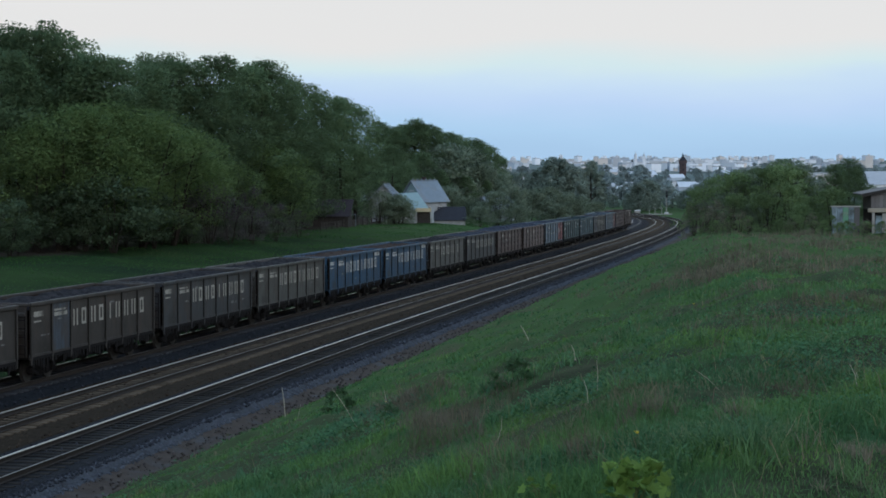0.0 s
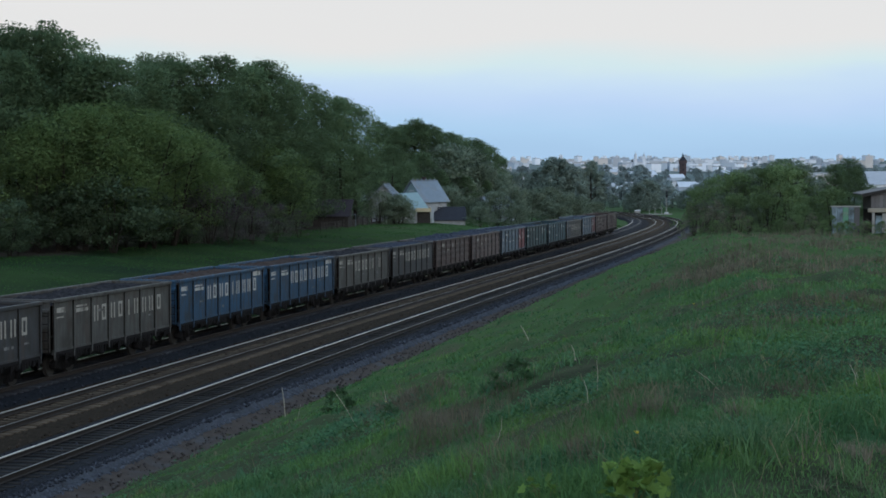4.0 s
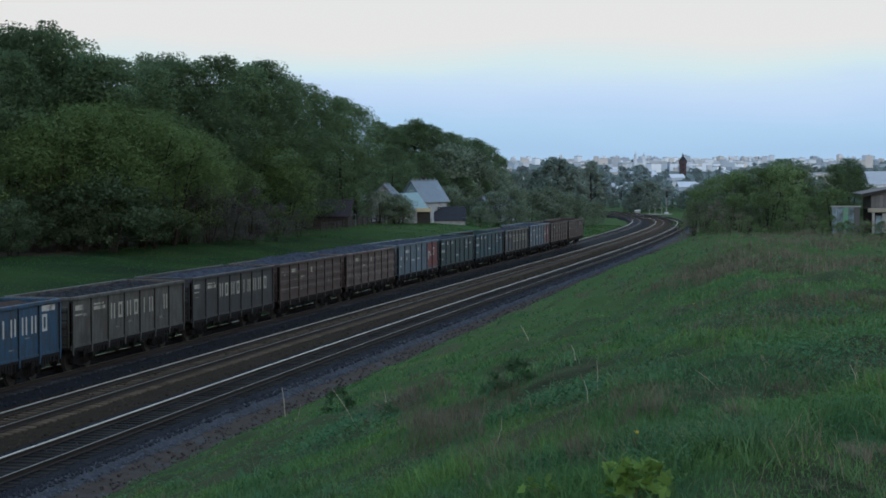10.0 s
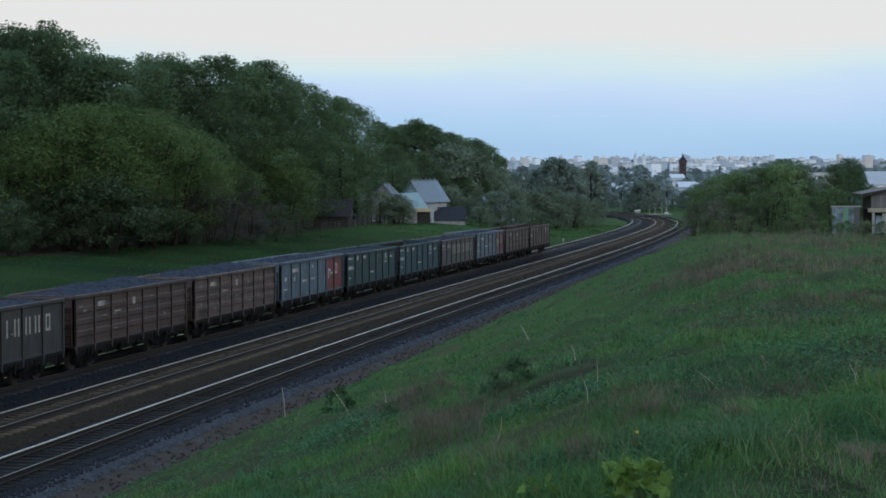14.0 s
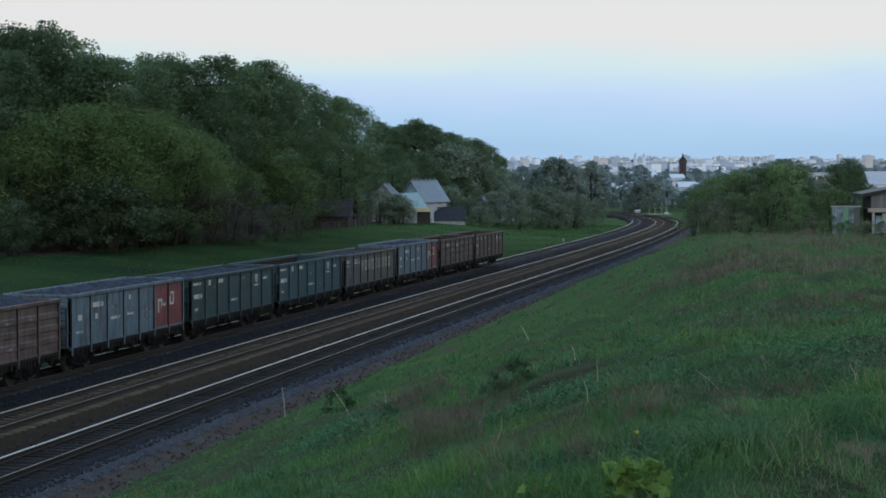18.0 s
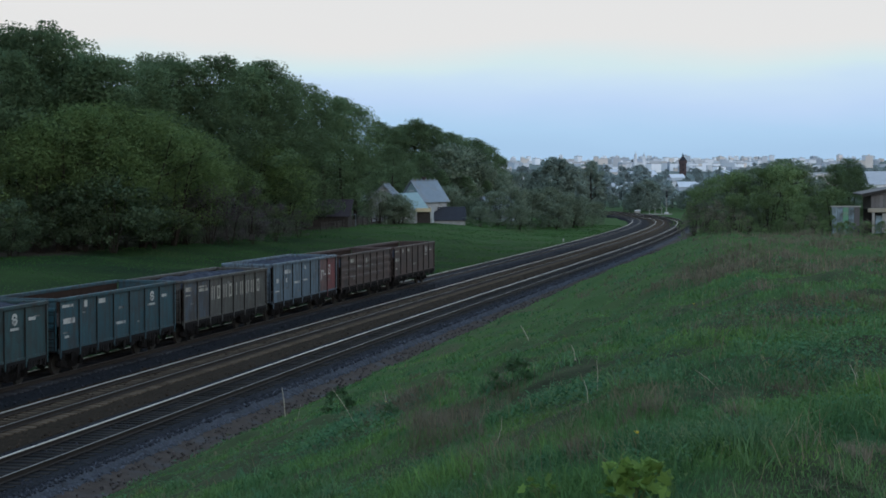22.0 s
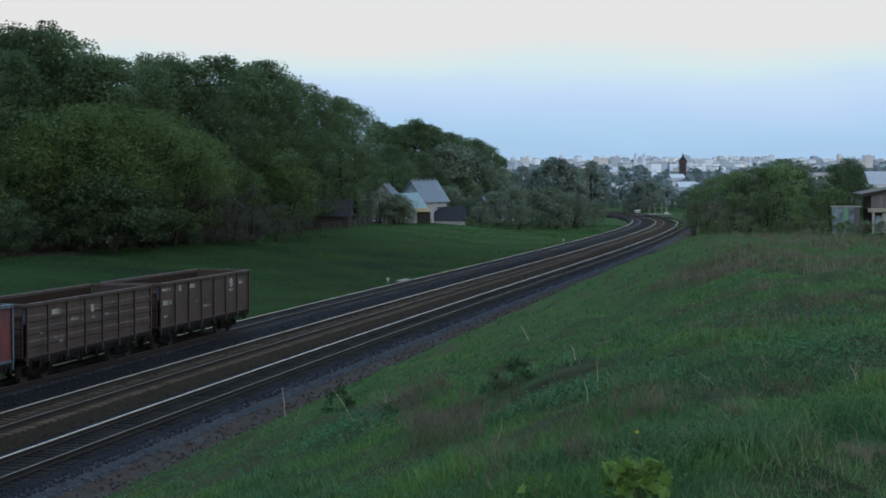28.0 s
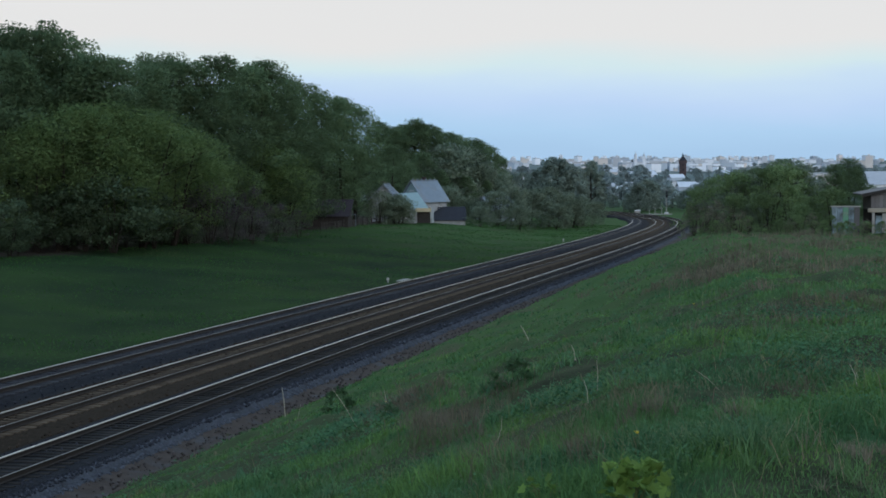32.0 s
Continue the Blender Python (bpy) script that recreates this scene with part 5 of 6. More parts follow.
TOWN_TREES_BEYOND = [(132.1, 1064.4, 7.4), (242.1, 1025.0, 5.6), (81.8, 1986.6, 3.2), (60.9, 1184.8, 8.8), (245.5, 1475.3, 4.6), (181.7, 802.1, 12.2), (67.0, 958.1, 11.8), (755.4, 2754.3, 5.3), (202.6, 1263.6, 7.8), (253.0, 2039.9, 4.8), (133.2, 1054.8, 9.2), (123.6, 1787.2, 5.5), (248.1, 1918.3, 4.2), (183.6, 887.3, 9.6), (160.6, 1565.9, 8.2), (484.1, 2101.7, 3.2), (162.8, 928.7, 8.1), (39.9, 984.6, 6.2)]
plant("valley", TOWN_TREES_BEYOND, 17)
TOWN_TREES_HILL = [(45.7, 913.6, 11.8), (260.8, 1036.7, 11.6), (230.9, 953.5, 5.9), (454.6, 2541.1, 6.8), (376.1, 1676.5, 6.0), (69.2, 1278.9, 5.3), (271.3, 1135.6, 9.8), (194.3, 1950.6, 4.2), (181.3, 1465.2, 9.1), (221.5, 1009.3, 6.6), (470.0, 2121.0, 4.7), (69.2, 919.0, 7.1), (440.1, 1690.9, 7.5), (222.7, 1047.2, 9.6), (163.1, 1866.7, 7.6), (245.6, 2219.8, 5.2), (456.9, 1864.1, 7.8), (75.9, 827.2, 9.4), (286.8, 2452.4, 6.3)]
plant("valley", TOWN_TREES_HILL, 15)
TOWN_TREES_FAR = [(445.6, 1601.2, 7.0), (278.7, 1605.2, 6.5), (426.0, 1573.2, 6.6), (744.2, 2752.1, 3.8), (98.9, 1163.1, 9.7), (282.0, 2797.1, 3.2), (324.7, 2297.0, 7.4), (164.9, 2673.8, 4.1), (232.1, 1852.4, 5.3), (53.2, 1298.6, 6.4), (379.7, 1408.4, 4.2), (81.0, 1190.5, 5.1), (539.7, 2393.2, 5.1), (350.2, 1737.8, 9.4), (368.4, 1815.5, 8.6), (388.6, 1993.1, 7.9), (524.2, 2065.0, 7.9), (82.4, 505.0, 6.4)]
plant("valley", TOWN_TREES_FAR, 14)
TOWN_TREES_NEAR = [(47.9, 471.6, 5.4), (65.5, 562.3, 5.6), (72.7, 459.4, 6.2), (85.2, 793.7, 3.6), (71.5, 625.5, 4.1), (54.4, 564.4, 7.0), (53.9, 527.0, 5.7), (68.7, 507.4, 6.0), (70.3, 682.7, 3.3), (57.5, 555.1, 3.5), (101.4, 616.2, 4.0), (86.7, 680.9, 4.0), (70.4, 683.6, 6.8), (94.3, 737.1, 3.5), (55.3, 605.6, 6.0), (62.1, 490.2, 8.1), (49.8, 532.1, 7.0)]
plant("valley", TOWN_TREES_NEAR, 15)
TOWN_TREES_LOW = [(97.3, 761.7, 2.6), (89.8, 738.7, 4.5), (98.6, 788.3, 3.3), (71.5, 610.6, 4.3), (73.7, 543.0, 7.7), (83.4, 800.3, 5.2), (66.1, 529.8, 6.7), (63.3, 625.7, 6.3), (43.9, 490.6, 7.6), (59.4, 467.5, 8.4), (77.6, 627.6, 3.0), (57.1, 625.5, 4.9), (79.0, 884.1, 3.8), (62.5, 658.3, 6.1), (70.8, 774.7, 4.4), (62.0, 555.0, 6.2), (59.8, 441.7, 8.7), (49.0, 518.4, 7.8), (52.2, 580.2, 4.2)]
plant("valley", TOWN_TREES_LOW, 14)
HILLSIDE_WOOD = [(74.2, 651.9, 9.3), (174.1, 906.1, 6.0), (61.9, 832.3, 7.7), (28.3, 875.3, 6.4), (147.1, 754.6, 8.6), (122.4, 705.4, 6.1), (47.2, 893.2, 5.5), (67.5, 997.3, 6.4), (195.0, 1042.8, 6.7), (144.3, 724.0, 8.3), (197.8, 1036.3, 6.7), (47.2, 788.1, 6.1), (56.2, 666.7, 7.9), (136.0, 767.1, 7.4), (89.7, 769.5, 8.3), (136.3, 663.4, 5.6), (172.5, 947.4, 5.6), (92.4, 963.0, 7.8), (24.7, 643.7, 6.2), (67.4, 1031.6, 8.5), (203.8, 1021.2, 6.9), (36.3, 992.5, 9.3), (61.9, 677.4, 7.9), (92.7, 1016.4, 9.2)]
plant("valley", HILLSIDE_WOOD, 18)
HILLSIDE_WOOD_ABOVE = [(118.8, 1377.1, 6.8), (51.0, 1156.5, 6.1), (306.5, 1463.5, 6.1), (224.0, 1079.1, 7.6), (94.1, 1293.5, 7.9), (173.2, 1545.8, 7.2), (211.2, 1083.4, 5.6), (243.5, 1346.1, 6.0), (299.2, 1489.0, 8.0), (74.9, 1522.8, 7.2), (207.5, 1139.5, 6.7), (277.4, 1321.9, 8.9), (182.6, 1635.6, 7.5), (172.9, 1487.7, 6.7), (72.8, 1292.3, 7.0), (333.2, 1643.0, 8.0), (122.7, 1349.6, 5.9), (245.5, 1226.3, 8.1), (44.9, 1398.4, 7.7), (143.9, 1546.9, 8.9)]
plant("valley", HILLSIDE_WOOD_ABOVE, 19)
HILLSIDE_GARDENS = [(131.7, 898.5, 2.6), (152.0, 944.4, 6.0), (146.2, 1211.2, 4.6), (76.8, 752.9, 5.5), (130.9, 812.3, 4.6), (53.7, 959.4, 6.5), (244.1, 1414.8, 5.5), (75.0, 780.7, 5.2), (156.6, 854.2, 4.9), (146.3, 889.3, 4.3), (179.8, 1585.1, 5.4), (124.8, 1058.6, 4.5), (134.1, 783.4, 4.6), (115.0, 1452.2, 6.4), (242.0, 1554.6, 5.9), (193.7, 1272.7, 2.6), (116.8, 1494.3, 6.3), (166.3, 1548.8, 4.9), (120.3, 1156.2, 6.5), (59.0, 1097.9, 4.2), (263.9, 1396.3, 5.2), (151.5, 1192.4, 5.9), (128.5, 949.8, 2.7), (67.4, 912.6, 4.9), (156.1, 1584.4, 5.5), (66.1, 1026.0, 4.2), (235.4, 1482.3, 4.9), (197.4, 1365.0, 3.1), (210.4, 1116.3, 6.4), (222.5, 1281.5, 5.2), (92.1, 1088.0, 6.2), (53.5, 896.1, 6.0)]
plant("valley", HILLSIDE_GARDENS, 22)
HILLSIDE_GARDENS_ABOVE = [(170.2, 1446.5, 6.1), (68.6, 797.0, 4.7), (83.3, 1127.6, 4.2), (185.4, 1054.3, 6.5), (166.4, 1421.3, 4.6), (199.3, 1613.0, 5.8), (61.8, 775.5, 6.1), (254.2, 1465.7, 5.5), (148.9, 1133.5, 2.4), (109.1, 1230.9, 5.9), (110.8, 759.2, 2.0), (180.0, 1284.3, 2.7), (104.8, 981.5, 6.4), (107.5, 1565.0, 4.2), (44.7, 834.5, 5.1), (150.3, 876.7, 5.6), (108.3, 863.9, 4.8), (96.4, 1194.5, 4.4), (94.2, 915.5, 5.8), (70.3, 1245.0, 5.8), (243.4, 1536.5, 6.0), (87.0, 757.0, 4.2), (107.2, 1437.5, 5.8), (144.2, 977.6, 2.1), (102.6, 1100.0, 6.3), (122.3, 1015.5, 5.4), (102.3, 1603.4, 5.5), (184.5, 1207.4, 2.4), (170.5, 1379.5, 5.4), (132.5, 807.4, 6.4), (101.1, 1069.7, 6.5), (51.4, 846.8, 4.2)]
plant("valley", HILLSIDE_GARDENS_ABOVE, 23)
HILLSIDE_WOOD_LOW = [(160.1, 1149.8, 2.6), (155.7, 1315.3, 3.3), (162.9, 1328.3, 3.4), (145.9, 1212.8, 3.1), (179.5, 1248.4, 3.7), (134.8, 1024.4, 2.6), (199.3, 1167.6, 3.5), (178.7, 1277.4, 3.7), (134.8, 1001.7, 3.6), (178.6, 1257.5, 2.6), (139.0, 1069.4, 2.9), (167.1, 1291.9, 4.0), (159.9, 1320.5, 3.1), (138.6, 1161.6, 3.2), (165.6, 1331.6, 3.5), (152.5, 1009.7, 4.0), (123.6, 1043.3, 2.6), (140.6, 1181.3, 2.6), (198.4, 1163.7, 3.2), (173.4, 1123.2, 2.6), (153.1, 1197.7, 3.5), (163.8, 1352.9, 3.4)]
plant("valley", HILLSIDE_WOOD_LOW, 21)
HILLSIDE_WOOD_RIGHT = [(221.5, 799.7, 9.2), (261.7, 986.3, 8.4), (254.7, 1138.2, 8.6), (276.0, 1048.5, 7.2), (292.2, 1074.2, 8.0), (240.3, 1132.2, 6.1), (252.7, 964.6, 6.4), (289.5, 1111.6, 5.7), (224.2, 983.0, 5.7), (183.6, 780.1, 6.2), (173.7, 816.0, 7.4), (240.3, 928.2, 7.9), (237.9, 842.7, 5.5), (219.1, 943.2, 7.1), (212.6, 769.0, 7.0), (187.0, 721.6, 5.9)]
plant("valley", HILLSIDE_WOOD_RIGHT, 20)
WEED_CLUMPS = [(1.23, 26.3, 0.5), (-2.6, 39.6, 0.6), (3.3, 12.4, 0.2), (-1.0, 30.0, 0.4)]
plant("nettle", WEED_CLUMPS, 5)
for kinds in KINDS.values():
    for proto, _ in kinds:
        for ob in (*proto.children_recursive, proto):
            bpy.data.objects.remove(ob)


# ---- houses across the line ----
M_WHITEWASH = surface("weathered_whitewash", (0.30, 0.325, 0.355), (0.43, 0.46, 0.49), 1.0, 0.85, 0, 0.15, 20, (0.22, 0.22, 0.21), 0.9, 0.4)
M_TEAL_SHEET = surface("pale_teal_sheet", (0.20, 0.31, 0.33), (0.31, 0.42, 0.44), 1.0, 0.5, 0.1, 0.1, 10)
M_ZINC = surface("weathered_zinc_roof", (0.155, 0.195, 0.245), (0.245, 0.295, 0.345), 0.8, 0.45, 0.4, 0.1, 10, (0.2, 0.2, 0.21), 0.6, 0.3)
M_OLD_SHEET = surface("old_grey_sheet", (0.050, 0.051, 0.056), (0.082, 0.083, 0.090), 0.8, 0.6, 0.1, 0.15, 8)
M_DARK_ROOF = surface("dark_felt_roof", (0.026, 0.029, 0.038), (0.045, 0.049, 0.060), 1.0, 0.85, 0, 0.2, 10)
M_SHED_ROOF = surface("plum_grey_felt", (0.034, 0.031, 0.038), (0.058, 0.052, 0.062), 1.0, 0.85, 0, 0.2, 10)
M_CREAM = surface("cream_boards", (0.48, 0.40, 0.26), (0.62, 0.54, 0.38), 1.5, 0.7, 0, 0.15, 20)
M_DARK_WOOD = surface("dark_old_boards", (0.026, 0.025, 0.025), (0.062, 0.057, 0.054), 2.0, 0.9, 0, 0.4, 30, by_piece=0.2)
M_GREY_WOOD = surface("silvered_boards", (0.065, 0.060, 0.058), (0.12, 0.112, 0.108), 2.0, 0.9, 0, 0.4, 30, by_piece=0.2)
M_BARN_WOOD = surface("mauve_grey_boards", (0.13, 0.122, 0.128), (0.20, 0.19, 0.20), 2.0, 0.9, 0, 0.4, 30, by_piece=0.2)
M_STONE = surface("pale_weathered_stone", (0.24, 0.24, 0.24), (0.38, 0.38, 0.37), 2.0, 0.9, 0, 0.2, 20)
M_GLASS = surface("dark_window_glass", (0.02, 0.025, 0.03), (0.035, 0.04, 0.05), 1.0, 0.08, 0, 0.0)
M_BRICK = surface("red_brick_far", (0.062, 0.048, 0.052), (0.105, 0.078, 0.080), 0.6, 0.9, 0, 0.1, 8)
# the bluish haze over the town is mixed into its pale facade colours
M_PALE = surface("haze_tinted_pale_facade", (0.64, 0.68, 0.76), (0.80, 0.83, 0.88), 0.05, 0.8, 0, 0, 1.0, by_piece=0.32)
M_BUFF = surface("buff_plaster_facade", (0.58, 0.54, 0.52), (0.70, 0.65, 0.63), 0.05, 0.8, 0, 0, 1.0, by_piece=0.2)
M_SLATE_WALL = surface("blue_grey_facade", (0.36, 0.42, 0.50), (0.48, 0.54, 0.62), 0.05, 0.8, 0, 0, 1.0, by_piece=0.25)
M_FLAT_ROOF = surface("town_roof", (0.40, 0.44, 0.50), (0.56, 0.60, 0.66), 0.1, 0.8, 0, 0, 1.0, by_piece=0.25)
M_WHITE_STEEL = surface("white_painted_steel", (0.55, 0.56, 0.57), (0.72, 0.72, 0.72), 2.0, 0.6, 0, 0.05)
M_GREEN_SHEET = surface("chipped_green_sheet", (0.06, 0.20, 0.12), (0.12, 0.30, 0.20), 1.5, 0.7, 0, 0.1, 12, (0.20, 0.22, 0.20), 2.2, 0.6)
M_BLUE_SHEET = surface("pale_blue_sheet", (0.14, 0.20, 0.25), (0.28, 0.36, 0.42), 1.5, 0.8, 0, 0.1, 12, (0.10, 0.12, 0.12), 2.2, 0.7, by_piece=0.35)


def on_ground(x, y, dz=0.0, turn=0.0):
    return pose(x, y, float(ground_z(x, y)[0]) + dz, 0, 0, turn)


def holed(length, height, thick, holes, x0=0.0, z0=0.0, y0=0.0):
    """A wall along x with rectangular openings right through it."""
    bm = bmesh.new()
    xs = sorted({0.0, length, *[h[0] for h in holes], *[h[1] for h in holes]})
    for a, b in zip(xs, xs[1:]):
        cut = sorted((h[2], h[3]) for h in holes if h[0] < (a + b) / 2 < h[1])
        z = 0.0
        for lo, hi in cut:
            if lo > z:
                box(bm, x0 + a, x0 + b, y0, y0 + thick, z0 + z, z0 + lo)
            z = hi
        if z < height:
            box(bm, x0 + a, x0 + b, y0, y0 + thick, z0 + z, z0 + height)
    return bm


def window(parent, x0, x1, z0, z1, y, m=None):
    """Frame with a cross bar, panes and a sill in a wall facing -y."""
    w = part("window", boxed((x0, x0 + 0.08, y, y + 0.08, z0, z1), (x1 - 0.08, x1, y, y + 0.08, z0, z1), (x0 + 0.08, x1 - 0.08, y, y + 0.08, z0, z0 + 0.08), (x0 + 0.08, x1 - 0.08, y, y + 0.08, z1 - 0.08, z1), ((x0 + x1) / 2 - 0.03, (x0 + x1) / 2 + 0.03, y, y + 0.07, z0 + 0.08, z1 - 0.08)), M_WHITE_STEEL, parent, "white window frame", m)
    part("pane", boxed((x0 + 0.08, x1 - 0.08, y + 0.09, y + 0.11, z0 + 0.08, z1 - 0.08)), M_GLASS, w)
    part("sill", boxed((x0 - 0.05, x1 + 0.05, y - 0.12, y + 0.02, z0 - 0.07, z0)), M_WHITE_STEEL, w)
    return w


def slab(pts, thick):
    """A flat roof slope with thickness from four corners."""
    bm = bmesh.new()
    a = [bm.verts.new(p) for p in pts]
    b = [bm.verts.new((p[0], p[1], p[2] - thick)) for p in pts]
    bm.faces.new(a)
    bm.faces.new(b[::-1])
    for i in range(len(pts)):
        bm.faces.new((a[i], b[i], b[(i + 1) % len(pts)], a[(i + 1) % len(pts)]))
    bmesh.ops.recalc_face_normals(bm, faces=bm.faces[:])
    return bm


def gable_house(x, y, turn, length, width, wall_h, roof_h, wall_m, roof_m, gable_m, label, name="house"):
    h = empty(name, on_ground(x, y, 0.0, turn), label, "house")
    L, W = length / 2, width / 2
    part("foundation", boxed((-L - 0.05, L + 0.05, -W - 0.05, W + 0.05, -0.8, 0.35)), M_FLAT_ROOF, h)
    holes = [(length * f - 0.55, length * f + 0.55, 0.9, 2.2) for f in (0.25, 0.7)]
    part("wall", holed(length, wall_h - 0.35, 0.25, holes, -L, 0.35, -W), wall_m, h)
    part("wall", boxed((-L, L, W - 0.25, W, 0.35, wall_h)), wall_m, h)
    for sx in (-1, 1):
        part("wall", boxed((sx * (L - 0.125) - 0.125, sx * (L - 0.125) + 0.125, -W + 0.25, W - 0.25, 0.35, wall_h)), wall_m, h)
        bm = bmesh.new()
        x1, x2 = sx * (L - 0.02), sx * (L - 0.2)
        a = [bm.verts.new(p) for p in ((x1, -W, wall_h), (x1, W, wall_h), (x1, 0, wall_h + roof_h))]
        b = [bm.verts.new(p) for p in ((x2, -W, wall_h), (x2, W, wall_h), (x2, 0, wall_h + roof_h))]
        bm.faces.new(a)
        bm.faces.new(b[::-1])
        for i in range(3):
            bm.faces.new((a[i], b[i], b[(i + 1) % 3], a[(i + 1) % 3]))
        bmesh.ops.recalc_face_normals(bm, faces=bm.faces[:])
        part("gable", bm, gable_m, h, "boarded gable")
        window(h, -0.5, 0.5, wall_h + 0.35 * roof_h - 0.5, wall_h + 0.35 * roof_h + 0.4, 0.0, pose(sx * (L + 0.03), 0, 0, 0, 0, -90 if sx < 0 else 90))
    for a, b, lo, hi in holes:
        window(h, -L + a, -L + b, 0.35 + lo, 0.35 + hi, -W + 0.06)
    drop = roof_h / W * 0.5
    for sy in (-1, 1):
        r = part("roof_slope", slab([(-L - 0.4, sy * (W + 0.5), wall_h - drop + 0.12), (L + 0.4, sy * (W + 0.5), wall_h - drop + 0.12), (L + 0.4, 0, wall_h + roof_h + 0.12), (-L - 0.4, 0, wall_h + roof_h + 0.12)], 0.1), roof_m, h)
        bm = bmesh.new()
        for k in range(int(length / 0.6)):
            xx = -L - 0.3 + 0.62 * k
            rod(bm, (xx, sy * (W + 0.48), wall_h - drop + 0.16), (xx, sy * 0.02, wall_h + roof_h + 0.13), 0.025, seg=4)
        tagged(part("standing_seams", bm, roof_m, r), kind="stuff")
    ridge = part("ridge_cap", boxed((-L - 0.4, L + 0.4, -0.16, 0.16, wall_h + roof_h + 0.05, wall_h + roof_h + 0.17)), roof_m, h)
    for k in range(6):
        part("ridge_crest", boxed((-L + 0.3 + k * (length - 0.6) / 5 - 0.18, -L + 0.3 + k * (length - 0.6) / 5 + 0.18, -0.05, 0.05, wall_h + roof_h + 0.17, wall_h + roof_h + 0.36), bevel=0.03), roof_m, ridge)
    part("chimney", boxed((L * 0.3 - 0.25, L * 0.3 + 0.25, 0.5, 1.0, wall_h, wall_h + roof_h + 0.5), (L * 0.3 - 0.3, L * 0.3 + 0.3, 0.45, 1.05, wall_h + roof_h + 0.5, wall_h + roof_h + 0.62)), M_BRICK, h, "brick chimney")
    return h


gable_house(-3.2, 265, 48, 5.8, 5.0, 3.75, 2.95, M_WHITEWASH, M_ZINC, M_TEAL_SHEET, "white house with grey metal roof and teal gable")
gable_house(-9.3, 262, 78, 4.4, 3.8, 4.1, 1.9, M_WHITEWASH, M_ZINC, M_WHITEWASH, "small white house behind the trees")
gable_house(9.5, 292, 40, 6.0, 5.0, 2.4, 1.8, M_WHITEWASH, M_ZINC, M_WHITEWASH, "low pale house behind the lineside bushes")


def shed(x, y, turn, length, depth, low, high, wall_m, roof_m, label, door=True):
    """Single-pitch shed, its low eave to the front (-y)."""
    h = empty("shed", on_ground(x, y, 0.0, turn), label, "shed")
    L, D = length / 2, depth / 2
    n = max(6, int(length / 0.28))
    for i in range(n):
        a = -L + length * i / n
        part("board", boxed((a, a + length / n - 0.02, -D, -D + 0.05, -0.3, low)), wall_m, h)
    part("back_wall", boxed((-L, L, D - 0.05, D, -0.3, high)), wall_m, h)
    for sx in (-1, 1):
        bm = bmesh.new()
        pts = [(sx * L, -D + 0.05, -0.3), (sx * L, D - 0.05, -0.3), (sx * L, D - 0.05, high), (sx * L, -D + 0.05, low)]
        a = [bm.verts.new(p) for p in pts]
        b = [bm.verts.new((p[0] - sx * 0.05, p[1], p[2])) for p in pts]
        bm.faces.new(a)
        bm.faces.new(b[::-1])
        for i in range(4):
            bm.faces.new((a[i], b[i], b[(i + 1) % 4], a[(i + 1) % 4]))
        bmesh.ops.recalc_face_normals(bm, faces=bm.faces[:])
        part("side_wall", bm, wall_m, h)
    k = (high - low) / depth
    part("roof", slab([(-L - 0.3, -D - 0.35, low + 0.1 - 0.35 * k), (L + 0.3, -D - 0.35, low + 0.1 - 0.35 * k), (L + 0.3, D + 0.3, high + 0.1 + 0.3 * k), (-L - 0.3, D + 0.3, high + 0.1 + 0.3 * k)], 0.08), roof_m, h)
    if door:
        part("door", boxed((L * 0.3, L * 0.3 + 0.9, -D - 0.04, -D - 0.005, -0.1, min(low - 0.1, 1.8))), M_DARK_WOOD, h, "dark plank door")
    return h


shed(0.75, 263, 4, 5.6, 3.0, 0.75, 2.5, M_WHITEWASH, M_DARK_ROOF, "low shed with a dark roof and whitewashed front", False)
shed(-16.2, 230, -6, 5.6, 3.4, 1.6, 3.6, M_DARK_WOOD, M_SHED_ROOF, "dark wooden shed under the trees")


def annex():
    """Garage wing before the house, under one teal slope."""
    h = empty("garage_wing", on_ground(-4.55, 257.6, 0.0, -7), "white garage wing with a pale teal sheet roof", "garage")
    part("front_wall", holed(5.8, 2.2, 0.2, [(3.45, 5.6, 0.0, 1.8), (1.6, 2.5, 0.75, 1.7)], -2.9, 0.0, -1.5), M_WHITEWASH, h)
    part("garage_door", boxed((0.56, 2.69, -1.38, -1.32, 0.0, 1.8)), M_DARK_WOOD, h, "dark brown garage door")
    window(h, -1.3, -0.4, 0.75, 1.7, -1.44)
    for x in (-2.9, 2.7):
        part("side_wall", boxed((x, x + 0.2, -1.3, 1.5, 0.0, 2.25)), M_WHITEWASH, h)
    part("roof", slab([(-3.2, -1.9, 2.25), (2.5, -1.9, 2.45), (0.2, 1.6, 4.9), (-3.0, 1.6, 4.7)], 0.1), M_TEAL_SHEET, h, "pale teal sheet roof")
    part("balcony", boxed((0.4, 2.9, -1.95, -1.72, 1.82, 2.42)), M_CREAM, h, "cream boarded balcony front")


annex()


def gate_frame():
    g = empty("garden_gate", on_ground(-13.2, 233, 0, 0), "white-painted open gate frame beside the shed", "gate")
    for x in (-0.42, 0.42):
        part("gate_post", boxed((x - 0.06, x + 0.06, -0.06, 0.06, -0.3, 1.75)), M_BLUE_SHEET, g)
    part("lintel", boxed((-0.48, 0.48, -0.05, 0.05, 1.75, 1.87)), M_BLUE_SHEET, g)
    part("gate_leaf", boxed((-0.36, 0.3, 0.08, 0.12, 0.05, 1.1)), M_GREY_WOOD, g)


gate_frame()


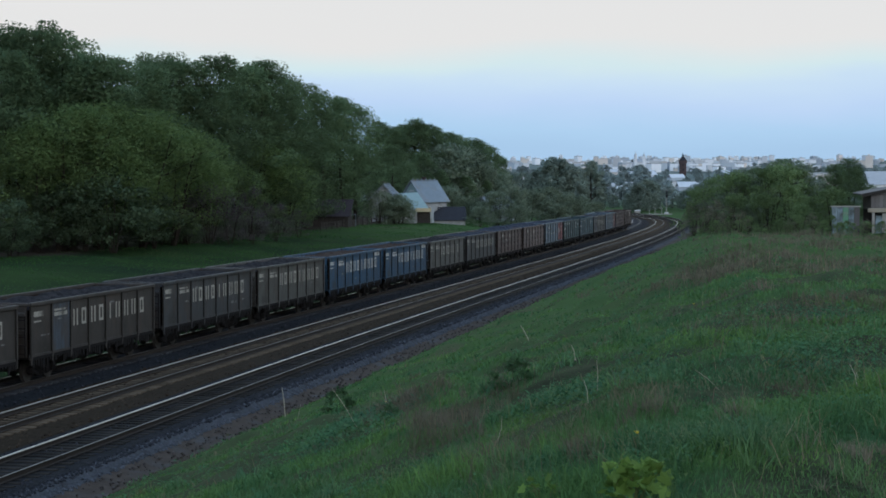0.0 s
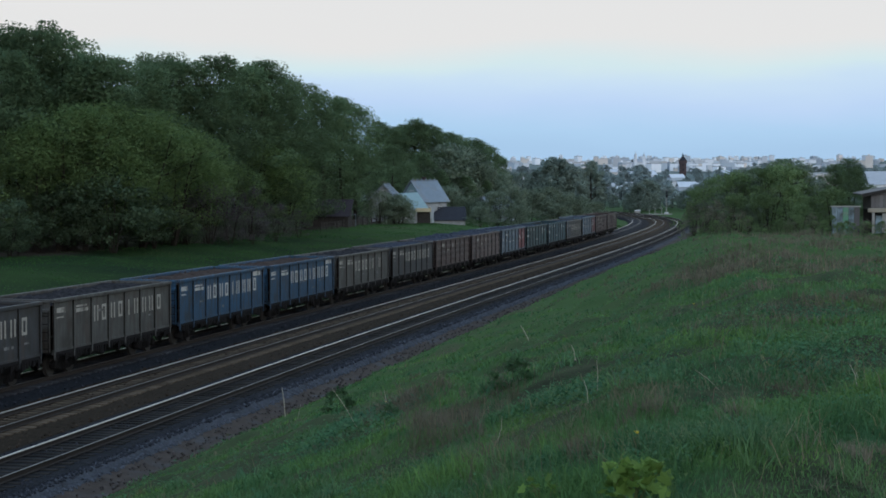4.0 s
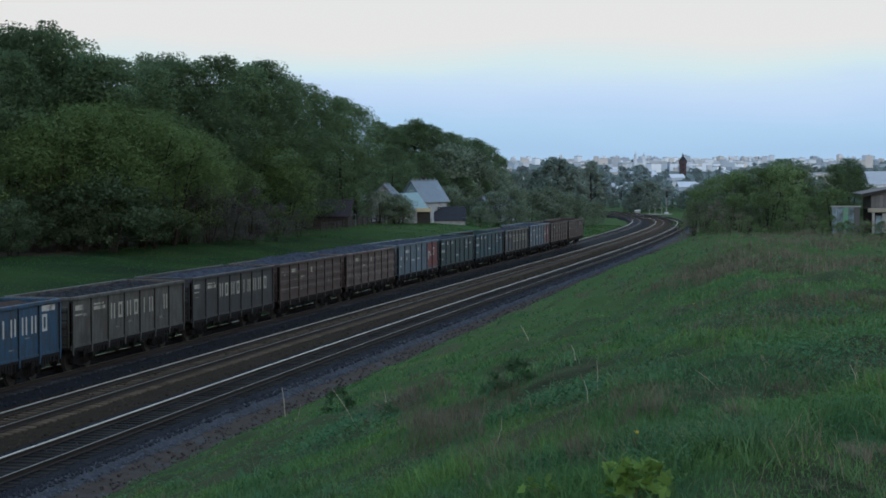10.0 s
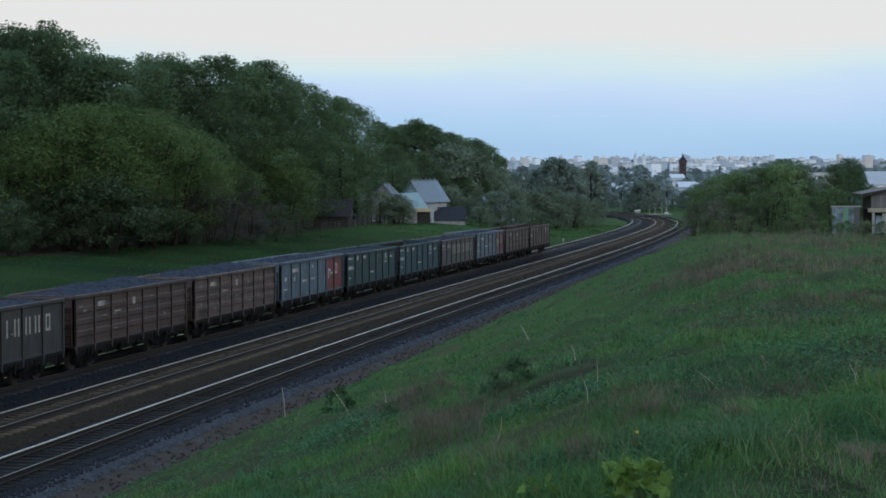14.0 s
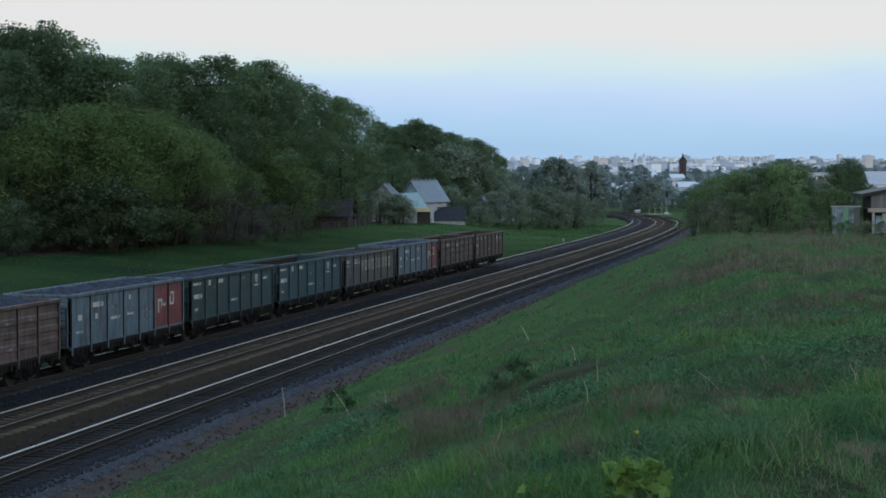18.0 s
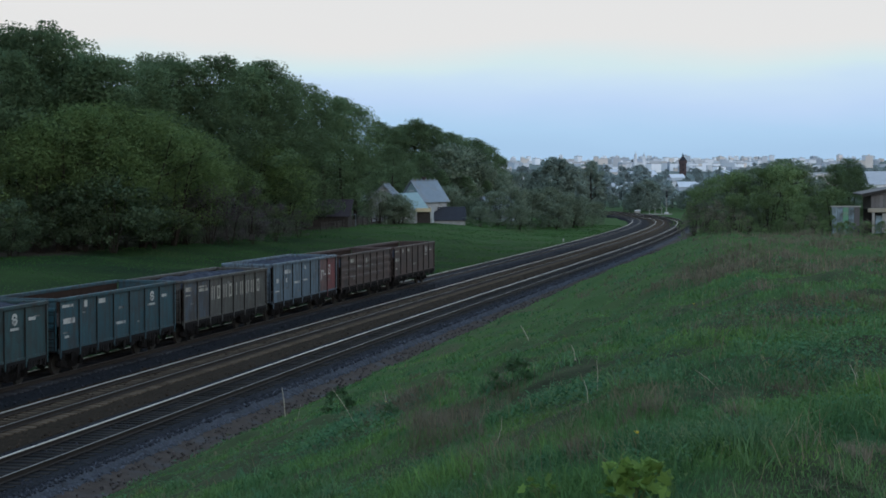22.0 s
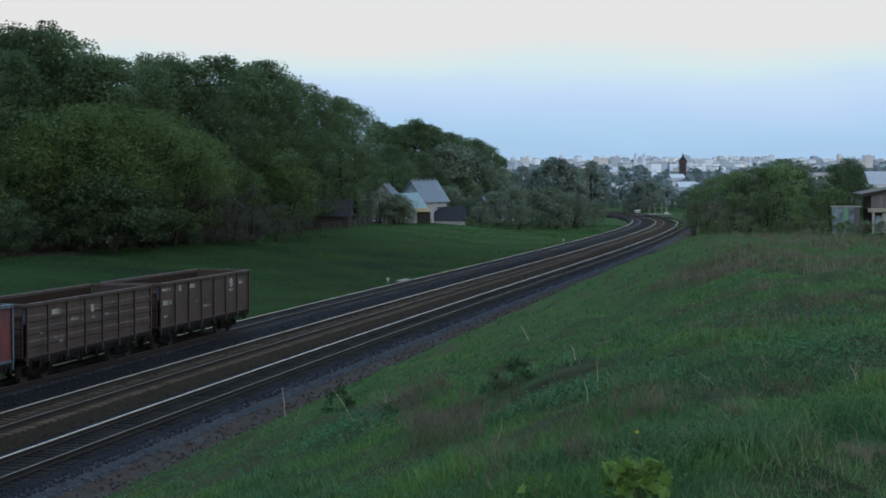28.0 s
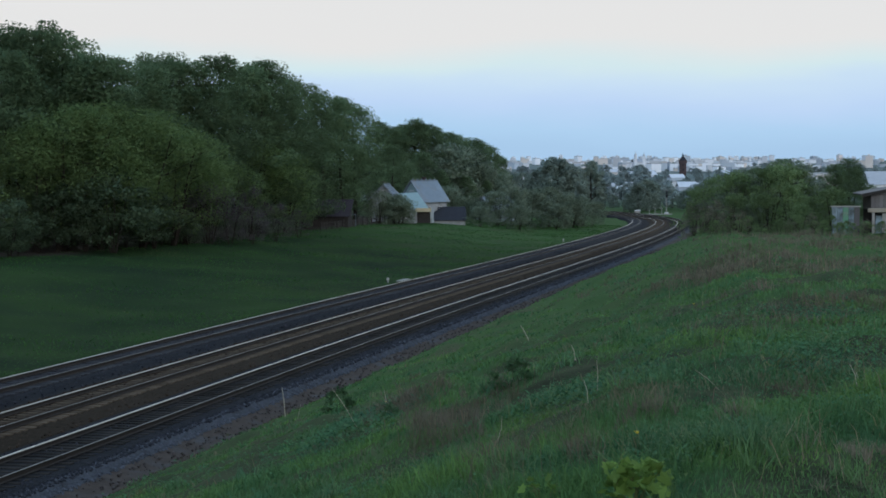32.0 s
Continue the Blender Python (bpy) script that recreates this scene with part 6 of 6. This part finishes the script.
def fence(a, b, n, label):
    """Posts, two rails and weathered pickets along the field's edge."""
    f = empty("garden_fence", Matrix(), label, "fence")
    rnd = random.Random(int(a) + 3)
    stops = np.linspace(a, b, n)
    post = boxed((-0.06, 0.06, -0.06, 0.06, -0.3, 1.25))
    me = bpy.data.meshes.new("post")
    post.to_mesh(me)
    post.free()
    me.materials.append(M_DARK_WOOD)
    slat = mesh_of("picket", [(-0.05, -0.012, 0.05), (0.05, -0.012, 0.05), (0.05, 0.012, 0.05), (-0.05, 0.012, 0.05), (-0.05, -0.012, 1.0), (0.05, -0.012, 1.0), (0.05, 0.012, 1.0), (-0.05, 0.012, 1.0), (0, 0, 1.1)],
                   [(0, 1, 5, 4), (1, 2, 6, 5), (2, 3, 7, 6), (3, 0, 4, 7), (4, 5, 8), (5, 6, 8), (6, 7, 8), (7, 4, 8), (3, 2, 1, 0)], M_GREY_WOOD)
    for i, s in enumerate(stops):
        x, y, _ = line(s, -33.2)
        z = float(ground_z(x, y)[0])
        child("post", me, f, m=pose(x, y, z, rnd.uniform(-4, 4), rnd.uniform(-4, 4), yaw(s)))
        if i + 1 < n:
            x2, y2, _ = line(stops[i + 1], -33.2)
            z2 = float(ground_z(x2, y2)[0])
            for h in (0.4, 0.9):
                bm = bmesh.new()
                rod(bm, (x, y, z + h), (x2, y2, z2 + h), 0.035, seg=5)
                part("fence_rail", bm, M_DARK_WOOD, f)
            for k in range(1, 9):
                if rnd.random() < 0.55:
                    t = k / 9
                    child("picket", slat, f, m=pose(x + (x2 - x) * t, y + (y2 - y) * t, z + (z2 - z) * t, 0, rnd.uniform(-5, 5), yaw(s)))


fence(62, 96, 14, "old dark picket fence along the field")
fence(99, 128, 11, "sagging garden fence below the house")


def rubble():
    rnd = random.Random(4)
    for i in range(16):
        x, y = 7.4 + 4.6 * rnd.random(), 283 + rnd.uniform(-1.5, 1.5)
        bm = boxed((-0.35, 0.35, -0.22, 0.22, -0.05, 0.38), bevel=0.06)
        ob = new("stone_block", bpy.data.meshes.new("stone_block"))
        bm.to_mesh(ob.data)
        bm.free()
        ob.data.materials.append(M_STONE)
        ob.matrix_basis = on_ground(x, y, 0.02, rnd.uniform(0, 180)) @ Matrix.Scale(rnd.uniform(0.7, 1.3), 4)
        tagged(ob, "pale stone block in a loose heap by the bushes", "stone block", "heap of stone blocks")


rubble()


# ---- the barn on the near side ----
def barn():
    b = empty("barn", on_ground(30.9, 107, 0.24, -8), "weathered grey board barn on posts above a lower store", "barn")
    rnd = random.Random(3)

    def eave(x):
        return 2.50 + 0.20 * (x + 2.6)
    for i in range(26):
        x = -2.1 + 0.27 * i
        part("board", boxed((x, x + 0.255, rnd.uniform(0, 0.015), 0.04, 1.62, eave(x) - 0.02)), M_BARN_WOOD, b)
    part("side_wall", boxed((-2.12, -2.07, 0.05, 4.5, 1.62, 2.55)), M_DARK_WOOD, b)
    part("floor_beam", boxed((-2.3, 5.2, -0.12, 0.14, 1.32, 1.60), bevel=0.02), surface("pale_beam", (0.27, 0.24, 0.20), (0.38, 0.35, 0.30), 2.0, 0.85), b, "pale timber floor beam")
    part("floor", boxed((-2.1, 5.0, 0.15, 4.5, 1.45, 1.60)), M_DARK_WOOD, b)
    for x in (-1.95, 0.4, 2.6, 4.8):
        part("post", boxed((x - 0.08, x + 0.08, -0.08, 0.06, -0.8, 1.32)), M_STONE if x < -1 else M_GREY_WOOD, b)
    part("roof", slab([(-2.75, -0.22, eave(-2.75) + 0.10), (5.6, -0.22, eave(5.6) + 0.10), (5.6, 5.2, eave(5.6) + 0.10), (-2.75, 5.2, eave(-2.75) + 0.10)], 0.09), M_OLD_SHEET, b, "grey sheet roof with deep eaves")
    part("fascia", slab([(-2.75, -0.28, eave(-2.75) + 0.08), (5.6, -0.28, eave(5.6) + 0.08), (5.6, -0.23, eave(5.6) + 0.08), (-2.75, -0.23, eave(-2.75) + 0.08)], 0.2), M_DARK_WOOD, b)
    part("rear_wall", boxed((-2.1, 5.0, 4.3, 4.5, -0.8, 2.5)), M_DARK_WOOD, b)
    for x, w, y, top, m in ((-1.80, 0.42, 0.02, 1.1, M_BLUE_SHEET), (-1.35, 0.5, 0.05, 1.25, M_STONE), (-0.80, 0.55, 0.10, 1.18, M_TEAL_SHEET), (-0.22, 0.5, 0.06, 1.2, M_GREEN_SHEET), (0.32, 0.7, 0.16, 1.1, M_TEAL_SHEET), (1.05, 0.6, 0.10, 1.22, M_GREEN_SHEET), (1.70, 0.7, 0.16, 0.95, M_BLUE_SHEET)):
        part("stored_sheet", boxed((x, x + w, y, y + 0.04, -0.6, top)), m, b, "leaning sheet of painted metal")
    s = empty("sheet_fence", on_ground(26.9, 106.3, 0.42, -4), "low fence of pale blue sheets beside the barn", "fence")
    for i in range(5):
        part("sheet", boxed((-0.95 + 0.37 * i, -0.60 + 0.37 * i, 0.02 * (i % 2), 0.02 * (i % 2) + 0.02, -0.5, 1.45)), (M_BLUE_SHEET, M_BLUE_SHEET, M_GREEN_SHEET, M_BLUE_SHEET, M_OLD_SHEET)[i], s)
    part("top_rail", boxed((-1.05, 0.95, -0.05, 0.06, 1.46, 1.54)), M_STONE, s, "pale top rail")


barn()


# ---- signals at the bend ----
def signal_things():
    m = empty("signal_mast", on_ground(56.2, 401), "pale signal mast beside the far bend", "signal mast")
    bm = bmesh.new()
    rod(bm, (0, 0, 0.5), (0, 0, 6.1), 0.14, 0.10, 10)
    part("mast", bm, M_STONE, m)
    part("base", boxed((-0.5, 0.5, -0.4, 0.4, -0.6, 0.5), bevel=0.05), M_PALE, m)
    part("signal_head", boxed((-0.22, 0.22, -0.32, -0.13, 4.2, 5.9), bevel=0.04), M_DARK_ROOF, m, "dark signal head")
    for z in (4.5, 5.05, 5.6):
        bm = bmesh.new()
        rod(bm, (0, -0.32, z), (0, -0.50, z), 0.13, seg=10)
        part("hood", bm, M_DARK_ROOF, m)
    c = empty("relay_cabinet", on_ground(49.0, 402), "white relay cabinet beside the tracks", "cabinet")
    part("cabinet_body", boxed((-0.7, 0.7, -0.4, 0.4, 0.1, 1.0), bevel=0.04), M_STONE, c)
    part("roof", boxed((-0.8, 0.8, -0.5, 0.5, 1.0, 1.1), bevel=0.02), M_PALE, c)
    part("plinth", boxed((-0.75, 0.75, -0.35, 0.35, -0.6, 0.1)), M_PALE, c)
    for x, h in ((53.6, 1.7), (52.2, 1.0), (55.3, 1.3)):
        p = empty("lineside_post", on_ground(x, 403), "short white lineside post", "post", "posts by the bend")
        bm = bmesh.new()
        rod(bm, (0, 0, -0.4), (0, 0, h), 0.10, 0.08, 8)
        part("shaft", bm, M_STONE, p)
        part("cap", boxed((-0.17, 0.17, -0.17, 0.17, h, h + 0.1)), M_WHITE_STEEL, p)
    w = empty("platform_edge", on_ground(52.6, 400.5, 0, -9), "low pale concrete platform edge at the bend", "platform")
    for i in range(6):
        part("edge_slab", boxed((-5.1 + 1.7 * i, -3.43 + 1.7 * i, -0.3, 0.3, -0.5, 0.32), bevel=0.03), M_STONE, w)
    for s, n in ((-12.7, -3.0), (82.5, -3.0)):
        x, y, _ = line(s, n)
        k = empty("marker_post", on_ground(x, y), "small white marker post in the trackside grass", "marker post", "marker posts")
        part("shaft", boxed((-0.06, 0.06, -0.06, 0.06, -0.2, 0.42), bevel=0.02), M_STONE, k)
        part("plate", boxed((-0.11, 0.11, -0.08, -0.064, 0.22, 0.40)), M_WHITE_MARK, k)
    x, y, _ = line(-9.6, -2.5)
    slabby = empty("concrete_slab", on_ground(x, y, 0.03, yaw(-6)), "pale concrete slab lying in the grass", "slab")
    part("slab_top", boxed((-1.4, 1.4, -0.25, 0.25, -0.1, 0.05), bevel=0.02), M_STONE, slabby)


signal_things()


# ---- the town ----
def block(x, y, wide, deep, high, wall_m, roof_m, turn, label, storeys=0, name="apartment_building", pitched=False):
    b = empty(name, on_ground(x, y, -0.5, turn), label, "building", "buildings of the town")
    part("wall", boxed((-wide / 2, wide / 2, -deep / 2, deep / 2, -4, high)), wall_m, b)
    if pitched:
        part("roof", slab([(-wide / 2 - 0.4, -deep / 2 - 0.4, high - 0.1), (wide / 2 + 0.4, -deep / 2 - 0.4, high - 0.1), (wide / 2 + 0.4, 0, high + deep * 0.33), (-wide / 2 - 0.4, 0, high + deep * 0.33)], 0.2), roof_m, b)
        part("roof", slab([(-wide / 2 - 0.4, deep / 2 + 0.4, high - 0.1), (wide / 2 + 0.4, deep / 2 + 0.4, high - 0.1), (wide / 2 + 0.4, 0, high + deep * 0.33), (-wide / 2 - 0.4, 0, high + deep * 0.33)], 0.2), roof_m, b)
    else:
        r = part("roof", boxed((-wide / 2 - 0.2, wide / 2 + 0.2, -deep / 2 - 0.2, deep / 2 + 0.2, high, high + 0.8)), roof_m, b)
        if high > 11:
            part("roof_house", boxed((-wide * 0.2, wide * 0.05, -deep * 0.2, deep * 0.2, high + 0.8, high + 2.4)), wall_m, r)
    if storeys:
        n = max(3, int(wide / 4))
        k = boxed((-0.7, 0.7, -0.06, 0.02, 0, 1.5))
        me = bpy.data.meshes.new("window")
        k.to_mesh(me)
        k.free()
        me.materials.append(M_GLASS)
        for f in range(storeys):
            for i in range(n):
                child("window", me, b, m=pose(-wide / 2 + (i + 0.5) * wide / n, -deep / 2, 1.0 + f * (high - 0.8) / storeys))
    return b


def town():
    rnd = random.Random(77)
    for i in range(290):
        d = 1700 * (4300 / 1700) ** rnd.random()
        a = rnd.uniform(0.030, 0.290) if i % 3 else rnd.uniform(0.10, 0.20)
        tall = rnd.random() < 0.07
        high = rnd.uniform(11, 17) if tall else rnd.uniform(3, 9) * (0.75 + d / 5000)
        wide = rnd.uniform(6, 10) if tall else rnd.uniform(5, 17)
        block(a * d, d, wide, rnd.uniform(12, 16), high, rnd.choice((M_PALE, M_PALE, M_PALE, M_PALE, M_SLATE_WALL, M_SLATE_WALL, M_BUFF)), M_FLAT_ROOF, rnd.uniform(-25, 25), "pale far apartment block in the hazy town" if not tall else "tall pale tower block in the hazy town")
    for x, y, w, dp, h, m, st, pitched, lab in ((126.6, 900, 10, 10, 4.6, M_PALE, 0, False, "long white building of two storeys"), (141.0, 905, 6, 9, 3.6, M_PALE, 0, False, "low white annexe beside the long building"), (47.0, 900, 8, 9, 8.0, M_PALE, 3, False, "white block above the trees"), (60.5, 900, 7, 9, 7.0, M_PALE, 2, False, "white block above the trees"),
                                                (62.0, 610, 6.5, 7, 3.2, M_BUFF, 1, True, "buff house with a grey roof"), (70.5, 620, 6.0, 7, 3.4, M_BUFF, 1, True, "buff house with a grey roof"), (66.5, 640, 5.5, 7, 3.6, M_PALE, 1, True, "pale house with a grey roof"), (77.0, 640, 7.0, 7, 4.0, M_BUFF, 1, True, "buff house by the valley trees"),
                                                (137.0, 500, 9.0, 12, 6.5, M_PALE, 0, True, "pale long roofed house"), (170.0, 760, 14, 9, 9.0, M_PALE, 2, False, "pale block beyond the meadow"), (190.0, 800, 16, 9, 9.5, M_BUFF, 2, False, "buff block beyond the meadow"), (112.0, 700, 5.5, 8, 3.2, M_PALE, 1, True, "white house with a grey roof")):
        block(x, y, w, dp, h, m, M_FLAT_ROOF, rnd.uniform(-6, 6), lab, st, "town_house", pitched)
    for i in range(34):
        d, a = rnd.uniform(720, 1600), rnd.uniform(0.045, 0.20)
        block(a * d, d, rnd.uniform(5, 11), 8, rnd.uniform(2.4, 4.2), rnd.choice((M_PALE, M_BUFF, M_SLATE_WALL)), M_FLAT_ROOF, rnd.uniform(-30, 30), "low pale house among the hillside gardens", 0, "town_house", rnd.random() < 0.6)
    # brick water tower
    t = empty("water_tower", on_ground(210.3, 1400, -3.1, 0), "old red-brick water tower with a pointed roof", "tower")
    bm = bmesh.new()
    rod(bm, (0, 0, -6), (0, 0, 14.5), 3.3, 3.1, 8)
    part("shaft", bm, M_BRICK, t)
    bm = bmesh.new()
    rod(bm, (0, 0, 14.5), (0, 0, 17.2), 3.7, 3.7, 8)
    part("tank_storey", bm, M_BRICK, t)
    bm = bmesh.new()
    rod(bm, (0, 0, 17.2), (0, 0, 19.6), 3.4, 1.5, 8)
    rod(bm, (0, 0, 19.6), (0, 0, 23.4), 1.5, 0.15, 8)
    part("roof", bm, M_DARK_ROOF, t)
    for z in (3.0, 8.0, 12.0):
        part("window", boxed((-0.5, 0.5, -3.45, -3.1, z, z + 1.8)), M_GLASS, t)
    # white church with two belfries on the hill
    c = empty("church", on_ground(252.0, 2050, -1.5, 8), "white church with two slim belfries above the town", "church", "buildings of the town")
    part("nave", boxed((-9, 7, -7, 7, -4, 11)), M_PALE, c)
    part("roof", slab([(-9.4, -7.4, 10.8), (7.4, -7.4, 10.8), (7.4, 0, 15), (-9.4, 0, 15)], 0.3), M_FLAT_ROOF, c)
    part("roof", slab([(-9.4, 7.4, 10.8), (7.4, 7.4, 10.8), (7.4, 0, 15), (-9.4, 0, 15)], 0.3), M_FLAT_ROOF, c)
    for x, h in ((-6.5, 19.0), (4.5, 18.0)):
        b = part("belfry", boxed((x - 1.7, x + 1.7, -7.6, -4.2, -4, h)), M_PALE, c)
        bm = bmesh.new()
        rod(bm, (x, -5.9, h), (x, -5.9, h + 3.0), 2.0, 0.7, 8)
        rod(bm, (x, -5.9, h + 3.0), (x, -5.9, h + 6.5), 0.45, 0.08, 6)
        part("spire", bm, M_FLAT_ROOF, b)


town()


# ---- foreground plants and sticks ----
M_BIGLEAF = leafy("young_maple_leaf", (0.092, 0.178, 0.040), (0.170, 0.275, 0.068), 0.25, 0.35)
M_STEM = surface("green_stem", (0.08, 0.11, 0.035), (0.13, 0.16, 0.05), 10, 0.6)
M_STICK = surface("bleached_stick", (0.30, 0.27, 0.21), (0.46, 0.42, 0.34), 6, 0.8, by_piece=0.2)
M_YELLOW = surface("dandelion_yellow", (0.62, 0.46, 0.03), (0.75, 0.58, 0.05), 40, 0.7)


def leaf_mesh():
    """A cupped leaf with five lobes."""
    out, pts = [], [(0.0, 0.0), (0.30, -0.10), (0.55, 0.12), (0.36, 0.30), (0.52, 0.62), (0.22, 0.60), (0.0, 1.0), (-0.22, 0.60), (-0.52, 0.62), (-0.36, 0.30), (-0.55, 0.12), (-0.30, -0.10)]
    verts = [(0.0, 0.35, 0.02)] + [(x, y, 0.22 * (x * x) - 0.10 * y * y) for x, y in pts]
    return mesh_of("leaf", verts, [(0, 1 + i, 1 + (i + 1) % len(pts)) for i in range(len(pts))], M_BIGLEAF)


def sapling(x, y, high, wide, leaves, seed, label):
    rnd = random.Random(seed)
    t = empty("maple_sapling", on_ground(x, y), label, "sapling", "saplings in the grass")
    me = leaf_mesh()
    for i in range(7):
        a, r = rnd.uniform(0, 6.28), wide * rnd.uniform(0.15, 0.5)
        tip = Vector((r * math.cos(a), r * math.sin(a), high * rnd.uniform(0.7, 1.0)))
        bm = bmesh.new()
        rod(bm, (0, 0, -0.05), tip * 0.55 + Vector((0, 0, 0.05)), 0.008, 0.006, 6)
        rod(bm, tip * 0.55 + Vector((0, 0, 0.05)), tip, 0.006, 0.003, 6)
        part("stem", bm, M_STEM, t)
    for i in range(leaves):
        a, u = rnd.uniform(0, 6.28), rnd.random() ** 0.8
        r = wide * 0.55 * math.sqrt(rnd.random()) * (1.15 - 0.5 * u)
        k = rnd.uniform(0.045, 0.10)
        child("leaf", me, t, m=pose(r * math.cos(a), r * math.sin(a), high * (0.18 + 0.85 * u), rnd.uniform(-10, 80), rnd.uniform(-35, 35), rnd.uniform(0, 360)) @ Matrix.Scale(k, 4))


def dandelion(x, y, h):
    t = empty("dandelion", on_ground(x, y), "yellow dandelion head on a thin green stem", "flower", "dandelions in the meadow")
    bm = bmesh.new()
    rod(bm, (0, 0, -0.02), (0.01, 0, h), 0.004, 0.003, 5)
    part("stem", bm, M_STEM, t)
    bm = bmesh.new()
    rod(bm, (0.01, 0, h - 0.006), (0.01, 0, h + 0.012), 0.012, 0.021, 12)
    part("flower_head", bm, M_YELLOW, t)


def stick(x, y, length, tilt, turn, thick=0.02):
    t = empty("dry_stick", on_ground(x, y, 0, turn) @ pose(0, 0, 0, 0, tilt, 0), "bleached dry stem standing in the grass", "stick", "dry sticks")
    bm = bmesh.new()
    thick *= 0.6
    rod(bm, (0, 0, -0.15), (0.02, 0.01, length * 0.55), thick, thick * 0.8, 6)
    rod(bm, (0.02, 0.01, length * 0.55), (0.0, 0.03, length), thick * 0.8, thick * 0.45, 6)
    part("stem", bm, M_STICK, t)


sapling(1.13, 9.5, 0.30, 0.42, 115, 1, "bright green maple sapling in the long grass")
sapling(0.66, 10.6, 0.16, 0.30, 12, 2, "small green sapling half sunk in grass")
for x, y, h in ((1.52, 12.5, 0.16), (5.2, 33.0, 0.18), (-1.2, 33.0, 0.18)):
    dandelion(x, y, h)
for x, y, length, tilt, turn, thick in ((-5.4, 54.2, 1.05, -6, 0, 0.035), (-1.6, 29.4, 0.85, -32, 0, 0.013), (-1.15, 32.0, 0.55, -4, 0, 0.012), (2.46, 45.7, 0.5, -28, 0, 0.028), (2.21, 26.6, 0.26, -12, 20, 0.022), (3.94, 15.1, 0.24, -14, 0, 0.010), (3.94, 15.1, 0.16, 8, 30, 0.007),
                                        (1.52, 16.7, 0.26, -8, 0, 0.008), (2.78, 15.9, 0.34, -48, 0, 0.007), (0.6, 17.6, 0.3, 20, 40, 0.008), (-4.2, 45.0, 0.6, 14, 0, 0.015), (1.9, 19.5, 0.4, 10, 70, 0.010)):
    stick(x, y, length, tilt, turn, thick)


# ---- motion: the train rolls towards the camera's side and out of view ----
def run(t):
    """Station of the train's tail at t seconds."""
    u = t - 20
    return -7.2387 * u - 0.02218 * u * u


def motions():
    turns = [i / 15 for i in range(481)]
    for k, (w, wheels) in enumerate(TRAIN):
        rows = []
        for i in range(33):
            s = run(i) - LEN * k - 6.42
            a, b = line(s - 4.33), line(s + 4.33)
            mid = [(p + q) / 2 for p, q in zip(a, b)]
            lean = math.degrees(math.atan2(b[2] - a[2], 8.66))
            rows.append((float(i), pose(*mid, 0, -lean, math.degrees(math.atan2(b[1] - a[1], b[0] - a[0])))))
        walk(w, rows)
        for ob, x in wheels:
            walk(ob, [(t, pose(x, 0, 0.475, 0, math.degrees(run(t) / 0.475) + 37 * k, 0)) for t in turns])


motions()
